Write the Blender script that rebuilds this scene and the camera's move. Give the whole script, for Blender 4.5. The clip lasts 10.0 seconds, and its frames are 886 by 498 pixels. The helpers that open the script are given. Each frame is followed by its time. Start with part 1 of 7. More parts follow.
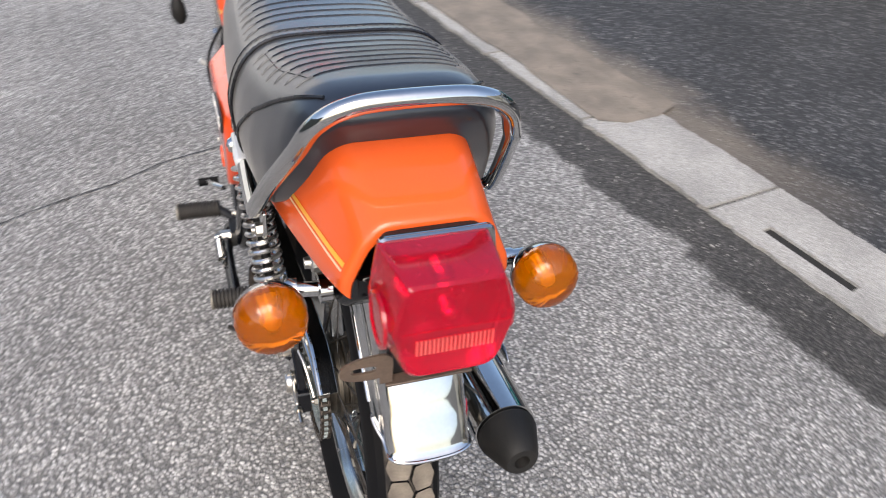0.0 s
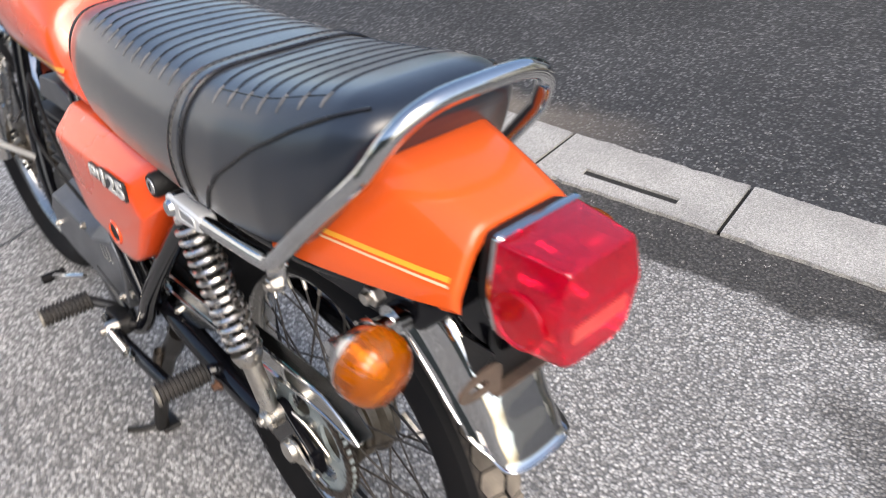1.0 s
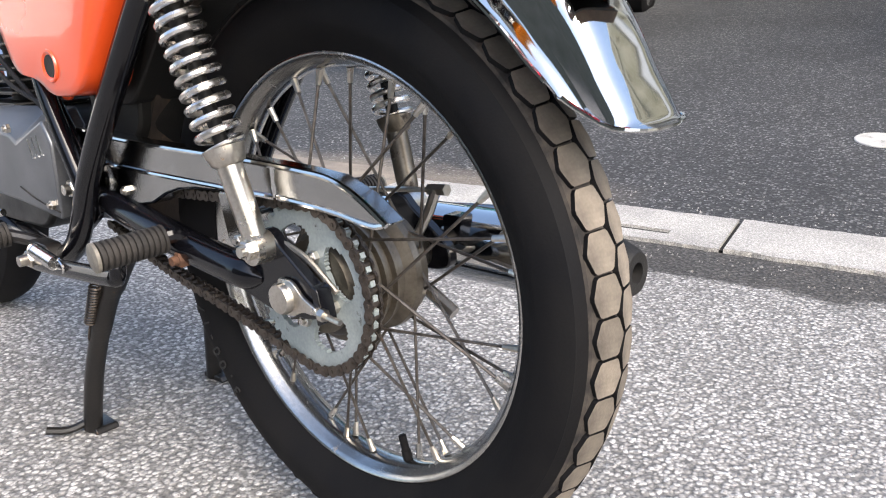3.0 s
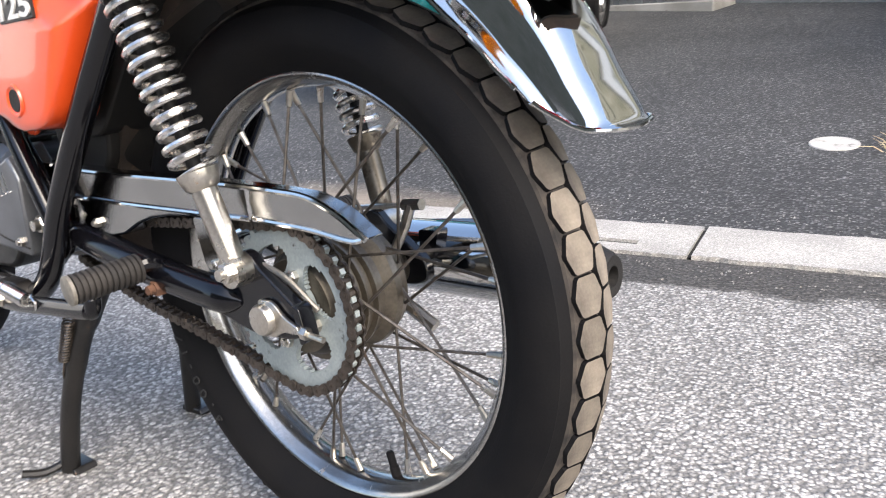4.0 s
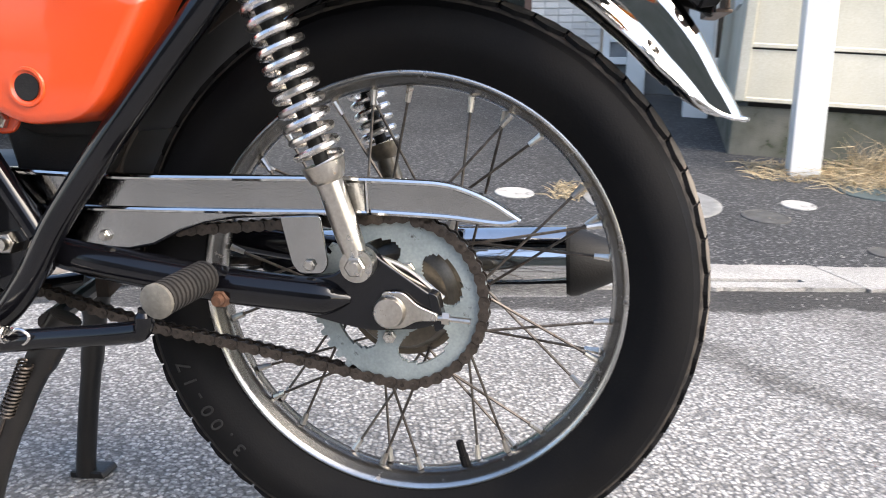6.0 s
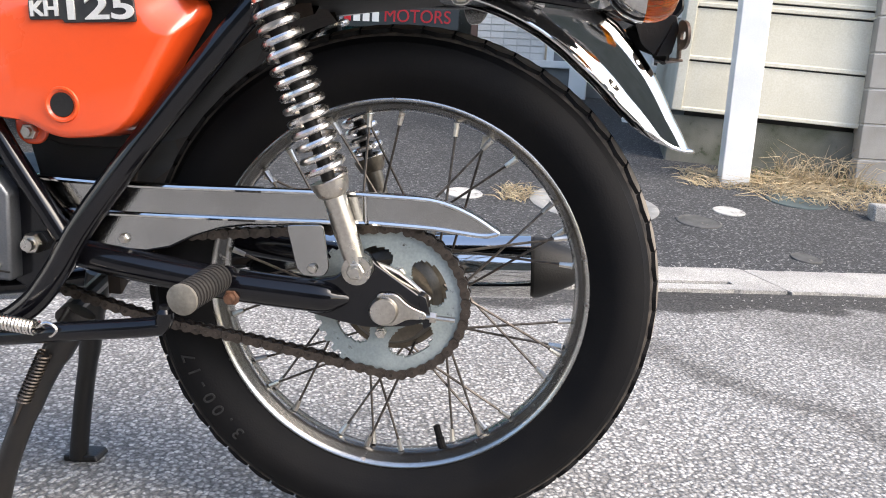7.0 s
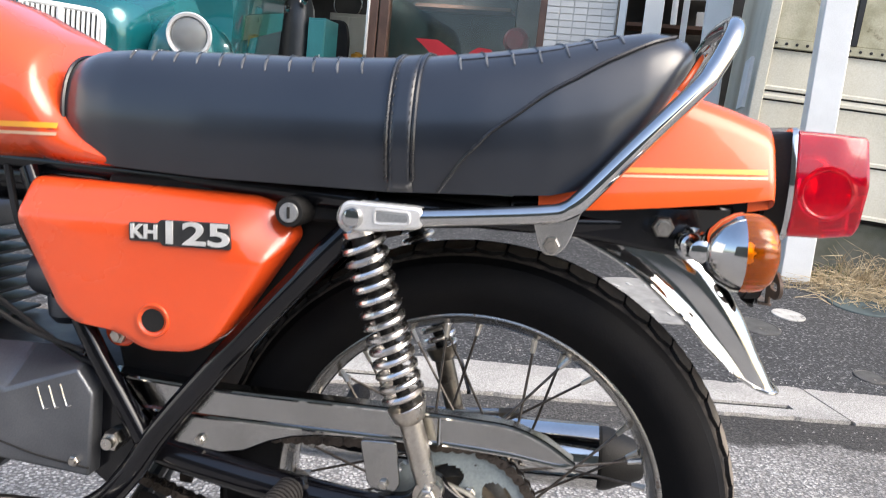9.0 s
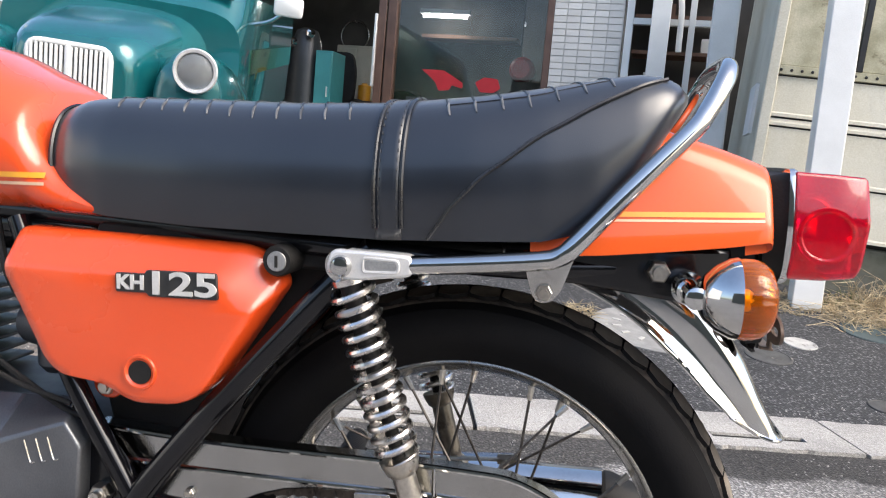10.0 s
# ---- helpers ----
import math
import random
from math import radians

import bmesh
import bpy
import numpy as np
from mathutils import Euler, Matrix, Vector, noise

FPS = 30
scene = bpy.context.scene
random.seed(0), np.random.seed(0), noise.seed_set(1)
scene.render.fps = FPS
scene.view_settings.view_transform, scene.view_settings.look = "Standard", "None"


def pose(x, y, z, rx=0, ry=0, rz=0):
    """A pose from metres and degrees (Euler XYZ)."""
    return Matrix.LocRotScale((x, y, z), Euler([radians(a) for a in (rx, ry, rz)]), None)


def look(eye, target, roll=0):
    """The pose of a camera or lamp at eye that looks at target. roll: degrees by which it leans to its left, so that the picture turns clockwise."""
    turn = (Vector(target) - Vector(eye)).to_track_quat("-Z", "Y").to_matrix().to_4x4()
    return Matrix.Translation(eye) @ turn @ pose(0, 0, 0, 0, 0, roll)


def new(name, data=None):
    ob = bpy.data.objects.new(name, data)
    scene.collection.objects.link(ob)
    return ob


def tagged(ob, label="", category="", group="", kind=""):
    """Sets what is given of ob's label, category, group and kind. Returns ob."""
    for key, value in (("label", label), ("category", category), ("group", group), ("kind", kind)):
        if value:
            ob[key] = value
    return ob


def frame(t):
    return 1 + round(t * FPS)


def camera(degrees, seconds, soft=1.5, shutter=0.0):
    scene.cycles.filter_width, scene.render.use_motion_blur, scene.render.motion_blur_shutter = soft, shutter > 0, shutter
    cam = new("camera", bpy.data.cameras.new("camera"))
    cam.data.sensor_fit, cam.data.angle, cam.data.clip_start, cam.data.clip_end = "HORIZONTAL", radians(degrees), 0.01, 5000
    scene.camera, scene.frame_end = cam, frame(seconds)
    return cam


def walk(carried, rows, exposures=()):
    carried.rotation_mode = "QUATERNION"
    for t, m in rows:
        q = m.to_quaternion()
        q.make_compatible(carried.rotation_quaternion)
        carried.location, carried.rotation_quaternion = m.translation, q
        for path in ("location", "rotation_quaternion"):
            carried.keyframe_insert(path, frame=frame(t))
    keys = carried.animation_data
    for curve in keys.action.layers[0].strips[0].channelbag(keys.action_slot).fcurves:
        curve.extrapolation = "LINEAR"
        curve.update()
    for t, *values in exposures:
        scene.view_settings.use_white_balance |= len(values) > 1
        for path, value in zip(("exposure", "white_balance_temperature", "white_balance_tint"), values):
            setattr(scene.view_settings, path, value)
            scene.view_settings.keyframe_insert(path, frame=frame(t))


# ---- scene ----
# camera and walk
cam = camera(58.9, 10.0, soft=1.0, shutter=0.5)
PATH = [
    (0, (0.876, -0.155, 1.231), (-0.672, 0.306, 0.051), 6.4),
    (0.5, (0.864, -0.336, 1.209), (-0.568, 0.486, 0.08), 4.7),
    (1, (0.707, -0.428, 1.169), (-0.583, 0.619, 0.055), 2.3),
    (1.5, (0.577, -0.524, 1.078), (-0.641, 0.759, 0.146), 1.7),
    (2, (0.568, -0.564, 0.812), (-0.721, 0.853, 0.235), 3.7),
    (2.5, (0.587, -0.497, 0.663), (-0.733, 0.891, 0.088), 1.3),
    (3, (0.65, -0.505, 0.615), (-0.734, 0.808, 0.015), 0.3),
    (4.5, (0.65, -0.547, 0.592), (-0.631, 0.92, 0.137), -3.6),
    (5, (0.471, -0.619, 0.551), (-0.615, 1.016, 0.169), -1.7),
    (5.5, (0.314, -0.727, 0.529), (-0.427, 1.096, 0.171), 0.1),
    (7, (0.222, -0.947, 0.574), (-0.121, 0.986, 0.192), 3.2),
    (7.5, (0.211, -0.952, 0.575), (-0.15, 0.976, 0.183), 4.5),
    (8, (0.179, -0.939, 0.623), (-0.227, 0.992, 0.296), 5.6),
    (8.5, (0.139, -0.926, 0.692), (-0.297, 1.001, 0.382), 5.9),
    (9, (0.162, -0.924, 0.771), (-0.303, 1.0, 0.484), 5.9),
    (9.5, (0.177, -0.926, 0.784), (-0.291, 1.001, 0.529), 5.9),
    (10, (0.175, -0.901, 0.791), (-0.324, 1.022, 0.57), 5.1),
]
walk(cam, [(t, look(eye, target, roll)) for t, eye, target, roll in PATH], exposures=[(0, 1.12), (1, 1.29), (2.5, 1.67), (5.5, 1.84), (7.5, 1.71), (8.5, 1.65), (10, 1.47)])

# daylight: soft sun through thin cloud, from behind the machine
SUN_EL, SUN_AZ = 45.0, 108.0
world = bpy.data.worlds.new("sky")
scene.world = world
world.use_nodes = True
wt = world.node_tree
sky = wt.nodes.new("ShaderNodeTexSky")
sky.sky_type, sky.sun_disc = "NISHITA", False
sky.sun_elevation, sky.sun_rotation = radians(SUN_EL), radians(SUN_AZ)
sky.air_density, sky.dust_density, sky.ozone_density = 1.0, 3.0, 1.0
wt.links.new(sky.outputs["Color"], wt.nodes["Background"].inputs["Color"])
wt.nodes["Background"].inputs["Strength"].default_value = 0.135
lamp = bpy.data.lights.new("sun", "SUN")
lamp.energy, lamp.angle, lamp.color = 1.05, radians(44), (1.0, 0.93, 0.84)
sun = new("sun", lamp)
_d = Vector((math.sin(radians(SUN_AZ)) * math.cos(radians(SUN_EL)), math.cos(radians(SUN_AZ)) * math.cos(radians(SUN_EL)), math.sin(radians(SUN_EL))))
sun.matrix_world = look(_d * 30, (0, 0, 0))

# ---- materials ----
def surface(name, c1, c2, rough=0.5, metal=0.0, scale=12.0, fine=250.0, bump=0.0, coat=0.0, rough_var=0.08, spots=None, spot_amount=0.5, spot_scale=30.0,
            transmission=0.0, specular=0.5, piece=0.0, fine_mix=0.25, coat_rough=0.04, dust=0.0):
    """Two colours mixed by a broad noise, a fine grain over it, and stains with their own shape."""
    m = bpy.data.materials.new(name)
    m.use_nodes = True
    t = m.node_tree
    n, l = t.nodes, t.links
    b = n["Principled BSDF"]
    co = n.new("ShaderNodeTexCoord")
    broad = n.new("ShaderNodeTexNoise")
    broad.inputs["Scale"].default_value, broad.inputs["Detail"].default_value = scale, 6
    grain = n.new("ShaderNodeTexNoise")
    grain.inputs["Scale"].default_value, grain.inputs["Detail"].default_value = fine, 3
    for x in (broad, grain):
        l.new(co.outputs["Object"], x.inputs["Vector"])
    ramp = n.new("ShaderNodeMapRange")
    ramp.inputs["From Min"].default_value, ramp.inputs["From Max"].default_value = 0.35, 0.65
    l.new(broad.outputs["Fac"], ramp.inputs["Value"])
    mix = n.new("ShaderNodeMix")
    mix.data_type = "RGBA"
    mix.inputs["A"].default_value, mix.inputs["B"].default_value = (*c1, 1), (*c2, 1)
    l.new(ramp.outputs["Result"], mix.inputs["Factor"])
    col = mix.outputs["Result"]
    gm = n.new("ShaderNodeMix")
    gm.data_type, gm.blend_type = "RGBA", "OVERLAY"
    gm.inputs["Factor"].default_value = fine_mix
    l.new(col, gm.inputs["A"])
    l.new(grain.outputs["Fac"], gm.inputs["B"])
    col = gm.outputs["Result"]
    rr = n.new("ShaderNodeMapRange")
    rr.inputs["To Min"].default_value, rr.inputs["To Max"].default_value = max(rough - rough_var, 0.02), min(rough + rough_var, 1)
    l.new(broad.outputs["Fac"], rr.inputs["Value"])
    rough_out = rr.outputs["Result"]
    if spots:
        sp = n.new("ShaderNodeTexNoise")
        sp.inputs["Scale"].default_value, sp.inputs["Detail"].default_value, sp.inputs["Roughness"].default_value = spot_scale, 8, 0.7
        l.new(co.outputs["Object"], sp.inputs["Vector"])
        sr = n.new("ShaderNodeMapRange")
        sr.inputs["From Min"].default_value, sr.inputs["From Max"].default_value = 0.72 - 0.3 * spot_amount, 0.8 - 0.3 * spot_amount
        l.new(sp.outputs["Fac"], sr.inputs["Value"])
        sm = n.new("ShaderNodeMix")
        sm.data_type = "RGBA"
        sm.inputs["B"].default_value = (*spots, 1)
        l.new(sr.outputs["Result"], sm.inputs["Factor"])
        l.new(col, sm.inputs["A"])
        col = sm.outputs["Result"]
        rm = n.new("ShaderNodeMix")
        rm.inputs["B"].default_value = 0.8
        l.new(sr.outputs["Result"], rm.inputs["Factor"])
        l.new(rough_out, rm.inputs["A"])
        rough_out = rm.outputs["Result"]
        if metal > 0:
            mm = n.new("ShaderNodeMix")
            mm.inputs["A"].default_value, mm.inputs["B"].default_value = metal, 0.1
            l.new(sr.outputs["Result"], mm.inputs["Factor"])
            l.new(mm.outputs["Result"], b.inputs["Metallic"])
    if piece:
        oi = n.new("ShaderNodeObjectInfo")
        pr = n.new("ShaderNodeMapRange")
        pr.inputs["To Min"].default_value, pr.inputs["To Max"].default_value = 1 - piece, 1 + piece
        l.new(oi.outputs["Random"], pr.inputs["Value"])
        pm = n.new("ShaderNodeMix")
        pm.data_type, pm.blend_type = "RGBA", "MULTIPLY"
        pm.inputs["Factor"].default_value = 1
        l.new(col, pm.inputs["A"])
        l.new(pr.outputs["Result"], pm.inputs["B"])
        col = pm.outputs["Result"]
    l.new(col, b.inputs["Base Color"])
    l.new(rough_out, b.inputs["Roughness"])
    if not (spots and metal > 0):
        b.inputs["Metallic"].default_value = metal
    b.inputs["Coat Weight"].default_value, b.inputs["Coat Roughness"].default_value = coat, coat_rough
    b.inputs["Sheen Weight"].default_value, b.inputs["Sheen Roughness"].default_value, b.inputs["Sheen Tint"].default_value = dust, 0.45, (1.0, 0.93, 0.82, 1)
    b.inputs["Transmission Weight"].default_value = transmission
    b.inputs["Specular IOR Level"].default_value = specular
    if bump:
        bp = n.new("ShaderNodeBump")
        bp.inputs["Strength"].default_value, bp.inputs["Distance"].default_value = bump, 0.002
        l.new(grain.outputs["Fac"], bp.inputs["Height"])
        l.new(bp.outputs["Normal"], b.inputs["Normal"])
    return m


def asphalt(name, dark, light, binder, cell, stain, bump=0.6, spread=1.0, band=None, streak=None):
    """Rolled aggregate: stones of two sizes in a binder, with broad stains."""
    m = bpy.data.materials.new(name)
    m.use_nodes = True
    t = m.node_tree
    n, l = t.nodes, t.links
    b = n["Principled BSDF"]
    co = n.new("ShaderNodeTexCoord")
    wob = n.new("ShaderNodeTexNoise")
    wob.inputs["Scale"].default_value = cell * 0.6
    l.new(co.outputs["Object"], wob.inputs["Vector"])
    wa = n.new("ShaderNodeMix")
    wa.data_type, wa.blend_type = "RGBA", "ADD"
    wa.inputs["Factor"].default_value = 0.006 * 110 / cell
    l.new(co.outputs["Object"], wa.inputs["A"])
    l.new(wob.outputs["Color"], wa.inputs["B"])
    vo = n.new("ShaderNodeTexVoronoi")
    vo.inputs["Scale"].default_value = cell
    v2 = n.new("ShaderNodeTexVoronoi")
    v2.inputs["Scale"].default_value = cell * 2.3
    for x in (vo, v2):
        l.new(wa.outputs["Result"], x.inputs["Vector"])
    sep = n.new("ShaderNodeSeparateColor")
    l.new(vo.outputs["Color"], sep.inputs["Color"])
    stone = n.new("ShaderNodeMix")
    stone.data_type = "RGBA"
    stone.inputs["A"].default_value, stone.inputs["B"].default_value = (*dark, 1), (*light, 1)
    pw = n.new("ShaderNodeMath")
    pw.operation = "POWER"
    pw.inputs[1].default_value = 1.6 * spread
    l.new(sep.outputs["Red"], pw.inputs[0])
    l.new(pw.outputs["Value"], stone.inputs["Factor"])
    gap = n.new("ShaderNodeMapRange")
    gap.inputs["From Min"].default_value, gap.inputs["From Max"].default_value = 0.42, 0.62
    l.new(vo.outputs["Distance"], gap.inputs["Value"])
    bind = n.new("ShaderNodeMix")
    bind.data_type = "RGBA"
    bind.inputs["B"].default_value = (*binder, 1)
    l.new(gap.outputs["Result"], bind.inputs["Factor"])
    l.new(stone.outputs["Result"], bind.inputs["A"])
    s2 = n.new("ShaderNodeSeparateColor")
    l.new(v2.outputs["Color"], s2.inputs["Color"])
    fm = n.new("ShaderNodeMix")
    fm.data_type, fm.blend_type = "RGBA", "OVERLAY"
    fm.inputs["Factor"].default_value = 0.35
    l.new(bind.outputs["Result"], fm.inputs["A"])
    l.new(s2.outputs["Green"], fm.inputs["B"])
    st = n.new("ShaderNodeTexNoise")
    st.inputs["Scale"].default_value, st.inputs["Detail"].default_value = 1.7, 7
    l.new(co.outputs["Object"], st.inputs["Vector"])
    sr = n.new("ShaderNodeMapRange")
    sr.inputs["From Min"].default_value, sr.inputs["From Max"].default_value = 0.4, 0.7
    sr.inputs["To Min"].default_value, sr.inputs["To Max"].default_value = 1.08, stain
    l.new(st.outputs["Fac"], sr.inputs["Value"])
    mul = n.new("ShaderNodeMix")
    mul.data_type, mul.blend_type = "RGBA", "MULTIPLY"
    mul.inputs["Factor"].default_value = 1
    l.new(fm.outputs["Result"], mul.inputs["A"])
    l.new(sr.outputs["Result"], mul.inputs["B"])
    col = mul.outputs["Result"]
    if band:
        # a ragged band of oil or sand along the kerb: edge, softness, sense, colour, amount, blend, far limit
        edge, soft, sense, tint, amount, blend, limit = band
        nz = n.new("ShaderNodeTexNoise")
        nz.inputs["Scale"].default_value, nz.inputs["Detail"].default_value, nz.inputs["Roughness"].default_value = 3.2, 9, 0.68
        l.new(co.outputs["Object"], nz.inputs["Vector"])
        ax = n.new("ShaderNodeSeparateXYZ")
        l.new(co.outputs["Object"], ax.inputs["Vector"])
        wv = n.new("ShaderNodeMath")
        wv.operation = "MULTIPLY_ADD"
        wv.inputs[1].default_value = 0.4
        l.new(nz.outputs["Fac"], wv.inputs[0])
        l.new(ax.outputs["Y"], wv.inputs[2])
        br = n.new("ShaderNodeMapRange")
        br.interpolation_type = "SMOOTHSTEP"
        br.inputs["From Min"].default_value, br.inputs["From Max"].default_value = edge + 0.2 - soft * sense, edge + 0.2 + soft * sense
        br.inputs["To Max"].default_value = amount
        l.new(wv.outputs["Value"], br.inputs["Value"])
        fac = br.outputs["Result"]
        if limit is not None:
            lr = n.new("ShaderNodeMapRange")
            lr.inputs["From Min"].default_value, lr.inputs["From Max"].default_value = limit + 0.3, limit - 0.3
            l.new(ax.outputs["X"], lr.inputs["Value"])
            mm = n.new("ShaderNodeMath")
            mm.operation = "MULTIPLY"
            l.new(fac, mm.inputs[0])
            l.new(lr.outputs["Result"], mm.inputs[1])
            fac = mm.outputs["Value"]
        bx = n.new("ShaderNodeMix")
        bx.data_type, bx.blend_type = "RGBA", blend
        bx.inputs["B"].default_value = (*tint, 1)
        l.new(fac, bx.inputs["Factor"])
        l.new(col, bx.inputs["A"])
        col = bx.outputs["Result"]
    if streak:
        # a dark wandering trail across the surface: start along x, start along y, slope, half width, amount
        x0, y0, slope, half, amount = streak
        nz2 = n.new("ShaderNodeTexNoise")
        nz2.inputs["Scale"].default_value, nz2.inputs["Detail"].default_value, nz2.inputs["Roughness"].default_value = 4.5, 8, 0.65
        l.new(co.outputs["Object"], nz2.inputs["Vector"])
        ax2 = n.new("ShaderNodeSeparateXYZ")
        l.new(co.outputs["Object"], ax2.inputs["Vector"])

        def calc(op, a, c, d=None):
            m2 = n.new("ShaderNodeMath")
            m2.operation = op
            for i, v in enumerate((a, c, d)):
                if v is None:
                    continue
                if isinstance(v, (int, float)):
                    m2.inputs[i].default_value = v
                else:
                    l.new(v, m2.inputs[i])
            return m2.outputs["Value"]
        wander = calc("MULTIPLY_ADD", nz2.outputs["Fac"], 0.42, -0.21)
        line = calc("MULTIPLY_ADD", ax2.outputs["Y"], -slope, x0 + slope * y0)
        off = calc("ADD", calc("SUBTRACT", ax2.outputs["X"], line), wander)
        trail = calc("SUBTRACT", 1.0, calc("DIVIDE", calc("ABSOLUTE", off, 0), half))
        trail = calc("MINIMUM", calc("MULTIPLY", calc("MAXIMUM", trail, 0), 1.6), 1)
        begin = calc("MINIMUM", calc("MAXIMUM", calc("MULTIPLY", calc("SUBTRACT", y0, ax2.outputs["Y"]), 9), 0), 1)
        far_dark = calc("MINIMUM", calc("MAXIMUM", calc("MULTIPLY", calc("SUBTRACT", off, 0.36), 4.0), 0), 0.75)
        darkening = calc("MULTIPLY", calc("MAXIMUM", calc("MULTIPLY", trail, begin), far_dark), amount)
        sx = n.new("ShaderNodeMix")
        sx.data_type, sx.blend_type = "RGBA", "MULTIPLY"
        sx.inputs["B"].default_value = (0.45, 0.44, 0.43, 1)
        l.new(darkening, sx.inputs["Factor"])
        l.new(col, sx.inputs["A"])
        col = sx.outputs["Result"]
    l.new(col, b.inputs["Base Color"])
    b.inputs["Roughness"].default_value = 0.82
    bp = n.new("ShaderNodeBump")
    bp.inputs["Strength"].default_value, bp.inputs["Distance"].default_value = bump, 0.004
    bp.invert = True
    l.new(vo.outputs["Distance"], bp.inputs["Height"])
    l.new(bp.outputs["Normal"], b.inputs["Normal"])
    return m


def glass(name, colour=(1, 1, 1), rough=0.02):
    m = bpy.data.materials.new(name)
    m.use_nodes = True
    b = m.node_tree.nodes["Principled BSDF"]
    b.inputs["Base Color"].default_value = (*colour, 1)
    b.inputs["Transmission Weight"].default_value, b.inputs["Roughness"].default_value = 1.0, rough
    b.inputs["IOR"].default_value = 1.45
    return m


M_ORANGE = surface("orange_paint", (0.74, 0.080, 0.014), (0.70, 0.071, 0.012), 0.28, 0, 6, 400, 0.0, coat=0.9, rough_var=0.05, fine_mix=0.06)
M_FADED = surface("faded_orange_paint", (0.72, 0.104, 0.018), (0.68, 0.092, 0.015), 0.26, 0, 6, 400, 0.0, coat=0.6, specular=0.25, rough_var=0.05, fine_mix=0.06)
M_YELLOW = surface("yellow_stripe", (0.85, 0.40, 0.03), (0.8, 0.36, 0.03), 0.35, 0, 8, 300, coat=0.6, fine_mix=0.05)
M_CREAM = surface("cream_stripe", (0.8, 0.55, 0.35), (0.75, 0.5, 0.3), 0.35, 0, 8, 300, coat=0.6, fine_mix=0.05)
M_VINYL = surface("black_vinyl", (0.005, 0.0080, 0.0145), (0.009, 0.0130, 0.0210), 0.34, 0, 7, 900, 0.08, rough_var=0.10, fine_mix=0.2, specular=0.55, coat=0.6, coat_rough=0.18, dust=0.12)
M_PIPING = surface("seat_piping", (0.010, 0.010, 0.012), (0.018, 0.018, 0.019), 0.26, 0, 20, 400)
M_RIB = surface("pale_piping", (0.16, 0.155, 0.15), (0.06, 0.06, 0.06), 0.4, 0, 60, 400)
M_STITCH = surface("grey_thread", (0.06, 0.06, 0.06), (0.04, 0.04, 0.04), 0.7, 0, 40, 900)
M_CHROME = surface("chrome", (0.60, 0.60, 0.595), (0.54, 0.535, 0.52), 0.07, 1.0, 14, 200, rough_var=0.04, fine_mix=0.08)
M_CHROME_WORN = surface("worn_chrome", (0.7, 0.69, 0.67), (0.58, 0.56, 0.53), 0.18, 1.0, 18, 300, rough_var=0.1, spots=(0.16, 0.09, 0.05), spot_amount=0.32, spot_scale=60)
M_ZINC = surface("tarnished_zinc", (0.60, 0.57, 0.52), (0.48, 0.44, 0.385), 0.3, 1.0, 30, 300, rough_var=0.1, spots=(0.2, 0.12, 0.06), spot_amount=0.3, spot_scale=70)
M_CAST = surface("cast_aluminium", (0.5, 0.5, 0.49), (0.4, 0.4, 0.4), 0.4, 0.75, 18, 500, 0.15, rough_var=0.08)
# dark alloy colour that holds the shade of the engine bay
M_CASTDARK = surface("shaded_alloy", (0.055, 0.053, 0.05), (0.025, 0.024, 0.023), 0.45, 0.5, 25, 300, 0.1)
M_COVER = surface("grey_cover_alloy", (0.155, 0.16, 0.17), (0.11, 0.115, 0.124), 0.36, 0.6, 12, 500, 0.1, rough_var=0.07)
M_PALE = surface("pale_alloy_casting", (0.80, 0.79, 0.77), (0.7, 0.69, 0.67), 0.36, 0.45, 30, 500, 0.1)
M_SILVER = surface("silver_plate", (0.46, 0.455, 0.44), (0.36, 0.355, 0.34), 0.085, 1.0, 8, 600, 0.08, rough_var=0.06, spots=(0.16, 0.15, 0.14), spot_amount=0.15, spot_scale=40)
M_BLACK = surface("black_enamel", (0.003, 0.003, 0.0042), (0.005, 0.005, 0.0065), 0.14, 0, 12, 300, coat=0.0, rough_var=0.08, fine_mix=0.1, specular=0.45)
M_DULL = surface("dull_black", (0.008, 0.0078, 0.0075), (0.014, 0.013, 0.012), 0.6, 0, 20, 400, 0.2, specular=0.3)
M_RUST_BLACK = surface("rusty_black_steel", (0.005, 0.0047, 0.0047), (0.010, 0.0085, 0.0075), 0.36, 0.0, 25, 300, 0.2, spots=(0.085, 0.04, 0.02), spot_amount=0.18, spot_scale=35)
M_TYRE = surface("tyre_rubber", (0.004, 0.004, 0.0048), (0.008, 0.0075, 0.0075), 0.7, 0, 12, 400, 0.12, rough_var=0.08, specular=0.14)
M_LETTER = surface("raised_rubber_letters", (0.012, 0.0118, 0.0115), (0.018, 0.017, 0.0165), 0.7, 0, 40, 300)
M_TREAD = surface("dusty_tread", (0.185, 0.155, 0.12), (0.10, 0.083, 0.066), 0.85, 0, 30, 300, 0.3, piece=0.25)
M_GROOVE = surface("dusty_groove", (0.060, 0.049, 0.039), (0.014, 0.012, 0.011), 0.9, 0, 55, 300, 0.2)
M_RIM = surface("dull_grey_chrome", (0.46, 0.455, 0.44), (0.36, 0.35, 0.33), 0.24, 1.0, 18, 300, rough_var=0.10, spots=(0.15, 0.10, 0.065), spot_amount=0.36, spot_scale=50)
M_SPOKE = surface("dull_spoke_steel", (0.13, 0.115, 0.1), (0.07, 0.06, 0.052), 0.45, 0.7, 90, 500, spots=(0.09, 0.045, 0.025), spot_amount=0.4, spot_scale=120)
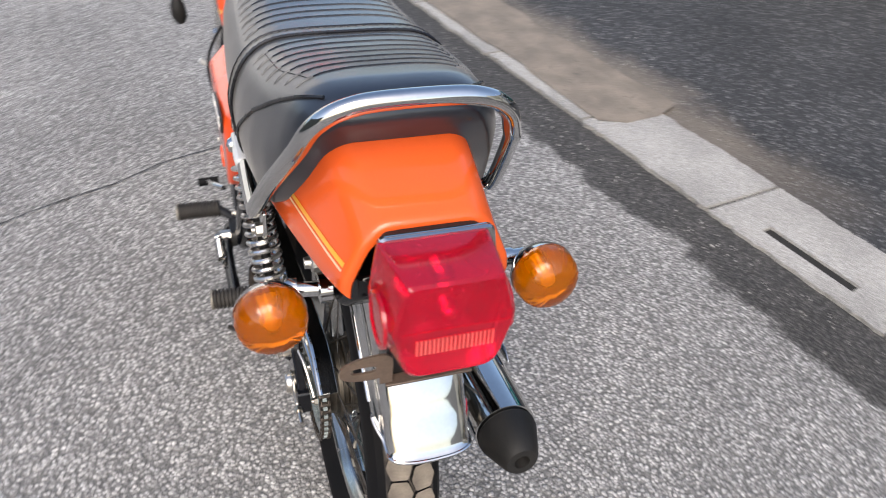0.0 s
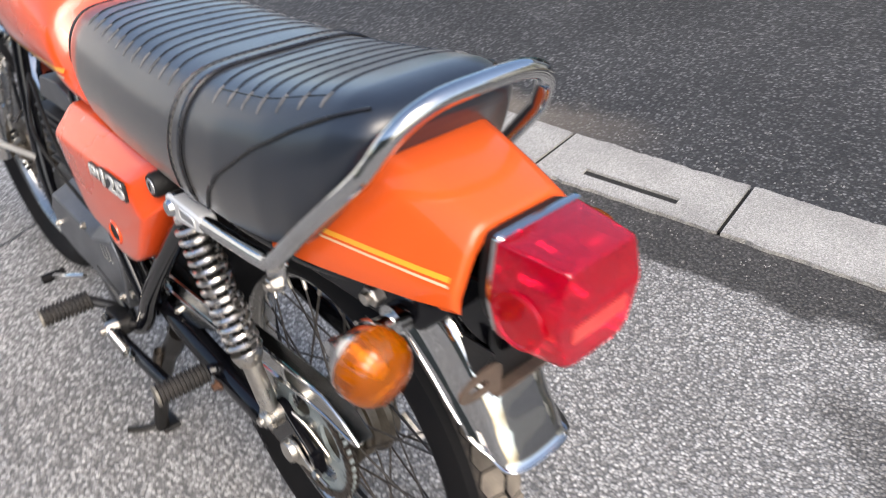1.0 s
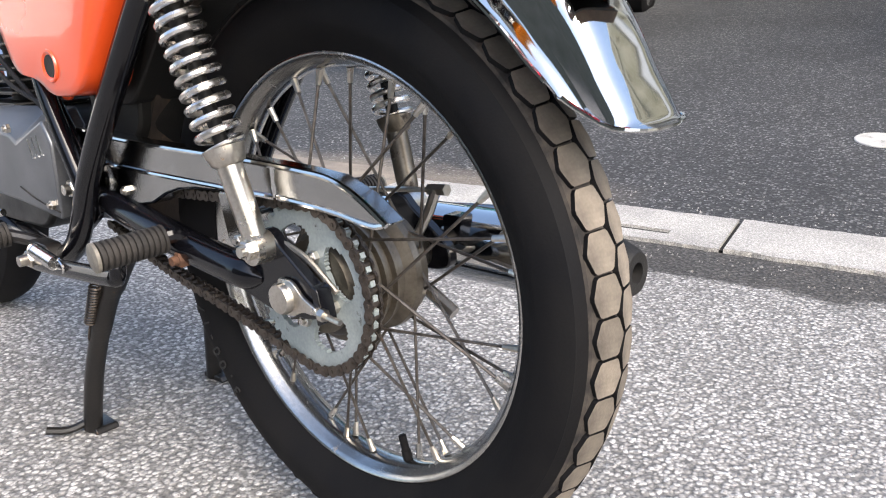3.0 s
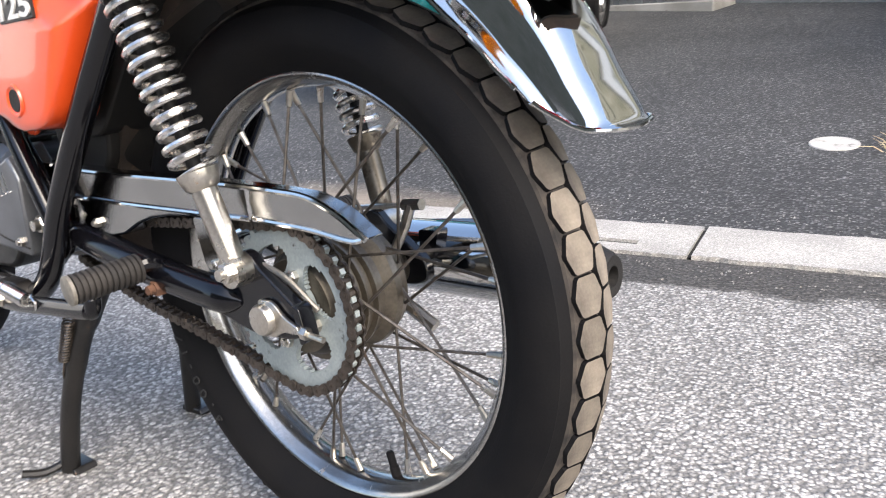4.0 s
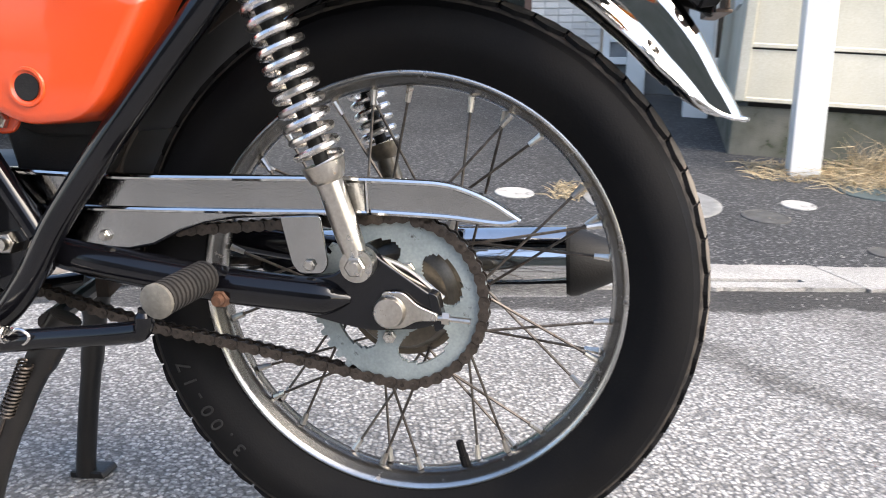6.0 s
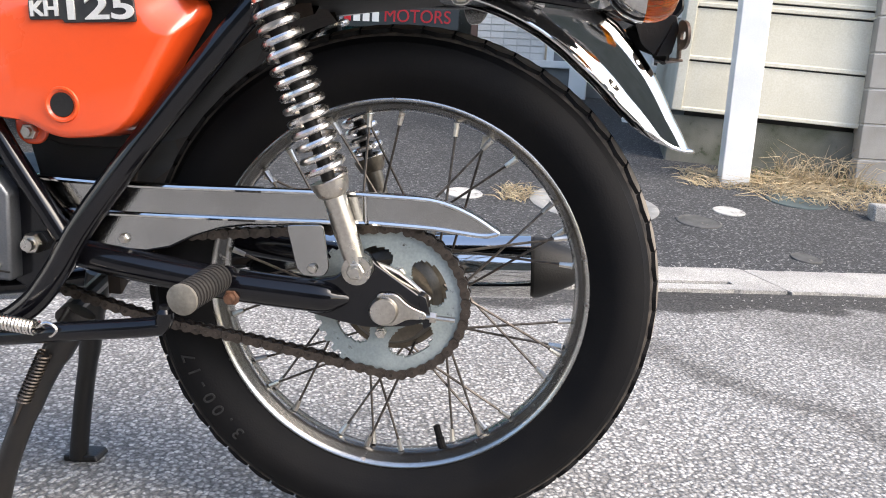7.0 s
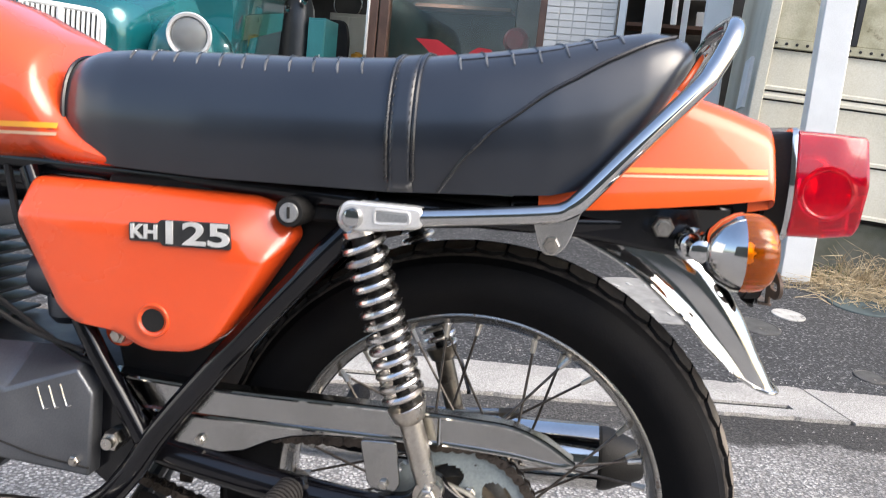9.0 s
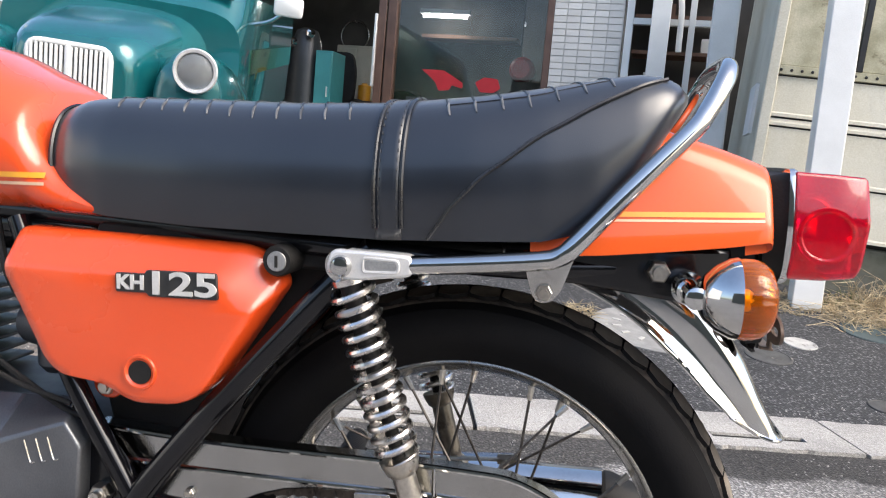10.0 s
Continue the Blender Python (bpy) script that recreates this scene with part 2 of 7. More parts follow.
M_SPROCKET = surface("zinc_sprocket", (0.34, 0.38, 0.38), (0.27, 0.31, 0.31), 0.5, 0.35, 30, 300, 0.1, spots=(0.03, 0.026, 0.022), spot_amount=0.36, spot_scale=45)
M_CHAIN = surface("oily_chain", (0.05, 0.042, 0.036), (0.11, 0.09, 0.075), 0.36, 0.8, 60, 400, spots=(0.03, 0.024, 0.02), spot_amount=0.5, spot_scale=120)
M_RUST = surface("orange_rust", (0.13, 0.058, 0.03), (0.07, 0.034, 0.02), 0.85, 0, 60, 300, 0.4)
M_RUBBER = surface("grey_brown_rubber", (0.012, 0.0105, 0.0095), (0.026, 0.022, 0.019), 0.75, 0, 40, 300, 0.2)
M_CAP = surface("dull_metal_end", (0.26, 0.24, 0.20), (0.17, 0.155, 0.13), 0.5, 0.35, 50, 300, 0.2)
M_DRUM = surface("oily_brass_drum", (0.20, 0.172, 0.135), (0.10, 0.086, 0.068), 0.4, 0.85, 25, 300, rough_var=0.1, spots=(0.05, 0.036, 0.024), spot_amount=0.42, spot_scale=40)
M_SPRING = surface("bright_spring_steel", (0.80, 0.77, 0.74), (0.66, 0.62, 0.58), 0.27, 1.0, 40, 300, rough_var=0.08, spots=(0.22, 0.13, 0.08), spot_amount=0.2, spot_scale=80)
M_DUSTY = surface("dusty_brown_steel", (0.06, 0.042, 0.03), (0.024, 0.018, 0.015), 0.7, 0, 14, 200, 0.25, spots=(0.13, 0.085, 0.055), spot_amount=0.4, spot_scale=18)
M_BRACKET = surface("brown_steel", (0.15, 0.108, 0.080), (0.085, 0.062, 0.048), 0.42, 0.3, 25, 300, 0.1, spots=(0.17, 0.13, 0.10), spot_amount=0.3, spot_scale=40)
M_AMBER = surface("amber_lens", (1.0, 0.27, 0.0), (0.96, 0.21, 0.0), 0.04, 0, 20, 300, coat=0.0, transmission=0.84, rough_var=0.03, fine_mix=0.03)
M_RED = surface("red_lens", (0.92, 0.003, 0.042), (0.87, 0.002, 0.036), 0.09, 0, 15, 300, coat=0.2, transmission=0.76, specular=0.35, rough_var=0.03, fine_mix=0.03)
# paler red for the lens ribs; the glints are put into this colour
M_GLINT = surface("painted_lens_glint", (0.95, 0.16, 0.14), (0.90, 0.10, 0.10), 0.05, 0, 20, 300, transmission=0.3, specular=0.8, rough_var=0.02, fine_mix=0.03)
M_BADGE = surface("badge_black", (0.02, 0.02, 0.02), (0.03, 0.03, 0.03), 0.4, 0, 40, 300)
M_BADGE_WHITE = surface("badge_silver", (0.72, 0.71, 0.68), (0.62, 0.61, 0.58), 0.35, 0.3, 40, 300)
M_APRON = asphalt("worn_asphalt", (0.205, 0.198, 0.189), (0.505, 0.488, 0.462), (0.138, 0.133, 0.127), 118, 0.84, 1.0, 0.85, (-0.225, 0.028, 1, (0.19, 0.185, 0.18), 0.97, "MULTIPLY", None), (0.56, -0.40, 0.5, 0.10, 0.75))
M_ROAD = asphalt("dark_asphalt", (0.028, 0.0285, 0.030), (0.185, 0.184, 0.182), (0.024, 0.0245, 0.026), 100, 0.75, 1.0, 2.1, (0.5, 0.09, -1, (0.19, 0.16, 0.128), 0.66, "MIX", -0.45))
M_KERB = asphalt("gutter_concrete", (0.35, 0.335, 0.31), (0.44, 0.425, 0.395), (0.30, 0.287, 0.265), 170, 0.40, 0.5, 1.0)
M_SAND = surface("sandy_dirt", (0.235, 0.198, 0.157), (0.165, 0.14, 0.114), 0.95, 0, 9, 260, 0.8, spots=(0.1, 0.085, 0.07), spot_amount=0.4, spot_scale=22, fine_mix=0.5)
M_CONCRETE = surface("rough_concrete", (0.33, 0.32, 0.3), (0.22, 0.21, 0.19), 0.9, 0, 4, 200, 0.6, spots=(0.12, 0.11, 0.09), spot_amount=0.4, spot_scale=9)
M_MOSSY = surface("mossy_concrete", (0.17, 0.165, 0.14), (0.09, 0.095, 0.07), 0.92, 0, 6, 200, 0.7, spots=(0.045, 0.055, 0.03), spot_amount=0.45, spot_scale=12)
M_SEAM = surface("dirty_seam", (0.035, 0.033, 0.030), (0.085, 0.081, 0.076), 0.95, 0, 25, 300)
M_HOLE = surface("dark_slot", (0.012, 0.011, 0.01), (0.02, 0.018, 0.016), 0.95, 0, 30, 300)

# ---- mesh helpers ----
def finish(name, bm, material, parent=None, label="", smooth=True, bevel=0.0, segments=2, angle=35, solid=0.0):
    me = bpy.data.meshes.new(name)
    bmesh.ops.recalc_face_normals(bm, faces=bm.faces[:])
    bm.to_mesh(me)
    bm.free()
    for mat in (material if isinstance(material, (list, tuple)) else [material]):
        me.materials.append(mat)
    ob = new(name, me)
    if parent is not None:
        ob.parent = parent
    if label:
        tagged(ob, label)
    if solid:
        md = ob.modifiers.new("thickness", "SOLIDIFY")
        md.thickness, md.offset = solid, -1
    if bevel:
        md = ob.modifiers.new("edges", "BEVEL")
        md.width, md.segments, md.limit_method, md.angle_limit = bevel, segments, "ANGLE", radians(angle)
        md.harden_normals = False
    if smooth:
        me.shade_smooth()
        me.set_sharp_from_angle(angle=radians(angle))
    return ob


def part(name, bm, material, parent, label="", **kw):
    return finish(name, bm, material, parent, label, **kw)


def box_bm(x0, x1, y0, y1, z0, z1):
    bm = bmesh.new()
    add_box(bm, x0, x1, y0, y1, z0, z1)
    return bm


def add_box(bm, x0, x1, y0, y1, z0, z1, m=None):
    vs = [bm.verts.new((m @ Vector(p)) if m else p) for p in
          [(x0, y0, z0), (x1, y0, z0), (x1, y1, z0), (x0, y1, z0), (x0, y0, z1), (x1, y0, z1), (x1, y1, z1), (x0, y1, z1)]]
    for f in ((3, 2, 1, 0), (4, 5, 6, 7), (0, 1, 5, 4), (1, 2, 6, 5), (2, 3, 7, 6), (3, 0, 4, 7)):
        bm.faces.new([vs[i] for i in f])


def smooth_path(points, steps=6):
    """Catmull-Rom through the points."""
    p = [Vector(q) for q in points]
    p = [p[0] * 2 - p[1]] + p + [p[-1] * 2 - p[-2]]
    out = []
    for i in range(1, len(p) - 2):
        for k in range(steps):
            t = k / steps
            a, b, c, d = p[i - 1], p[i], p[i + 1], p[i + 2]
            out.append(0.5 * (2 * b + (c - a) * t + (2 * a - 5 * b + 4 * c - d) * t * t + (3 * b - a - 3 * c + d) * t ** 3))
    out.append(p[-2])
    return out


def add_tube(bm, points, radius, seg=12, cap=True, closed=False):
    """Sweep a circle along points; radius may be a list."""
    pts = [Vector(p) for p in points]
    n = len(pts)
    rad = radius if isinstance(radius, (list, tuple)) else [radius] * n
    rings = []
    up = None
    for i, p in enumerate(pts):
        if closed:
            d = (pts[(i + 1) % n] - pts[i - 1]).normalized()
        else:
            d = (pts[min(i + 1, n - 1)] - pts[max(i - 1, 0)]).normalized()
        if up is None:
            up = d.orthogonal().normalized()
        up = (up - d * up.dot(d)).normalized()
        side = d.cross(up)
        rings.append([bm.verts.new(p + rad[i] * (math.cos(2 * math.pi * k / seg) * up + math.sin(2 * math.pi * k / seg) * side)) for k in range(seg)])
    for i in range(n if closed else n - 1):
        a, b = rings[i], rings[(i + 1) % n]
        for k in range(seg):
            bm.faces.new((a[k], a[(k + 1) % seg], b[(k + 1) % seg], b[k]))
    if cap and not closed:
        bm.faces.new(rings[0][::-1])
        bm.faces.new(rings[-1])
    return rings


def tube_bm(points, radius, seg=12, smooth=0, closed=False):
    bm = bmesh.new()
    add_tube(bm, smooth_path(points, smooth) if smooth else points, radius, seg, closed=closed)
    return bm


def add_lathe(bm, profile, centre=(0, 0, 0), axis="y", seg=48, closed=False, start=0.0, sweep=360.0):
    """Revolve (along, radius) pairs round an axis."""
    c = Vector(centre)
    full = abs(sweep - 360) < 1e-6
    count = seg if full else seg + 1
    rings = []
    for k in range(count):
        a = radians(start + sweep * k / seg)
        ca, sa = math.cos(a), math.sin(a)
        ring = []
        for al, r in profile:
            v = {"y": (r * ca, al, r * sa), "x": (al, r * ca, r * sa), "z": (r * ca, r * sa, al)}[axis]
            ring.append(bm.verts.new(c + Vector(v)))
        rings.append(ring)
    m = len(profile)
    for k in range(count if full else count - 1):
        a, b = rings[k], rings[(k + 1) % count]
        for i in range(m if closed else m - 1):
            bm.faces.new((a[i], a[(i + 1) % m], b[(i + 1) % m], b[i]))
    if not closed and full:
        for i in (0, m - 1):
            if profile[i][1] > 1e-5:
                bm.faces.new([r[i] for r in rings])
    return rings


def lathe_bm(profile, centre=(0, 0, 0), axis="y", seg=48, closed=False, **kw):
    bm = bmesh.new()
    add_lathe(bm, profile, centre, axis, seg, closed, **kw)
    bmesh.ops.remove_doubles(bm, verts=bm.verts[:], dist=1e-6)
    return bm


def add_loft(bm, rings, closed_ring=True, cap=True):
    vr = [[bm.verts.new(p) for p in r] for r in rings]
    m = len(rings[0])
    for a, b in zip(vr, vr[1:]):
        for i in range(m if closed_ring else m - 1):
            bm.faces.new((a[i], a[(i + 1) % m], b[(i + 1) % m], b[i]))
    if cap and closed_ring:
        bm.faces.new(vr[0][::-1])
        bm.faces.new(vr[-1])
    return vr


def loft_bm(rings, closed_ring=True, cap=True):
    bm = bmesh.new()
    add_loft(bm, rings, closed_ring, cap)
    return bm


def plate_bm(outline, y0, y1):
    """An x-z outline extruded from y0 to y1."""
    bm = bmesh.new()
    a = [bm.verts.new((x, y0, z)) for x, z in outline]
    b = [bm.verts.new((x, y1, z)) for x, z in outline]
    bm.faces.new(a)
    bm.faces.new(b[::-1])
    n = len(outline)
    for i in range(n):
        bm.faces.new((a[i], b[i], b[(i + 1) % n], a[(i + 1) % n]))
    return bm


def hexagon_bm(centre, r, y0, y1, cap_r=0.6):
    """A bolt head whose axis lies along y."""
    bm = bmesh.new()
    add_lathe(bm, [(y0, r), (y1 + (y0 - y1) * 0.15, r), (y1, r * 0.86)], centre, "y", 6)
    add_lathe(bm, [(y1, r * cap_r), (y1 + (y1 - y0) * 0.5, r * cap_r * 0.92)], centre, "y", 14)
    return bm


def round_poly(pts, r, seg=4):
    """Round the corners of a closed polygon of 2D points."""
    out = []
    n = len(pts)
    for i in range(n):
        p, a, b = Vector(pts[i]), Vector(pts[i - 1]), Vector(pts[(i + 1) % n])
        rr = r[i] if isinstance(r, (list, tuple)) else r
        d1, d2 = (a - p), (b - p)
        k = min(rr, d1.length * 0.45, d2.length * 0.45)
        s, e = p + d1.normalized() * k, p + d2.normalized() * k
        for j in range(seg + 1):
            t = j / seg
            out.append(tuple((1 - t) ** 2 * s + 2 * t * (1 - t) * p + t * t * e))
    return out


def lerp(a, b, t):
    return a + (b - a) * t


def table(xs, ys, x):
    return float(np.interp(x, xs, ys))


def spring_points(p0, p1, radius, turns, per=14):
    a, b = Vector(p0), Vector(p1)
    d = (b - a).normalized()
    u = d.orthogonal().normalized()
    v = d.cross(u)
    n = int(turns * per)
    return [a.lerp(b, i / n) + radius * (math.cos(2 * math.pi * i / per) * u + math.sin(2 * math.pi * i / per) * v) for i in range(n + 1)]


def text_bm(body, size, depth, fat=0.0):
    cu = bpy.data.curves.new("letters", "FONT")
    cu.body, cu.size, cu.extrude, cu.align_x, cu.align_y = body, size, depth, "CENTER", "CENTER"
    cu.offset = fat
    ob = new("letters", cu)
    dg = bpy.context.evaluated_depsgraph_get()
    bm = bmesh.new()
    me = ob.evaluated_get(dg).to_mesh()
    bm.from_mesh(me)
    ob.evaluated_get(dg).to_mesh_clear()
    bpy.data.objects.remove(ob)
    bpy.data.curves.remove(cu)
    return bm


def moved(bm, m):
    bm.transform(m)
    return bm

# ---- ground, kerb and road; u runs along the kerb, v across it towards the houses ----
KERB_TURN = 17.4
KERB = Matrix.Translation((-0.389, 1.3065, 0)) @ Matrix.Rotation(radians(KERB_TURN), 4, "Z")
KERB_W, RISE, CREST = 0.325, 0.145, 5.6


def road_z(v):
    return 0.0 if v < KERB_W else RISE * (min(v, CREST) - KERB_W)


def on_road(x, y):
    """Height of the road at a place in the world."""
    p = KERB.inverted() @ Vector((x, y, 0))
    return road_z(p.y)


def sheet(name, material, us, vs, height, label, category, wobble=0.0):
    bm = bmesh.new()
    grid = [[bm.verts.new((u, v, height(u, v) + (wobble * noise.noise((u * 1.3, v * 1.3, 0)) if abs(u) < 8 else 0))) for u in us] for v in vs]
    for a, b in zip(grid, grid[1:]):
        for i in range(len(us) - 1):
            bm.faces.new((a[i], a[i + 1], b[i + 1], b[i]))
    ob = finish(name, bm, material)
    ob.matrix_world = KERB
    return tagged(ob, label, category, kind="structure")


_u = [-400, -60, -20, -8] + [-6 + 0.25 * i for i in range(49)] + [8, 20, 60, 400]
apron = sheet("ground", M_APRON, _u, [-400, -60, -15, -6] + [-4 + 0.25 * i for i in range(16)] + [-0.14, 0.0], lambda u, v: 0.0,
              "worn light grey asphalt with coarse aggregate", "ground")
road = sheet("road", M_ROAD, _u, [KERB_W, KERB_W + 0.1] + [0.5 + 0.25 * i for i in range(17)] + [CREST, 6, 10, 30, 400], lambda u, v: road_z(v) - 0.006,
             "dark asphalt road rising gently from the kerb", "road")
# kerb: a bed and stones 0.61 m long, every second one with a drain slot
kerb = finish("kerb", box_bm(-30, 30, -0.2, KERB_W + 0.02, -0.2, -0.012), M_HOLE)
kerb.matrix_world = KERB
tagged(kerb, "flat worn concrete gutter stones with drain slots", "kerb", kind="structure")


def prism(bm, outline, z0, z1):
    lo = [bm.verts.new((x, y, z0)) for x, y in outline]
    hi = [bm.verts.new((x, y, z1 + 0.0015 * noise.noise((x * 9, y * 9, z0)))) for x, y in outline]
    bm.faces.new(hi)
    for k in range(len(outline)):
        bm.faces.new((lo[k], lo[(k + 1) % len(outline)], hi[(k + 1) % len(outline)], hi[k]))


def stone_mesh(slot, seed):
    """One gutter stone with chipped long edges; a slotted one is open down to dark mud."""
    bm = bmesh.new()
    L, W, t, n = 0.597, KERB_W, 0.012, 26
    rough = lambda x, q: 0.010 * noise.noise((x * 11, q, seed * 3.7)) + 0.009 * noise.noise((x * 37, q, seed * 1.3))
    near = [(L * k / n, -0.004 + rough(L * k / n, 1.0)) for k in range(n + 1)]
    far = [(L * k / n, W - 0.004 + rough(L * k / n, 5.0)) for k in range(n, -1, -1)]
    if slot:
        s0, s1, y0, y1 = 0.142, 0.450, 0.069, 0.111
        prism(bm, near + [(L, y0), (0, y0)], -0.06, t)
        prism(bm, [(0, y1), (L, y1)] + far, -0.06, t)
        prism(bm, [(0, y0), (s0, y0), (s0, y1), (0, y1)], -0.06, t)
        prism(bm, [(s1, y0), (L, y0), (L, y1), (s1, y1)], -0.06, t)
        mud = bm.faces.new([bm.verts.new(p) for p in ((s0, y0, 0.003), (s1, y0, 0.003), (s1, y1, 0.003), (s0, y1, 0.003))])
        mud.material_index = 1
    else:
        prism(bm, near + far, -0.06, t)
    gap = bm.faces.new([bm.verts.new(p) for p in ((L, 0.01, 0.003), (0.612, 0.01, 0.003), (0.612, W - 0.015, 0.003), (L, W - 0.015, 0.003))])
    gap.material_index = 1
    me = bpy.data.meshes.new("kerb_stone")
    bmesh.ops.recalc_face_normals(bm, faces=bm.faces[:])
    bm.to_mesh(me)
    bm.free()
    me.materials.append(M_KERB)
    me.materials.append(M_HOLE)
    return me


_plain, _slot = [stone_mesh(False, k) for k in range(3)], [stone_mesh(True, k + 5) for k in range(3)]
for i in range(-22, 22):
    st = new("kerb_stone", (_slot if i % 2 else _plain)[(i // 2) % 3])
    st.parent = kerb
    st.matrix_basis = pose(0.142 + 0.61 * i, random.uniform(-0.004, 0.004), random.uniform(-0.003, 0.002), random.uniform(-0.3, 0.3), 0, random.uniform(-0.35, 0.35))


def disc(name, x, y, r, material, label, category, stretch=1.0, turn=0, rim=None, h=0.006):
    bm = lathe_bm([(0, r * 1.0), (h * 0.6, r), (h, r * 0.965), (h, r * 0.9), (h * 0.7, r * 0.88), (h * 0.75, 0.0)], (0, 0, 0), "z", 40)
    ob = finish(name, bm, material)
    slope = Matrix.Rotation(math.atan(RISE), 4, "X")
    ob.matrix_world = Matrix.Translation((x, y, on_road(x, y) - 0.006)) @ Matrix.Rotation(radians(KERB_TURN), 4, "Z") @ slope @ Matrix.Rotation(radians(turn), 4, "Z") @ Matrix.Diagonal((stretch, 1, 1, 1))
    return tagged(ob, label, category)


M_LID = surface("worn_white_cover", (0.46, 0.45, 0.42), (0.33, 0.32, 0.30), 0.7, 0, 15, 200, 0.2, spots=(0.13, 0.12, 0.11), spot_amount=0.48, spot_scale=25)
M_IRON = surface("grey_iron_cover", (0.10, 0.098, 0.094), (0.06, 0.059, 0.057), 0.6, 0.3, 15, 200, 0.3, spots=(0.36, 0.33, 0.28), spot_amount=0.4, spot_scale=14)
M_MANHOLE = surface("worn_pale_manhole", (0.30, 0.295, 0.28), (0.21, 0.206, 0.196), 0.6, 0.1, 12, 200, 0.3, spots=(0.42, 0.40, 0.35), spot_amount=0.42, spot_scale=10)
M_TEAL_COVER = surface("teal_cover", (0.06, 0.085, 0.088), (0.045, 0.06, 0.062), 0.7, 0, 10, 200, 0.2)
lid = disc("valve_cover", -0.337, 2.668, 0.09, M_LID, "small worn white round valve cover in the road", "cover")
mh = disc("manhole_cover", 0.265, 2.76, 0.30, M_MANHOLE, "large round iron manhole cover with worn white rim", "manhole cover")
for k in range(14):
    a = radians(k * 360 / 14)
    bm = box_bm(-0.02, 0.02, -0.009, 0.009, 0.004, 0.008)
    rb = part("rib", bm, M_LID, mh)
    rb.matrix_basis = pose(0.19 * math.cos(a), 0.19 * math.sin(a), 0, 0, 0, math.degrees(a))
disc("meter_cover", 0.894, 2.909, 0.075, M_LID, "small oval pale meter cover in the road", "cover")
disc("drain_cover", 0.73, 2.664, 0.10, M_IRON, "dark oval iron drain cover in the road", "cover")
disc("patch_cover", 1.103, 2.312, 0.06, M_IRON, "small dark stained cover in the road", "cover")
disc("teal_cover", 1.279, 3.279, 0.15, M_TEAL_COVER, "dark teal cover beside dry weeds", "cover")

# sandy dirt washed over the stones
bm = bmesh.new()
_rows = []
for i in range(61):
    u = -4.0 + 0.05 * i
    lo = 0.055 + 0.03 * noise.noise((u * 3, 1.7, 0)) + 0.012 * noise.noise((u * 14, 1.7, 0))
    hi = 0.40 + 0.04 * noise.noise((u * 4, 8.2, 0))
    pinch = min(1.0, max(0.02, (-0.97 - u) / 0.07))
    mid = 0.21
    _rows.append([bm.verts.new((u, lerp(mid, lerp(lo, hi, k / 6), pinch), max(0.012, road_z(lerp(lo, hi, k / 6))) + (0.005 + 0.003 * noise.noise((u * 8, k, 3))) * pinch + 0.0005)) for k in range(7)])
for a, b in zip(_rows, _rows[1:]):
    for k in range(6):
        bm.faces.new((a[k], a[k + 1], b[k + 1], b[k]))
dirt = finish("sandy_dirt", bm, M_SAND)
dirt.matrix_world = KERB
tagged(dirt, "sandy brown dirt washed over the gutter stones", "dirt", kind="stuff")

# loose grit swept against both sides of the gutter stones
_rng = random.Random(41)


def grit(count, v0, v1, smin, smax, material, label):
    bm = bmesh.new()
    for _ in range(count):
        u, v, s = _rng.uniform(-2.2, 3.2), _rng.triangular(v0, v1, v1 if v1 < 0.1 else v0), _rng.uniform(smin, smax) * _rng.uniform(0.5, 1)
        z = 0.0 if v < 0.2 else road_z(v) - 0.006
        a = _rng.uniform(0, 6.283)
        ring = [bm.verts.new((u + s * math.cos(a + k * 1.2566) * _rng.uniform(0.7, 1.2), v + s * math.sin(a + k * 1.2566) * _rng.uniform(0.6, 1.1), z - 0.001)) for k in range(5)]
        top = bm.verts.new((u + s * _rng.uniform(-0.3, 0.3), v + s * _rng.uniform(-0.3, 0.3), z + s * _rng.uniform(0.6, 1.1)))
        for k in range(5):
            bm.faces.new((ring[k], ring[(k + 1) % 5], top))
    ob = finish("grit", bm, material)
    ob.matrix_world = KERB
    return tagged(ob, label, "grit", kind="stuff")


grit(900, -0.26, -0.045, 0.002, 0.006, M_KERB, "pale loose grit on the oily strip before the kerb")
grit(700, 0.375, 0.70, 0.002, 0.006, M_KERB, "pale loose grit on the road beside the kerb")

# a long crack across the apron
bm = bmesh.new()
_prev = None
for i in range(120):
    t = i / 119
    x, y = lerp(-0.55, -1.60, t), lerp(-1.30, 0.20, t) + 0.03 * noise.noise((t * 9, 0, 5)) + 0.009 * noise.noise((t * 45, 2, 5))
    x -= 0.05 * math.sin(math.pi * t)
    w = 0.0014 + 0.0028 * abs(noise.noise((t * 31, 7, 1)))
    pr = [bm.verts.new((x - w, y - w * 0.7, 0.0045)), bm.verts.new((x + w, y + w * 0.7, 0.0045))]
    if _prev:
        bm.faces.new((_prev[0], _prev[1], pr[1], pr[0]))
    _prev = pr
tagged(finish("asphalt_crack", bm, M_SEAM), "long thin crack in the asphalt", "crack", kind="structure")

# ---- motorcycle; built level with its rear to +x, its left side to -y, then set on its centre stand ----
bike = new("motorcycle")
bike.empty_display_size = 0.2
tagged(bike, "orange vintage motorcycle with long black seat, parked on its centre stand", "motorcycle")
BIKE = Matrix.Translation((0.0321, 0.0001, 0.0302)) @ Matrix.Rotation(radians(5.365), 4, "Z") @ Matrix.Rotation(radians(-3.387), 4, "Y") @ Matrix.Rotation(radians(1.277), 4, "X")
bike.matrix_world = BIKE


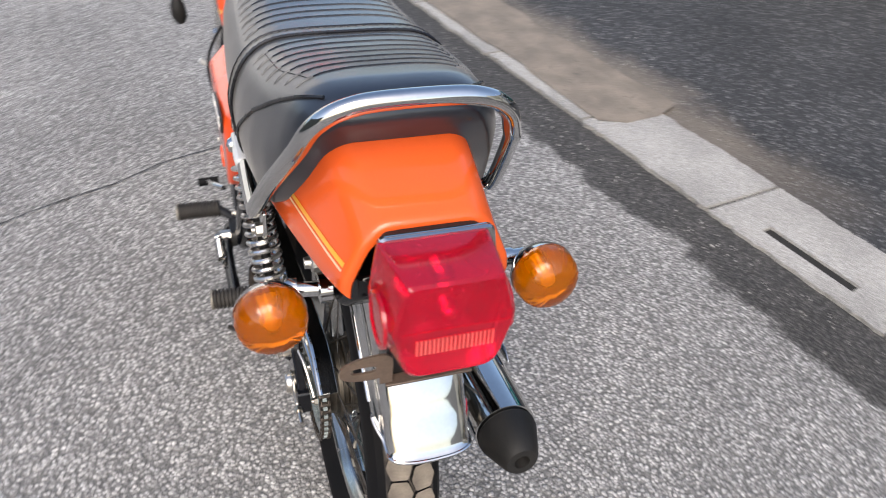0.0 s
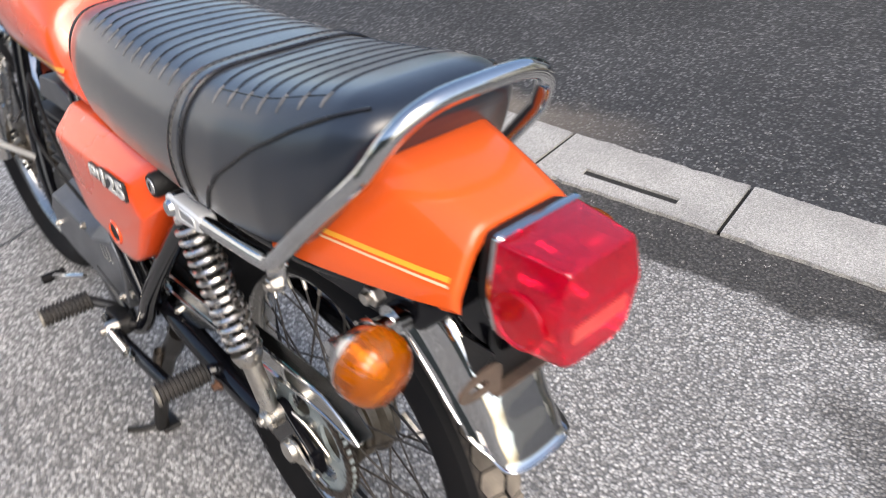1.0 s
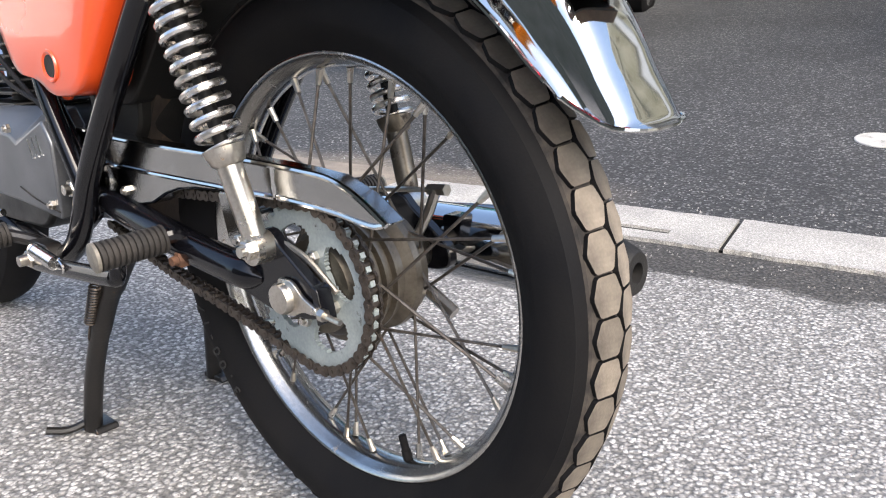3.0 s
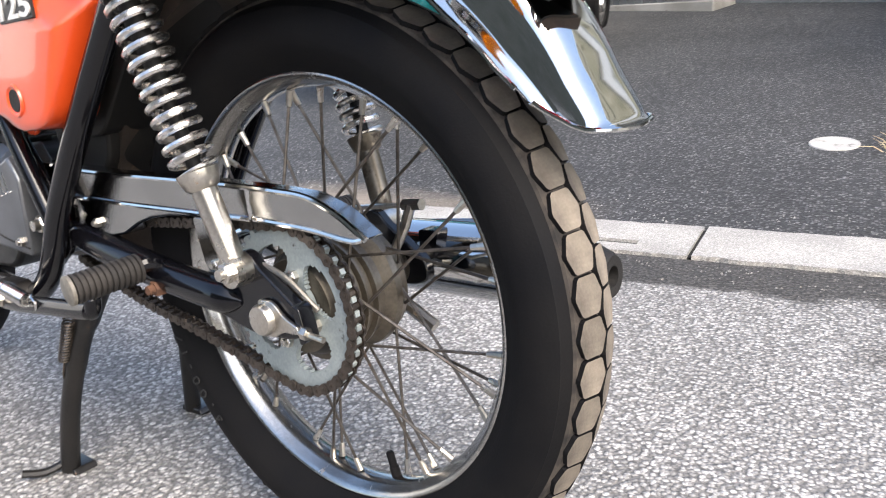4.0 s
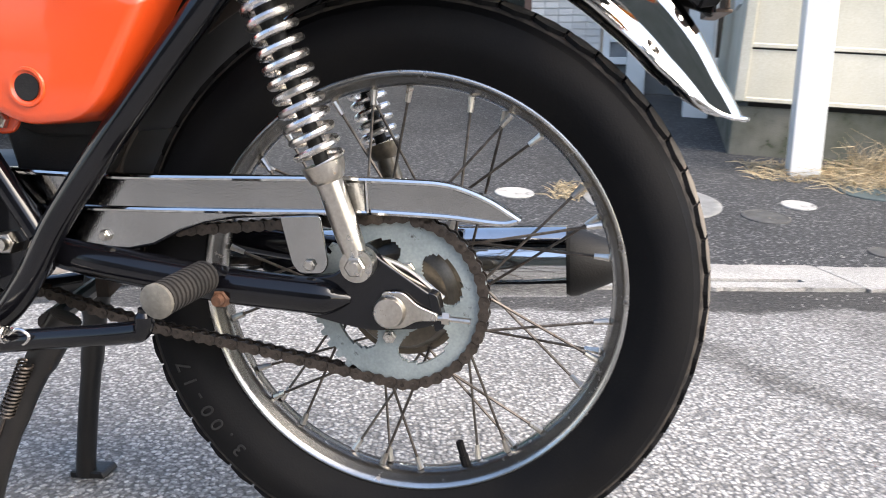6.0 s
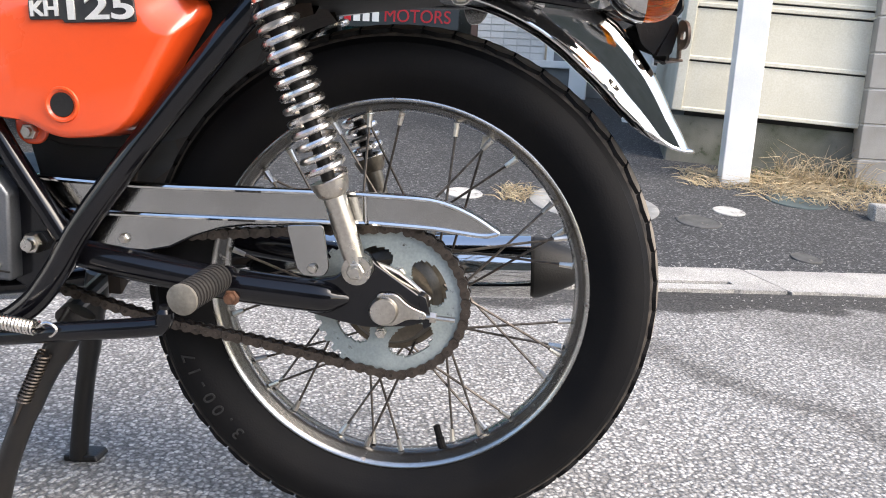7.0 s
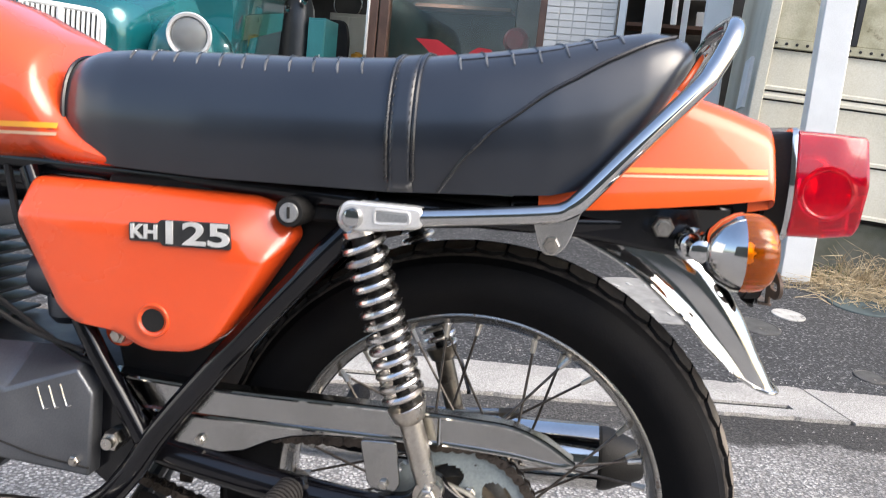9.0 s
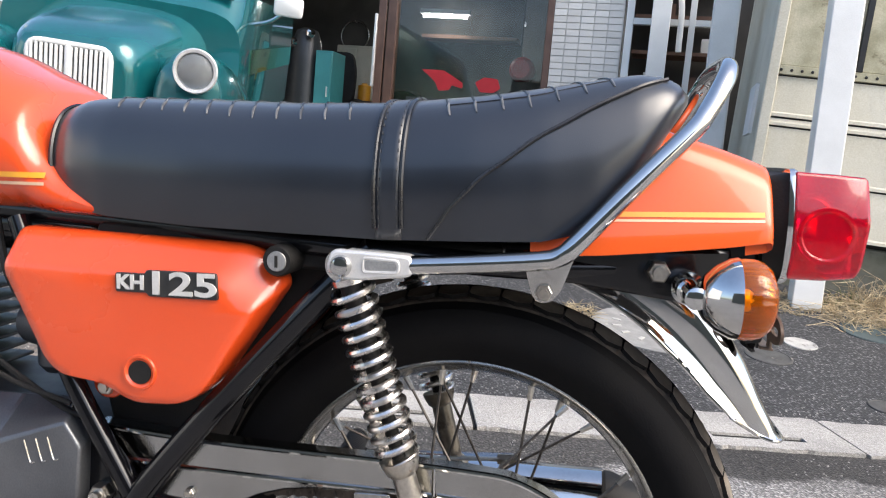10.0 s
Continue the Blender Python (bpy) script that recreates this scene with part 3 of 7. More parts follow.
def mirrored(bm):
    """The same mesh on the other side of the machine."""
    b2 = bm.copy()
    for v in b2.verts:
        v.co.y = -v.co.y
    return b2


def both(name, make, material, parent, label="", **kw):
    bm = make()
    b2 = mirrored(bm)
    return part(name, bm, material, parent, label, **kw), part(name, b2, material, parent, label, **kw)


# -- wheels --
def wheel(cx, cz, rim_label, tread, brake_side, cy=0.0):
    c = (cx, cy, cz)
    tyre_prof = [(-0.0255, 0.2345), (-0.0335, 0.2455), (-0.0435, 0.2578), (-0.0468, 0.2685), (-0.0445, 0.284), (-0.0378, 0.2962), (-0.0362, 0.2968), (-0.028, 0.3053),
                 (-0.014, 0.311), (0, 0.3128)]
    tyre_prof += [(-a, r) for a, r in tyre_prof[-2::-1]]
    tyre = part("tyre", lathe_bm(tyre_prof, c, "y", 120, True), M_TYRE, bike, "black road tyre with dusty block tread")
    if tread:
        # honeycomb blocks in two dusty rows
        def block(w, l, h, material):
            b = bmesh.new()
            o = [(-l / 2, -w * 0.27), (-l * 0.44, -w * 0.34), (-l * 0.05, -w * 0.49), (l * 0.05, -w * 0.49), (l * 0.44, -w * 0.34), (l / 2, -w * 0.27),
                 (l / 2, w * 0.27), (l * 0.44, w * 0.34), (l * 0.05, w * 0.49), (-l * 0.05, w * 0.49), (-l * 0.44, w * 0.34), (-l / 2, w * 0.27)]
            lo = [b.verts.new((x, y, -0.004)) for x, y in o]
            hi = [b.verts.new((x * 0.965, y * 0.965, h)) for x, y in o]
            b.faces.new(hi)
            for i in range(len(o)):
                b.faces.new((lo[i], lo[(i + 1) % len(o)], hi[(i + 1) % len(o)], hi[i])).material_index = 1
            me = bpy.data.meshes.new("tread_block")
            b.to_mesh(me)
            b.free()
            me.materials.append(material)
            me.materials.append(M_TYRE)
            return me
        part("tread_band", lathe_bm([(-0.0300, 0.3030), (-0.0285, 0.3062), (-0.014, 0.3118), (0, 0.3136), (0.014, 0.3118), (0.0285, 0.3062), (0.0300, 0.3030), (0.028, 0.300), (-0.028, 0.300)], c, "y", 120, True), M_GROOVE, tyre, "dusty groove floor of the tread")
        rows = [(-0.0136, 0.3102, 14, 0.0325, 0.5, M_TREAD), (0.0136, 0.3102, -14, 0.0325, 0.0, M_TREAD)]
        for y, r, tilt, w, ph, mat in rows:
            me = block(w, 0.0352, 0.0045, mat)
            for k in range(54):
                a = 2 * math.pi * (k + ph) / 54
                o = new("tread_block", me)
                o.parent = tyre
                o.matrix_basis = Matrix.Translation(c) @ Matrix.Rotation(-a, 4, "Y") @ Matrix.Translation((0, y, r)) @ Matrix.Rotation(radians(tilt), 4, "X")
    rim_prof = [(-0.0265, 0.2515), (-0.0290, 0.2508), (-0.0297, 0.2490), (-0.0292, 0.2455), (-0.0262, 0.2432), (-0.0240, 0.2400), (-0.0252, 0.2365), (-0.0240, 0.2335), (-0.0195, 0.2305), (-0.0140, 0.2262), (-0.0095, 0.2228), (0, 0.2215), (0.0095, 0.2228), (0.0140, 0.2262),
                (0.0195, 0.2305), (0.0240, 0.2335), (0.0252, 0.2365), (0.0240, 0.2400), (0.0262, 0.2432), (0.0292, 0.2455), (0.0297, 0.2490), (0.0290, 0.2508), (0.0265, 0.2515), (0.020, 0.242), (0.012, 0.229), (-0.012, 0.229), (-0.020, 0.242)]
    rim_prof = [(a, r * 0.983) for a, r in rim_prof]
    rim = part("rim", lathe_bm(rim_prof, c, "y", 120, True), M_RIM, bike, rim_label)
    hub_prof = [(-0.052, 0.018), (-0.050, 0.045), (-0.042, 0.058), (-0.038, 0.0665), (-0.032, 0.067), (-0.030, 0.059), (-0.024, 0.059), (-0.022, 0.0645), (-0.019, 0.0645), (-0.017, 0.059), (-0.009, 0.059), (-0.007, 0.0645),
                (-0.004, 0.0645), (-0.002, 0.059), (0.008, 0.060), (0.016, 0.070), (0.024, 0.071), (0.028, 0.066), (0.040, 0.064), (0.046, 0.03), (0.058, 0.02), (0.058, 0.008)]
    if brake_side < 0:
        hub_prof = [(-a, r) for a, r in hub_prof][::-1]
    hub = part("hub", lathe_bm(hub_prof, c, "y", 40), M_DRUM, bike, "tarnished brassy brake hub drum")
    for k in range(12):
        a = radians(30 * k + 8)
        part("cooling_hole", lathe_bm([(-0.0525, 0.0045), (-0.046, 0.0045)], (cx + 0.047 * math.cos(a), cy, cz + 0.047 * math.sin(a)), "y", 10), M_HOLE, hub)
    # 36 spokes, crossed in pairs
    ends = []
    for k in range(36):
        side = -1 if k % 2 else 1
        lean = 1 if (k // 2) % 2 else -1
        ah = radians(k * 10 + 4)
        ar = ah + lean * radians(46) * (1 if side > 0 else 1)
        rh = 0.062 if side < 0 else 0.066
        yh = -0.036 if side < 0 else 0.03
        p0 = Vector((cx + rh * math.cos(ah), cy + yh + lean * 0.004, cz + rh * math.sin(ah)))
        ar = radians(k * 10 + 4) + lean * radians(36)
        p1 = Vector((cx + 0.2168 * math.cos(ar), cy + side * 0.004, cz + 0.2168 * math.sin(ar)))
        b = bmesh.new()
        add_tube(b, [p0, p1], 0.0017, 6)
        part("spoke", b, M_SPOKE, rim)
        d = (p0 - p1).normalized()
        b = bmesh.new()
        add_tube(b, [p1, p1 + d * 0.004, p1 + d * 0.016], [0.0042, 0.0036, 0.0030], 8)
        part("nipple", b, M_ZINC, rim)
    av = radians(-76)
    d = Vector((math.cos(av), 0, math.sin(av)))
    b = bmesh.new()
    add_tube(b, [Vector(c) + d * r for r in (0.218, 0.207, 0.2065, 0.190, 0.189)], [0.0055, 0.0055, 0.0045, 0.0045, 0.003], 10)
    part("valve_stem", b, M_TYRE, rim, "black rubber valve stem with cap")
    return tyre, rim, hub


WX, WZ, WY = -0.012, 0.307, -0.006
rear_tyre = wheel(WX, WZ, "worn chromed steel wire-spoke rim", True, 1, WY)[0]
for k, ch in enumerate("3.00-17"):
    th = 222.0 - 4.05 * k
    tb = text_bm(ch, 0.024, 0.0005)
    tb.transform(Matrix.Translation((WX + 0.2715 * math.cos(radians(th)), WY - 0.0470, WZ + 0.2715 * math.sin(radians(th)))) @ Matrix.Rotation(radians(90 - th), 4, "Y") @ Matrix.Rotation(radians(90), 4, "X"))
    part("sidewall_letter", tb, M_LETTER, rear_tyre, smooth=False)
wheel(-1.215, 0.349, "worn chromed steel front rim", False, -1)

# -- sprocket and chain --
SY = -0.071


def polar_plate(radii, n, keep, y0, y1, c, outer=None):
    """A flat wheel with openings: rings of radii, n sectors, keep(ring, sector)."""
    b = bmesh.new()
    def ring(y):
        return [[b.verts.new((c[0] + (outer(k) if outer and i == len(radii) - 1 else r) * math.cos(2 * math.pi * k / n), y,
                              c[2] + (outer(k) if outer and i == len(radii) - 1 else r) * math.sin(2 * math.pi * k / n))) for k in range(n)] for i, r in enumerate(radii)]
    A, B = ring(y0), ring(y1)
    m = len(radii) - 1
    for i in range(m):
        for k in range(n):
            if not keep(i, k):
                continue
            k2 = (k + 1) % n
            b.faces.new((A[i][k], A[i][k2], A[i + 1][k2], A[i + 1][k]))
            b.faces.new((B[i + 1][k], B[i + 1][k2], B[i][k2], B[i][k]))
            for cond, p, q, P, Q in ((i == 0 or not keep(i - 1, k), A[i][k], A[i][k2], B[i][k], B[i][k2]), (i == m - 1 or not keep(i + 1, k), A[i + 1][k2], A[i + 1][k], B[i + 1][k2], B[i + 1][k]),
                                     (not keep(i, (k - 1) % n), A[i + 1][k], A[i][k], B[i + 1][k], B[i][k]), (not keep(i, k2), A[i][k2], A[i + 1][k2], B[i][k2], B[i + 1][k2])):
                if cond:
                    b.faces.new((p, P, Q, q))
    loose = [v for v in b.verts if not v.link_faces]
    bmesh.ops.delete(b, geom=loose, context="VERTS")
    return b


def sprocket_keep(i, k):
    """Four rounded windows between the spokes."""
    r = 0.5 * (SPROCKET_R[i] + SPROCKET_R[i + 1])
    q = (r - 0.0515) / 0.0180
    if abs(q) >= 1:
        return True
    a = ((k + 0.5) / 320 * 4 - 27 / 90) % 1.0
    return min(a, 1 - a) > (0.35 + 0.8 * (r - 0.05)) * (1 - q * q) ** 0.42


SPROCKET_R = [0.026] + [0.0335 + 0.003 * k for k in range(13)] + [0.075, 0.083, 0.091]
sprocket = part("sprocket", polar_plate(SPROCKET_R, 320, sprocket_keep, SY - 0.003, SY + 0.003, (WX, 0, WZ),
                                        lambda k: 0.0925 if k % 8 in (2, 3, 4, 5) else 0.0868), M_SPROCKET, bike, "pale zinc rear sprocket with oily stains")
for k in range(4):
    a = radians(90 * k + 72)
    part("sprocket_bolt", hexagon_bm((WX + 0.038 * math.cos(a), 0, WZ + 0.038 * math.sin(a)), 0.0072, SY - 0.003, SY - 0.009), M_ZINC, sprocket)
part("sprocket_carrier", lathe_bm([(SY + 0.004, 0.05), (SY + 0.02, 0.058), (SY + 0.03, 0.06), (-0.03, 0.05)], (WX, 0, WZ), "y", 40), M_DRUM, bike, "brassy tarnished sprocket carrier drum")

chain_path = [(-0.46, 0.374)]
for k in range(13):
    a = radians(90 - 15 * k)
    chain_path.append((WX + 0.0885 * math.cos(a), WZ + 0.0885 * math.sin(a)))
chain_path += [(-0.05, 0.2265), (-0.10, 0.238), (-0.19, 0.258), (-0.28, 0.276), (-0.34, 0.292), (-0.40, 0.312), (-0.455, 0.330)]
_cp = smooth_path([(x, SY, z) for x, z in chain_path], 10)
_len = [0.0]
for p, q in zip(_cp, _cp[1:]):
    _len.append(_len[-1] + (q - p).length)
PITCH = 0.0127
_n = int(_len[-1] / PITCH)
_pins = [Vector((float(np.interp(i * PITCH, _len, [p.x for p in _cp])), SY, float(np.interp(i * PITCH, _len, [p.z for p in _cp])))) for i in range(_n)]
b = bmesh.new()
for p in _pins:
    add_lathe(b, [(-0.0085, 0.0022), (-0.006, 0.0022), (-0.006, 0.0042), (0.006, 0.0042), (0.006, 0.0022), (0.0085, 0.0022)], p, "y", 8)
chain = part("chain", b, M_CHAIN, bike, "oily brown roller drive chain")


def link_mesh(y):
    b = bmesh.new()
    o = []
    for k in range(7):
        a = radians(90 + 30 * k)
        o.append((-PITCH / 2 + 0.0062 * math.cos(a), 0.0062 * math.sin(a)))
    o.append((0, -0.0042))
    for k in range(7):
        a = radians(-90 + 30 * k)
        o.append((PITCH / 2 + 0.0062 * math.cos(a), 0.0062 * math.sin(a)))
    o.append((0, 0.0042))
    for s in (-1, 1):
        lo = [b.verts.new((x, s * y, z)) for x, z in o]
        hi = [b.verts.new((x, s * (y + 0.0014), z)) for x, z in o]
        b.faces.new(lo)
        b.faces.new(hi)
        for i in range(len(o)):
            b.faces.new((lo[i], lo[(i + 1) % len(o)], hi[(i + 1) % len(o)], hi[i]))
    bmesh.ops.recalc_face_normals(b, faces=b.faces[:])
    me = bpy.data.meshes.new("chain_link")
    b.to_mesh(me)
    b.free()
    me.materials.append(M_CHAIN)
    return me


_links = (link_mesh(0.0045), link_mesh(0.0062))
for i, (p, q) in enumerate(zip(_pins, _pins[1:])):
    o = new("chain_link", _links[i % 2])
    o.parent = chain
    o.matrix_basis = Matrix.Translation((p + q) / 2) @ Matrix.Rotation(-math.atan2((q - p).z, (q - p).x), 4, "Y")

# -- axle, swing arm --
part("axle_nut", lathe_bm([(-0.088, 0.021), (-0.094, 0.021), (-0.095, 0.0165), (-0.112, 0.0165), (-0.1155, 0.0145), (-0.1155, 0.0)], (WX - 0.002, 0, WZ), "y", 28), M_ZINC, bike, "round zinc axle nut cap")
part("axle_nut", lathe_bm([(0.088, 0.021), (0.110, 0.0165), (0.1155, 0.0145), (0.1155, 0.0)], (WX, 0, WZ), "y", 28), M_ZINC, bike)
arm_path = [(-0.415, -0.085, 0.383), (-0.36, -0.098, 0.366), (-0.28, -0.101, 0.349), (-0.19, -0.101, 0.333), (-0.10, -0.101, 0.322), (-0.055, -0.100, 0.317)]
both("swing_arm", lambda: tube_bm(arm_path, [0.019] * 22 + [0.018, 0.015, 0.010, 0.004], 16, 5), M_BLACK, bike, "glossy black tubular swing arm")
end_out = round_poly([(-0.11, 0.338), (-0.07, 0.343), (-0.060, 0.352), (-0.057, 0.366), (-0.046, 0.3735), (-0.032, 0.371), (-0.024, 0.360), (0.032, 0.319), (0.036, 0.302), (0.033, 0.293), (0.016, 0.287), (-0.036, 0.2845), (-0.062, 0.290), (-0.11, 0.303)], 0.008, 3)
both("axle_plate", lambda: plate_bm(end_out, -0.088, -0.102), M_BLACK, bike, "black axle plate with shock absorber lug", bevel=0.002)
# chain adjuster: eye and stud
adj = part("chain_adjuster", plate_bm(round_poly([(-0.022, 0.327), (0.0, 0.327), (0.014, 0.313), (0.034, 0.304), (0.034, 0.297), (0.012, 0.297), (-0.002, 0.289), (-0.022, 0.289)], 0.006, 3), -0.1035, -0.108), M_ZINC, bike, "zinc chain adjuster", bevel=0.001)
part("stud", tube_bm([(0.03, -0.105, 0.3005), (0.066, -0.105, 0.2965)], 0.003, 8), M_ZINC, adj)
part("nut", tube_bm([(0.038, -0.105, 0.2995), (0.045, -0.105, 0.2988)], 0.0065, 6), M_ZINC, adj)
part("adjuster_cap", plate_bm(round_poly([(0.024, 0.326), (0.034, 0.322), (0.04, 0.29), (0.03, 0.284)], 0.003, 2), -0.086, -0.104), M_BLACK, bike, bevel=0.001)
part("torque_arm", tube_bm([(-0.03, -0.093, 0.36), (0.0, -0.086, 0.345), (0.035, -0.08, 0.313)], 0.0032, 8, 4), M_ZINC, bike)

# -- chain guard: its front stands further out than its tip --
def skewed(bm):
    for v in bm.verts:
        v.co.y -= 0.019 * min(1.15, max(0.0, (0.05 - v.co.x) / 0.361))
    return bm


guard_out = [(-0.43, 0.4585), (-0.287, 0.447), (-0.088, 0.439), (0.0, 0.4335), (0.045, 0.4285), (0.083, 0.414), (0.1165, 0.391), (0.094, 0.3885), (0.041, 0.396), (-0.036, 0.402), (-0.088, 0.401), (-0.17, 0.400),
             (-0.205, 0.396), (-0.232, 0.388), (-0.262, 0.374), (-0.29, 0.3695), (-0.32, 0.372), (-0.355, 0.380), (-0.43, 0.385)]
guard = part("chain_guard", skewed(plate_bm(guard_out, -0.0835, -0.057)), M_SILVER, bike, "long silver pressed-steel chain guard with bright beads", bevel=0.003)
part("bead", skewed(tube_bm([(-0.43, -0.083, 0.4575), (-0.287, -0.083, 0.446), (-0.088, -0.083, 0.438), (0.0, -0.083, 0.4325), (0.045, -0.083, 0.4275), (0.082, -0.083, 0.413), (0.1145, -0.0825, 0.3915)], 0.0032, 8, 5)), M_CHROME, guard)
part("bead", skewed(tube_bm([(-0.41, -0.0838, 0.419), (-0.25, -0.0838, 0.411), (-0.09, -0.0838, 0.405), (-0.036, -0.0838, 0.403)], 0.003, 8, 4)), M_CHROME, guard)
part("bead", skewed(tube_bm([(-0.032, -0.083, 0.4035), (0.041, -0.083, 0.397), (0.094, -0.083, 0.3895), (0.112, -0.083, 0.3915)], 0.0032, 8, 4)), M_CHROME, guard)
part("seam_bead", skewed(tube_bm([(-0.036, -0.0838, 0.4345), (-0.036, -0.0838, 0.403)], 0.0026, 8)), M_CHROME, guard)
part("screw", skewed(hexagon_bm((-0.313, 0, 0.386), 0.006, -0.0835, -0.089)), M_ZINC, guard)
part("guard_tab", skewed(plate_bm(round_poly([(-0.125, 0.402), (-0.083, 0.402), (-0.078, 0.352), (-0.084, 0.342), (-0.108, 0.342), (-0.116, 0.352)], 0.005, 3), -0.0845, -0.088)), M_SILVER, guard, "grey steel mounting tab", bevel=0.001)
part("tab_screw", skewed(hexagon_bm((-0.0965, 0, 0.352), 0.006, -0.088, -0.093)), M_ZINC, guard)

# -- shock absorbers --
def shock(s):
    top, low = Vector((-0.125, s * 0.134, 0.661)), Vector((-0.0415, s * 0.111, 0.356))
    ax = (low - top).normalized()
    sh = part("shock_body", tube_bm([low - ax * 0.006, low - ax * 0.03, low - ax * 0.085, low - ax * 0.088, low - ax * 0.098, low - ax * 0.104], [0.0115, 0.013, 0.013, 0.017, 0.0205, 0.0215], 24), M_ZINC if s < 0 else M_DRUM, bike, "tarnished brassy shock absorber body")
    coil = spring_points(top + ax * 0.020, low - ax * 0.104, 0.0208, 13.9, 16)
    part("spring", tube_bm(coil, [0.0039 * min(1.0, 0.1 + 0.15 * i, 0.1 + 0.15 * (len(coil) - 1 - i)) for i in range(len(coil))], 8), M_SPRING, sh, "chromed shock absorber coil spring")
    part("damper_rod", tube_bm([top + ax * 0.02, low - ax * 0.10], 0.0075, 12), M_DULL, sh)
    part("bump_stop", tube_bm([top + ax * 0.02, top + ax * 0.07, top + ax * 0.12], [0.012, 0.011, 0.009], 12), M_DULL, sh)
    part("spring_cap", tube_bm([top + ax * 0.010, top + ax * 0.014, top + ax * 0.020], [0.010, 0.0185, 0.0185], 24), M_SPRING, sh)
    part("lower_eye", lathe_bm([(low.y - 0.011, 0.008), (low.y - 0.011, 0.0165), (low.y + 0.011, 0.0165), (low.y + 0.011, 0.008)], (low.x, 0, low.z), "y", 24, True), M_ZINC, sh)
    part("lower_bolt", hexagon_bm((low.x, 0, low.z), 0.0105, low.y + s * 0.008, low.y + s * 0.018), M_ZINC, sh)
    part("upper_eye", lathe_bm([(top.y - 0.012, 0.006), (top.y - 0.012, 0.0175), (top.y + 0.012, 0.0175), (top.y + 0.012, 0.006)], (top.x, 0, top.z), "y", 24, True), M_CHROME_WORN, sh)
    part("upper_nut", lathe_bm([(top.y + s * 0.012, 0.0115), (top.y + s * 0.017, 0.0115), (top.y + s * 0.022, 0.0085), (top.y + s * 0.0245, 0.0)], (top.x, 0, top.z), "y", 18), M_CHROME, sh)


shock(-1)
shock(1)

# -- frame --
both("frame_tube", lambda: tube_bm([(-0.10, -0.118, 0.675), (-0.16, -0.122, 0.617), (-0.27, -0.128, 0.497), (-0.345, -0.131, 0.408), (-0.385, -0.131, 0.350), (-0.425, -0.129, 0.308), (-0.48, -0.125, 0.284), (-0.62, -0.10, 0.272), (-0.8, -0.07, 0.27)], 0.0145, 14, 6), M_BLACK, bike, "glossy black frame tube")
both("frame_tube", lambda: tube_bm([(-0.52, -0.10, 0.69), (-0.48, -0.115, 0.60), (-0.436, -0.128, 0.512), (-0.369, -0.131, 0.392)], 0.0115, 12, 4), M_BLACK, bike, "glossy black frame tube")
# unseen tube, added to keep the gap under the tank dark
part("backbone_tube", tube_bm([(-0.44, 0, 0.668), (-0.60, 0, 0.671), (-0.78, 0, 0.678), (-0.92, 0, 0.70)], 0.033, 18, 4), M_BLACK, bike, "thick black frame backbone added to fill the dark gap under the tank")
both("gusset_plate", lambda: plate_bm(round_poly([(-0.44, 0.50), (-0.37, 0.40), (-0.37, 0.35), (-0.42, 0.32), (-0.46, 0.35), (-0.47, 0.44)], 0.01, 2), -0.108, -0.116), M_BLACK, bike, "black frame gusset plate", bevel=0.002)
both("pivot_nut", lambda: hexagon_bm((-0.411, 0, 0.383), 0.0125, -0.116, -0.131), M_ZINC, bike, "zinc swing arm pivot nut")
both("seat_rail", lambda: tube_bm([(-0.60, -0.075, 0.70), (-0.3, -0.095, 0.685), (-0.1, -0.11, 0.672), (0.05, -0.10, 0.662), (0.20, -0.07, 0.664)], 0.0125, 12, 5), M_BLACK, bike)
part("seat_base", plate_bm(round_poly([(-0.42, 0.690), (-0.12, 0.682), (0.05, 0.682), (0.05, 0.655), (-0.1, 0.645), (-0.42, 0.66)], 0.008, 2), -0.105, 0.105), M_DULL, bike, "dull black seat pan", bevel=0.004)
part("tail_frame", loft_bm([[(x, y * w, lerp(z0, 0.686, t)) for y, t in ((-1, 0), (1, 0), (1, 1), (-1, 1))] for x, w, z0 in ((0.03, 0.108, 0.655), (0.12, 0.098, 0.645), (0.2, 0.086, 0.632), (0.235, 0.075, 0.632), (0.262, 0.06, 0.66))]), M_BLACK, bike, "black pressed-steel tail frame", bevel=0.005)
part("lamp_bracket", plate_bm(round_poly([(0.205, 0.69), (0.312, 0.69), (0.315, 0.634), (0.298, 0.618), (0.275, 0.615), (0.252, 0.622), (0.23, 0.634), (0.205, 0.658)], 0.006, 2), -0.030, 0.052), M_BLACK, bike, "black lamp bracket under the tail cowl", bevel=0.003)
both("frame_bolt", lambda: hexagon_bm((0.187, 0, 0.663), 0.0115, -0.086, -0.099), M_ZINC, bike)
part("air_box", plate_bm(round_poly([(-0.47, 0.66), (-0.13, 0.665), (-0.20, 0.585), (-0.30, 0.485), (-0.40, 0.49), (-0.47, 0.56)], 0.02, 3), -0.085, 0.085), M_DULL, bike, "dull black air box", bevel=0.008)
part("inner_mudguard", lathe_bm([(-0.06, 0.336), (-0.058, 0.352), (0.0, 0.36), (0.058, 0.352), (0.06, 0.336), (0.056, 0.336), (0.0, 0.356), (-0.056, 0.336)], (WX, 0, WZ), "y", 30, True, start=104, sweep=76), M_DUSTY, bike, "dusty brown inner mudguard")

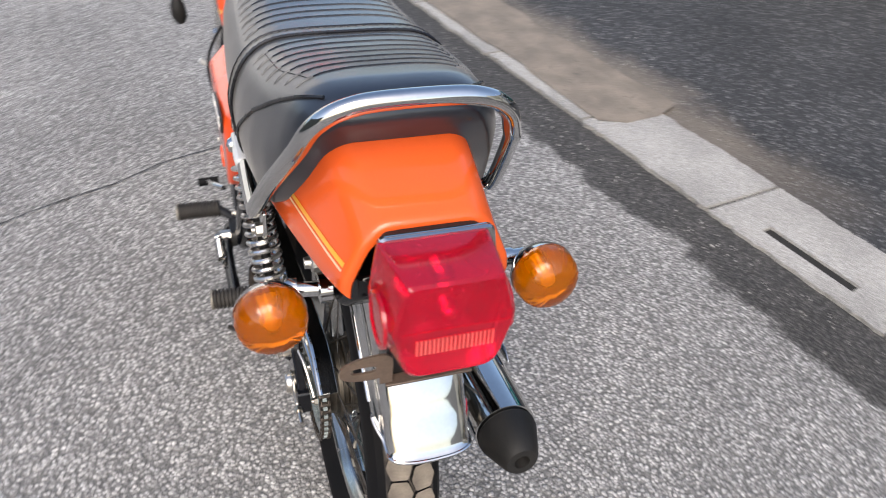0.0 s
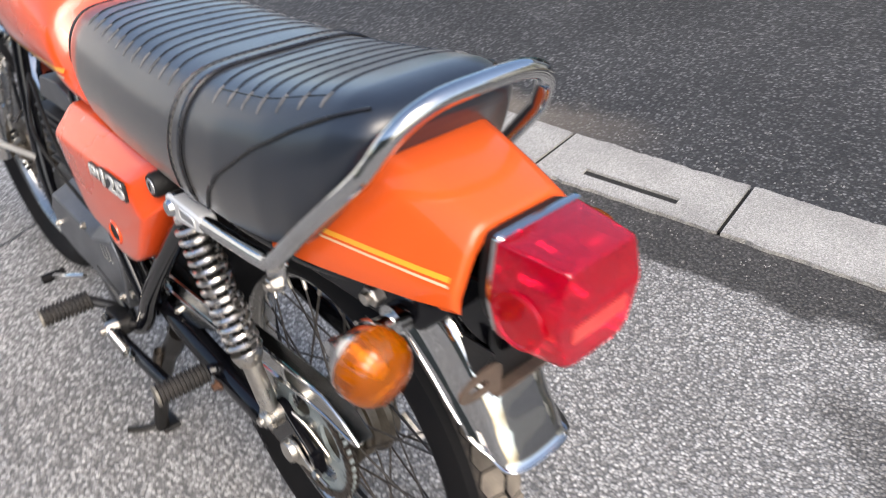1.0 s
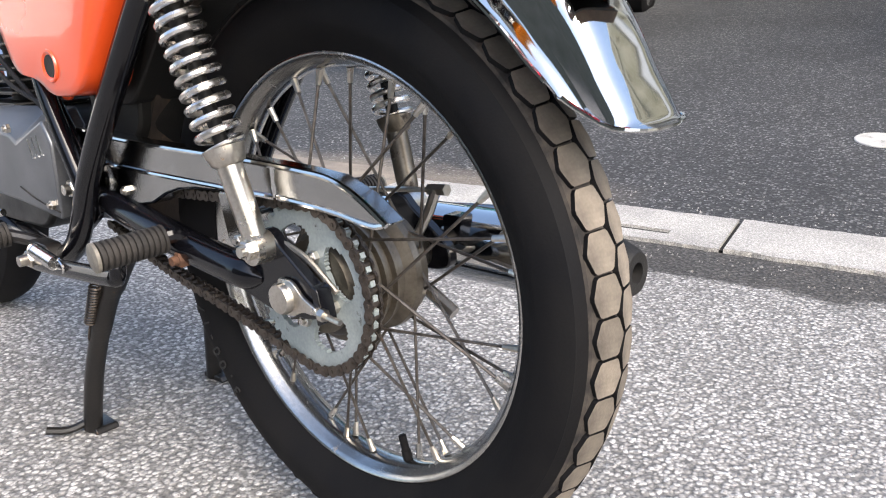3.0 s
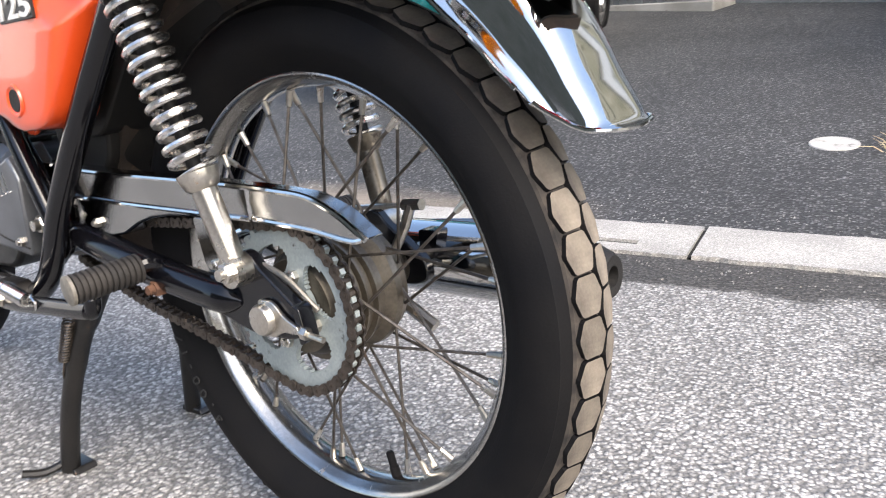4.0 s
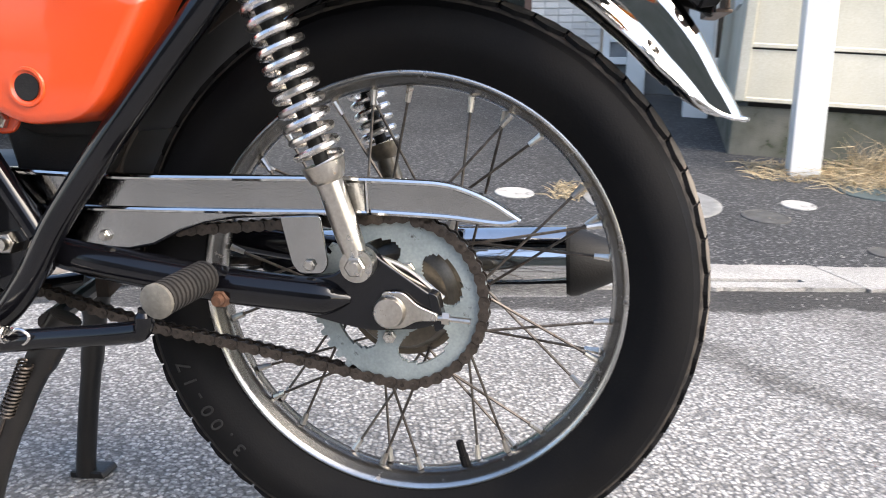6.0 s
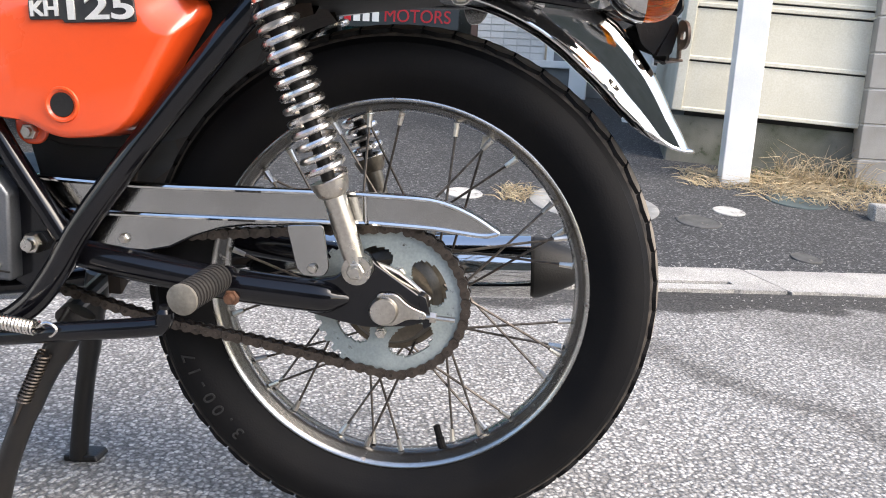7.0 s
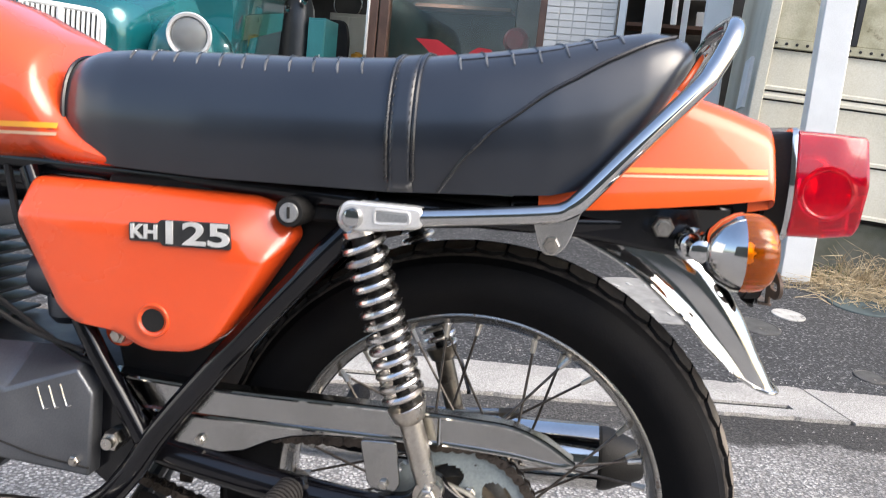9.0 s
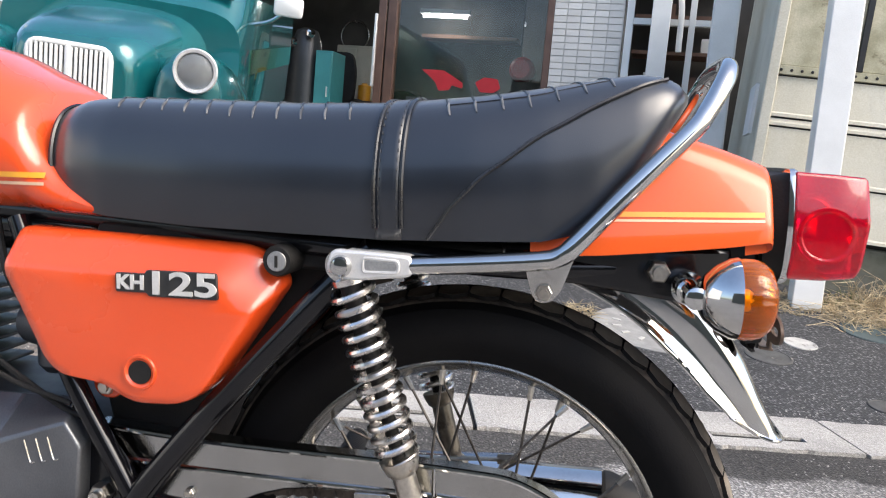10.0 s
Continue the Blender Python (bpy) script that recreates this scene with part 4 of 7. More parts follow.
# -- rear mudguard: a chromed channel --
_half = [(0.0500 * math.sin(k / 14 * math.pi / 2) ** 0.50, 0.3570 + 0.0285 * max(0.0, math.cos(k / 14 * math.pi / 2)) ** 0.50) for k in range(15)]
_half += [(0.0502, 0.3545), (0.0508, 0.3525), (0.0522, 0.3505), (0.0542, 0.3485), (0.0560, 0.3462), (0.0572, 0.3442), (0.0578, 0.3425)]
prof = [(-y, r) for y, r in _half[:0:-1]] + _half
MY = 0.004


def guard_end(y, r):
    """The lower end is cut at a slant, and rounds off where it meets the side edges."""
    f = 1 - min(1.0, max(0.0, (r - 0.3425) / 0.043))
    return 26.2 + 2.0 * f + 5.0 * f ** 4 + 0.8 * (y / 0.055) ** 2


GUARD_A = [26, 34, 41, 51, 61, 72, 107]
GUARD_IN = [0.353, 0.348, 0.3425, 0.344, 0.350, 0.354, 0.354]
GUARD_OUT = [0.383, 0.386, 0.396, 0.407, 0.404, 0.398, 0.396]


def on_guard(y, r, a):
    """The guard is not concentric with the wheel: its edges follow their own curves."""
    low = max(0.0, 1 - (a - guard_end(y, r)) / 1.3)
    r = lerp(table(GUARD_A, GUARD_IN, a), table(GUARD_A, GUARD_OUT, a), (r - 0.3425) / 0.043) + 0.0032 * low ** 2
    return (WX + r * math.cos(radians(a)), y * table([26, 50], [0.96, 1.0], a) + MY, WZ + r * math.sin(radians(a)))


_steps = [0.0, 0.004, 0.008, 0.013, 0.019, 0.026] + [0.04 + 0.02 * i for i in range(49)]
mg = part("rear_mudguard", loft_bm([[on_guard(y, r, lerp(guard_end(y, r), 107, i)) for y, r in prof] for i in _steps], False, False), M_CHROME, bike, "chromed rear mudguard", solid=0.0018)
for s in (-1, 1):
    part("rolled_edge", tube_bm([on_guard(s * 0.0574, 0.3425, a) for a in range(37, 108, 2)], 0.0024, 8), M_CHROME, mg)
part("rolled_edge", tube_bm([on_guard(y, r, guard_end(y, r)) for y, r in prof], 0.0022, 8), M_CHROME, mg)
both("mudguard_stay", lambda: tube_bm([(0.05, -0.085, 0.66), (0.12, -0.07, 0.655), (0.16, -0.058, 0.64)], 0.006, 8, 4), M_CHROME_WORN, bike)

# -- number bracket under the tail lamp --
def ring_plate(outer, inner, x0, x1):
    """A flat plate with one hole; both outlines hold the same number of points."""
    b = bmesh.new()
    rows = [[b.verts.new((x, y, z)) for y, z in o] for x, o in ((x0, outer), (x1, outer), (x1, inner), (x0, inner))]
    n = len(outer)
    for u, v in zip(rows, rows[1:] + rows[:1]):
        for i in range(n):
            b.faces.new((u[i], u[(i + 1) % n], v[(i + 1) % n], v[i]))
    return b


def ear(s):
    """A lug that widens towards the middle of the bike, with a long slot through it."""
    out, hole = [], []
    for k in range(28):
        th = 2 * math.pi * k / 28
        c, d = math.cos(th), math.sin(th)
        wide = 0.0150 + 0.0035 * c
        out.append((s * (-0.0660 + 0.0285 * math.copysign(abs(c) ** 0.75, c)), 0.6060 + wide * math.copysign(abs(d) ** 0.75, d) + 0.05 * 0.0285 * c))
        hole.append((s * (-0.0690 + 0.0135 * math.copysign(abs(c) ** 0.6, c)), 0.6050 + 0.0042 * math.copysign(abs(d) ** 0.6, d)))
    return ring_plate(out, hole, 0.3065, 0.3095)


# sides and plate take a near-black colour for their shade; the ear stays brown
br = part("number_bracket", plate_bm(round_poly([(0.258, 0.628), (0.304, 0.628), (0.307, 0.612), (0.300, 0.586), (0.280, 0.584), (0.297, 0.577), (0.291, 0.575), (0.267, 0.599)], 0.003, 2), -0.044, -0.0415), M_RUST_BLACK, bike, "steel number plate bracket, plates coloured dark for their shade, with a brown slotted ear", bevel=0.0008)
part("bracket_side", plate_bm(round_poly([(0.258, 0.628), (0.304, 0.628), (0.307, 0.612), (0.300, 0.586), (0.267, 0.599)], 0.003, 2), 0.0415, 0.044), M_RUST_BLACK, br, bevel=0.0008)
part("bracket_plate", box_bm(0.296, 0.2985, -0.0415, 0.0415, 0.580, 0.652), M_RUST_BLACK, br)
part("bracket_lip", plate_bm([(0.2985, 0.580), (0.3125, 0.5785), (0.3125, 0.5815), (0.2985, 0.5835)], -0.046, 0.050), M_BRACKET, br, bevel=0.0008)
part("bracket_neck", box_bm(0.3066, 0.3094, -0.052, -0.038, 0.582, 0.616), M_BRACKET, br, bevel=0.0008)
part("bracket_ear", ear(1), M_BRACKET, br, "brown slotted ear")

# -- tail cowl --
TX = [0.06, 0.13, 0.19, 0.25, 0.28, 0.2945]
T_WB = [0.125, 0.115, 0.106, 0.096, 0.090, 0.0865]
T_WT = [0.088, 0.082, 0.0735, 0.067, 0.0635, 0.0615]
T_ZC = [0.806, 0.806, 0.799, 0.780, 0.769, 0.7625]
T_ZB = [0.680, 0.683, 0.688, 0.694, 0.698, 0.700]


def cowl_ring(x, inset=0.0):
    wb, wt, zc, zb = (table(TX, v, x) - inset for v in (T_WB, T_WT, T_ZC, T_ZB))
    o = round_poly([(-wb, zb - 0.004), (-wb * 0.985, zb + 0.012), (-wt, zc), (wt, zc), (wb * 0.985, zb + 0.012), (wb, zb - 0.004)], [0.001, 0.006, 0.022, 0.022, 0.006, 0.001], 5)
    return [(x, y, z + 0.010 * (1 - min(1, abs(y) / max(wt, 1e-3)) ** 2) * (1 if z > zc - 0.03 else 0)) for y, z in o]


cowl = part("tail_cowl", loft_bm([cowl_ring(x) for x in (0.06, 0.10, 0.13, 0.16, 0.19, 0.22, 0.25, 0.265, 0.278, 0.287, 0.2915)] + [cowl_ring(0.2938, 0.0013), cowl_ring(0.2955, 0.004), cowl_ring(0.2952, 0.0075), cowl_ring(0.291, 0.0105), cowl_ring(0.27, 0.011)], False, False), M_FADED, bike, "glossy orange tail cowl")


def cowl_side(x, z, s):
    wb, wt, zc, zb = (table(TX, v, x) for v in (T_WB, T_WT, T_ZC, T_ZB))
    return lerp(wb * 0.985, wt, (z - zb - 0.012) / (zc - zb - 0.012)) * s


def strip_bm(xs, zlo, zhi, side, off):
    b = bmesh.new()
    prev = None
    for x in xs:
        p = [b.verts.new((x, (abs(side(x, z)) + off) * (1 if side(x, z) > 0 else -1), z)) for z in (zlo(x), zhi(x))]
        if prev:
            b.faces.new((prev[0], p[0], p[1], prev[1]))
        prev = p
    return b


for s in (-1, 1):
    xs = [0.10 + 0.0186 * i for i in range(11)]
    part("stripe", strip_bm(xs, lambda x: 0.7165 + 0.004 * (x - 0.1) / 0.2, lambda x: 0.7215 + 0.004 * (x - 0.1) / 0.2, lambda x, z: cowl_side(x, z, s), 0.0006), M_YELLOW, cowl, "yellow pinstripe")
    part("stripe", strip_bm(xs, lambda x: 0.7118 + 0.004 * (x - 0.1) / 0.2, lambda x: 0.7142 + 0.004 * (x - 0.1) / 0.2, lambda x, z: cowl_side(x, z, s), 0.0006), M_CREAM, cowl, "cream pinstripe")

# -- tail lamp --
def lens_ring(x, wt, zt, wm, zm, wb, zb, r=0.010):
    o = round_poly([(-wb, zb), (-wm, zm), (-wt, zt), (wt, zt), (wm, zm), (wb, zb)], [r * 3.4, r * 1.8, r * 0.8, r * 0.8, r * 1.8, r * 3.4], 5)
    return [(x + 0.006, y * 0.96, z) for y, z in o]


lamp_base = part("tail_lamp", loft_bm([lens_ring(0.288, 0.050, 0.761, 0.058, 0.71, 0.045, 0.655), lens_ring(0.307, 0.056, 0.7645, 0.0655, 0.71, 0.051, 0.6505)]), M_DULL, bike, "tail lamp with dark housing, chrome ring and red lens")
part("lamp_ring", loft_bm([lens_ring(0.3065, 0.0585, 0.7685, 0.068, 0.71, 0.0535, 0.6480), lens_ring(0.3115, 0.059, 0.769, 0.0685, 0.71, 0.054, 0.6475), lens_ring(0.3145, 0.0575, 0.7675, 0.067, 0.71, 0.0525, 0.649)]), M_CHROME, lamp_base, "chrome lamp ring")


def lens_bm():
    """A six-sided moulding: a flat top, and a front that is creased across at its widest height."""
    b = bmesh.new()
    rings = [lens_ring(0.313, 0.0565, 0.766, 0.066, 0.712, 0.052, 0.654, 0.006), lens_ring(0.350, 0.0515, 0.764, 0.0645, 0.714, 0.0495, 0.6535, 0.006),
             lens_ring(0.3795, 0.0468, 0.7615, 0.0612, 0.715, 0.045, 0.657, 0.005), lens_ring(0.3830, 0.0450, 0.7590, 0.0580, 0.715, 0.0428, 0.6605, 0.005)]
    for k in (2, 3):
        rings[k] = [(x + 0.0020 * max(0.0, 1 - abs(z - 0.713) / 0.055), y, z) for x, y, z in rings[k]]
    vr = add_loft(b, rings, True, False)
    b.faces.new(vr[0][::-1])
    n = len(vr[-1])
    for k in range(n // 2 - 1):
        b.faces.new((vr[-1][k], vr[-1][k + 1], vr[-1][n - 2 - k], vr[-1][n - 1 - k]))
    bmesh.ops.translate(b, vec=(0, -0.004, 0), verts=b.verts[:])
    return b


lens = part("lens", lens_bm(), M_RED, lamp_base, "red plastic tail lamp lens", angle=28)
for s in (-1, 1):
    part("side_reflector", moved(lathe_bm([(0, 0.0285), (0.0035, 0.028), (0.004, 0.025), (0.002, 0.023), (0.003, 0.0)], (0, 0, 0), "z", 32), pose(0.350, s * 0.0592 - 0.004, 0.703, -s * 90, 0, 0)), M_RED, lens, "round red side reflector")
for k in range(19):
    y = -0.040 + 0.004 * k
    part("lens_rib", box_bm(0.3880, 0.3922, y - 0.0009, y + 0.0009, 0.688, 0.704), M_GLINT, lens)
part("lens_crease", tube_bm([(0.3908, -0.055, 0.7135), (0.3912, 0.047, 0.7135)], 0.0011, 6), M_RED, lens)
for y, z, x in ((-0.004, 0.749, 0.3855), (0.036, 0.664, 0.3845)):
    part("lens_screw", lathe_bm([(x - 0.002, 0.0034), (x + 0.0008, 0.0034), (x + 0.0016, 0.0)], (0, y, z), "x", 12), M_CHROME_WORN, lens, "small steel lens screw")
part("lamp_reflector", loft_bm([lens_ring(0.315, 0.05, 0.762, 0.058, 0.71, 0.045, 0.655), lens_ring(0.322, 0.03, 0.74, 0.035, 0.71, 0.028, 0.68)]), M_CHROME_WORN, lamp_base)
part("bulb", lathe_bm([(0.318, 0.008), (0.335, 0.012), (0.348, 0.010), (0.354, 0.0)], (0, 0, 0.705), "x", 16), M_CHROME_WORN, lamp_base)

# -- direction indicators --
def indicator(s):
    c = (0, s * 0.152, 0.650)
    cup = part("indicator_body", lathe_bm([(0.2165, 0.0), (0.2165, 0.012), (0.222, 0.021), (0.232, 0.030), (0.244, 0.0365), (0.2505, 0.038), (0.2505, 0.036)], c, "x", 36), M_CHROME, bike, "chromed indicator body")
    lb = lathe_bm([(0.2485, 0.0358), (0.2560, 0.0368), (0.265, 0.0364), (0.2725, 0.0342), (0.279, 0.0285), (0.2838, 0.0175), (0.2858, 0.0075), (0.286, 0.0)], c, "x", 96)
    for v in lb.verts:
        d = Vector((v.co.y - c[1], v.co.z - c[2]))
        if d.length > 0.012:
            k = 1 + 0.012 * math.cos(24 * math.atan2(d.y, d.x))
            v.co.y, v.co.z = c[1] + d.x * k, c[2] + d.y * k
    part("indicator_lens", lb, M_AMBER, cup, "amber plastic indicator lens")
    part("reflector", lathe_bm([(0.247, 0.034), (0.238, 0.02), (0.236, 0.0)], c, "x", 24), M_CHROME_WORN, cup)
    part("bulb", lathe_bm([(0.238, 0.006), (0.252, 0.009), (0.26, 0.007), (0.264, 0.0)], c, "x", 14), M_BADGE_WHITE, cup)
    part("stem", tube_bm([(0.216, s * 0.082, 0.648), (0.216, s * 0.083, 0.648), (0.216, s * 0.096, 0.648), (0.216, s * 0.0965, 0.648), (0.2135, s * 0.119, 0.649), (0.2125, s * 0.1195, 0.65), (0.2125, s * 0.128, 0.65), (0.214, s * 0.131, 0.65), (0.214, s * 0.166, 0.65), (0.214, s * 0.168, 0.65)], [0.015, 0.0168, 0.0168, 0.0085, 0.0085, 0.012, 0.012, 0.0105, 0.0105, 0.007], 18), M_CHROME, cup, "chrome indicator stem")


indicator(-1)
indicator(1)

# -- grab rail --
rail_half = [(-0.055, -0.141, 0.6635), (0.0, -0.143, 0.668), (0.068, -0.145, 0.6745), (0.088, -0.145, 0.679), (0.104, -0.145, 0.692), (0.15, -0.134, 0.742), (0.205, -0.117, 0.799), (0.219, -0.110, 0.817), (0.233, -0.099, 0.842), (0.241, -0.083, 0.858),
             (0.2445, -0.063, 0.8665), (0.2455, -0.040, 0.870), (0.246, 0.0, 0.871)]
rail_pts = rail_half + [(x, -y, z) for x, y, z in rail_half[-2::-1]]
rail = part("grab_rail", tube_bm(rail_pts, 0.0098, 16, 6), M_CHROME, bike, "bent chrome grab rail behind the seat")
for s in (-1, 1):
    part("rail_bracket", plate_bm(round_poly([(-0.135, 0.678), (-0.075, 0.6755), (-0.052, 0.674), (-0.052, 0.653), (-0.075, 0.6505), (-0.118, 0.646), (-0.142, 0.655)], 0.008, 3), s * 0.1275, s * 0.1505), M_PALE, rail, "pale cast aluminium rail bracket", bevel=0.003)
    part("bracket_recess", plate_bm(round_poly([(-0.100, 0.668), (-0.068, 0.666), (-0.068, 0.659), (-0.100, 0.6585)], 0.003, 3), s * 0.1507, s * 0.1512), M_CAST, rail, "dull recess in the bracket")
    part("bracket_rim", tube_bm([(x, s * 0.1505, z) for x, z in round_poly([(-0.102, 0.6705), (-0.066, 0.6685), (-0.066, 0.6570), (-0.102, 0.6560)], 0.004, 3)], 0.0016, 6, closed=True), M_PALE, rail)
    part("rail_tab", plate_bm(round_poly([(0.055, 0.674), (0.105, 0.682), (0.092, 0.645), (0.082, 0.633), (0.068, 0.633), (0.062, 0.645)], 0.006, 3), s * 0.133, s * 0.138), M_CHROME_WORN, rail, "worn steel rail tab", bevel=0.001)
    part("tab_bolt", hexagon_bm((0.076, 0, 0.644), 0.0085, s * 0.138, s * 0.146), M_ZINC, rail)

# -- seat --
SX = [-0.47, -0.44, -0.40, -0.30, -0.20, -0.09, 0.0, 0.07, 0.12, 0.16, 0.185, 0.2, 0.208]
S_W = [0.106, 0.119, 0.128, 0.137, 0.143, 0.148, 0.148, 0.142, 0.132, 0.118, 0.104, 0.088, 0.070]
S_B = [0.712, 0.704, 0.698, 0.692, 0.690, 0.688, 0.690, 0.692, 0.703, 0.752, 0.795, 0.818, 0.830]
S_T = [0.817, 0.827, 0.829, 0.828, 0.826, 0.828, 0.836, 0.846, 0.855, 0.8605, 0.858, 0.851, 0.842]


# section: a flat top, shoulders that slope outwards, sides that tuck in
_sec = smooth_path([(0.0, 1.0, 0), (0.33, 0.998, 0), (0.60, 0.972, 0), (0.78, 0.885, 0), (0.91, 0.72, 0), (0.985, 0.50, 0), (1.0, 0.33, 0), (0.98, 0.14, 0), (0.945, 0.0, 0)], 8)
_sl = [0.0]
for p, q in zip(_sec, _sec[1:]):
    _sl.append(_sl[-1] + (q - p).length)


def section(a):
    v = abs(a) * _sl[-1]
    return float(np.interp(v, _sl, [p.x for p in _sec])), float(np.interp(v, _sl, [p.y for p in _sec]))


def seat_point(x, a, grow=0.0):
    """A point of the seat's skin; a runs from -1 (left lower edge) over 0 (crown) to 1."""
    w, b, t = (table(SX, v, x) for v in (S_W, S_B, S_T))
    h = t - b
    ky, kz = section(a)
    y, z = (w + grow) * ky, b + (h + grow) * kz
    lean = -0.004 * max(0.0, min(1.0, (-0.28 - x) / 0.16)) * (1 - max(0.0, 1 - (z - b) / h) ** 2.2)
    return Vector((x + lean, math.copysign(y, a), z))


SA = [-1 + 2 * i / 40 for i in range(41)]


def seat_skin(x0, x1, n, grow=0.0):
    rings = []
    for i in range(n + 1):
        x = lerp(x0, x1, i / n)
        rings.append([seat_point(x, a, grow) for a in SA])
    return rings


_rings = seat_skin(-0.47, 0.208, 74)
bm = bmesh.new()
vr = add_loft(bm, _rings, False, False)
for r in (vr[0], vr[-1]):
    bm.faces.new(r)
for a, b in zip(vr, vr[1:]):
    bm.faces.new((a[0], b[0], b[-1], a[-1]))
seat = part("seat", bm, M_VINYL, bike, "long black vinyl dual seat with ribbed top", angle=60)
part("piping", tube_bm([seat_point(-0.468, a, 0.0016) for a in SA[1:-1]], 0.0026, 6), M_PIPING, seat)
bm = loft_bm(seat_skin(-0.092, -0.066, 3, 0.0022), False, False)
strap = part("strap", bm, M_VINYL, seat, "black vinyl seat strap with stitched edges", solid=0.002)
for x in (-0.093, -0.0655):
    part("piping", tube_bm([seat_point(x, a, 0.0016) for a in SA[1:-1]], 0.0023, 6), M_PIPING, seat)
for x in (-0.088, -0.070):
    bm = bmesh.new()
    pts = smooth_path([seat_point(x, a, 0.0026) for a in SA[1:-1]], 4)
    for i in range(0, len(pts) - 2, 3):
        add_tube(bm, [pts[i], pts[i + 1]], 0.0006, 4)
    tagged(part("stitching", bm, M_STITCH, seat), kind="stuff")


def top_at(x, y):
    """Skin height over a place of the seat's top."""
    lo, hi = 0.0, 0.62
    for _ in range(30):
        mid = (lo + hi) / 2
        if seat_point(x, mid).y < abs(y):
            lo = mid
        else:
            hi = mid
    p = seat_point(x, lo)
    return Vector((p.x, y, p.z))


def rib_line(x, half, bow):
    return [top_at(x + bow * (1 - (y / half) ** 2), y) for y in [half * (-1 + 2 * i / 14) for i in range(15)]]


for k in range(11):
    x = -0.395 + 0.0265 * k
    half = table([-0.40, -0.25, -0.12], [0.084, 0.101, 0.107], x)
    part("rib_seam", tube_bm([p + Vector((0, 0, 0.0002)) for p in rib_line(x, half, -0.016)], 0.0013, 6), M_PIPING, seat)
for k in range(7):
    x = -0.028 + 0.0265 * k
    half = table([-0.03, 0.06, 0.14], [0.107, 0.102, 0.079], x)
    part("rib_seam", tube_bm([p + Vector((0, 0, 0.0002)) for p in rib_line(x, half, -0.016)], 0.0013, 6), M_PIPING, seat)
for s in (-1, 1):
    for k in range(18):
        x = -0.395 + 0.0265 * k if k < 11 else -0.028 + 0.0265 * (k - 11)
        half = table([-0.40, -0.25, -0.12, -0.03, 0.06, 0.14], [0.084, 0.101, 0.107, 0.107, 0.102, 0.079], x)
        part("rib_end", tube_bm([top_at(x + 0.004 * i * i / 9, s * (half - 0.004 + 0.0062 * i)) + Vector((0, 0, 0.0004)) for i in range(4)], [0.0010, 0.0015, 0.0015, 0.0008], 6), M_RIB, seat, "pale rib end")
    part("piping", tube_bm([top_at(x, s * table([-0.03, 0.06, 0.14], [0.107, 0.102, 0.079], x)) for x in [-0.03 + 0.02 * i for i in range(9)]], 0.0007, 5), M_PIPING, seat)


def seam(x):
    """Where the welt of the rear panel runs: the place on the section at its height."""
    want = table([-0.040, -0.0158, 0.0109, 0.0632, 0.114, 0.165, 0.19], [0.01, 0.24, 0.42, 0.65, 0.786, 0.855, 0.92], x)
    return float(np.interp(-want, [-p.y for p in _sec], np.array(_sl) / _sl[-1]))


for s in (-1, 1):
    part("piping", tube_bm(smooth_path([seat_point(x, s * seam(x), 0.001) for x in (-0.040, -0.028, -0.0158, -0.002, 0.0109, 0.035, 0.0632, 0.09, 0.114, 0.14, 0.165, 0.186)], 5), 0.0022, 6), M_PIPING, seat)

# -- tank --
KX = [-0.95, -0.90, -0.80, -0.70, -0.60, -0.52, -0.503, -0.495, -0.48, -0.455, -0.42, -0.395, -0.388]
K_W = [0.05, 0.085, 0.118, 0.130, 0.132, 0.130, 0.129, 0.129, 0.128, 0.126, 0.123, 0.114, 0.100]
K_B = [0.74, 0.705, 0.695, 0.692, 0.690, 0.690, 0.690, 0.690, 0.690, 0.690, 0.691, 0.694, 0.697]
K_T = [0.84, 0.885, 0.915, 0.915, 0.885, 0.846, 0.833, 0.808, 0.778, 0.750, 0.727, 0.713, 0.706]


def tank_ring(x):
    w, b, t = (table(KX, v, x) for v in (K_W, K_B, K_T))
    out = []
    for k in range(36):
        th = 2 * math.pi * k / 36
        c, s = math.cos(th), math.sin(th)
        e = 2 / 2.9
        y = w * math.copysign(abs(c) ** e, c)
        z = (t + b) / 2 + (t - b) / 2 * math.copysign(abs(s) ** e, s)
        low = (z - b) / (t - b)
        out.append((x, y * (1 - 0.12 * max(0, low - 0.5) * 2), z))
    return out


tank = part("fuel_tank", loft_bm([tank_ring(x) for x in list(np.linspace(-0.95, -0.52, 26)) + list(np.linspace(-0.51, -0.388, 22))]), M_ORANGE, bike, "glossy orange fuel tank with yellow and cream stripes", angle=50)


def tank_side(x, z, s):
    w, b, t = (table(KX, v, x) for v in (K_W, K_B, K_T))
    q = min(0.999, abs((z - (t + b) / 2) / ((t - b) / 2)))
    return s * w * (1 - q ** 2.9) ** (1 / 2.9)


for s in (-1, 1):
    xs = [-0.9 + 0.0217 * i for i in range(21)]
    part("stripe", strip_bm(xs, lambda x: 0.7365, lambda x: 0.7425, lambda x, z: tank_side(x, z, s), 0.0008), M_YELLOW, tank, "yellow pinstripe")
    part("stripe", strip_bm(xs, lambda x: 0.7285, lambda x: 0.7320, lambda x, z: tank_side(x, z, s), 0.0008), M_CREAM, tank, "cream pinstripe")

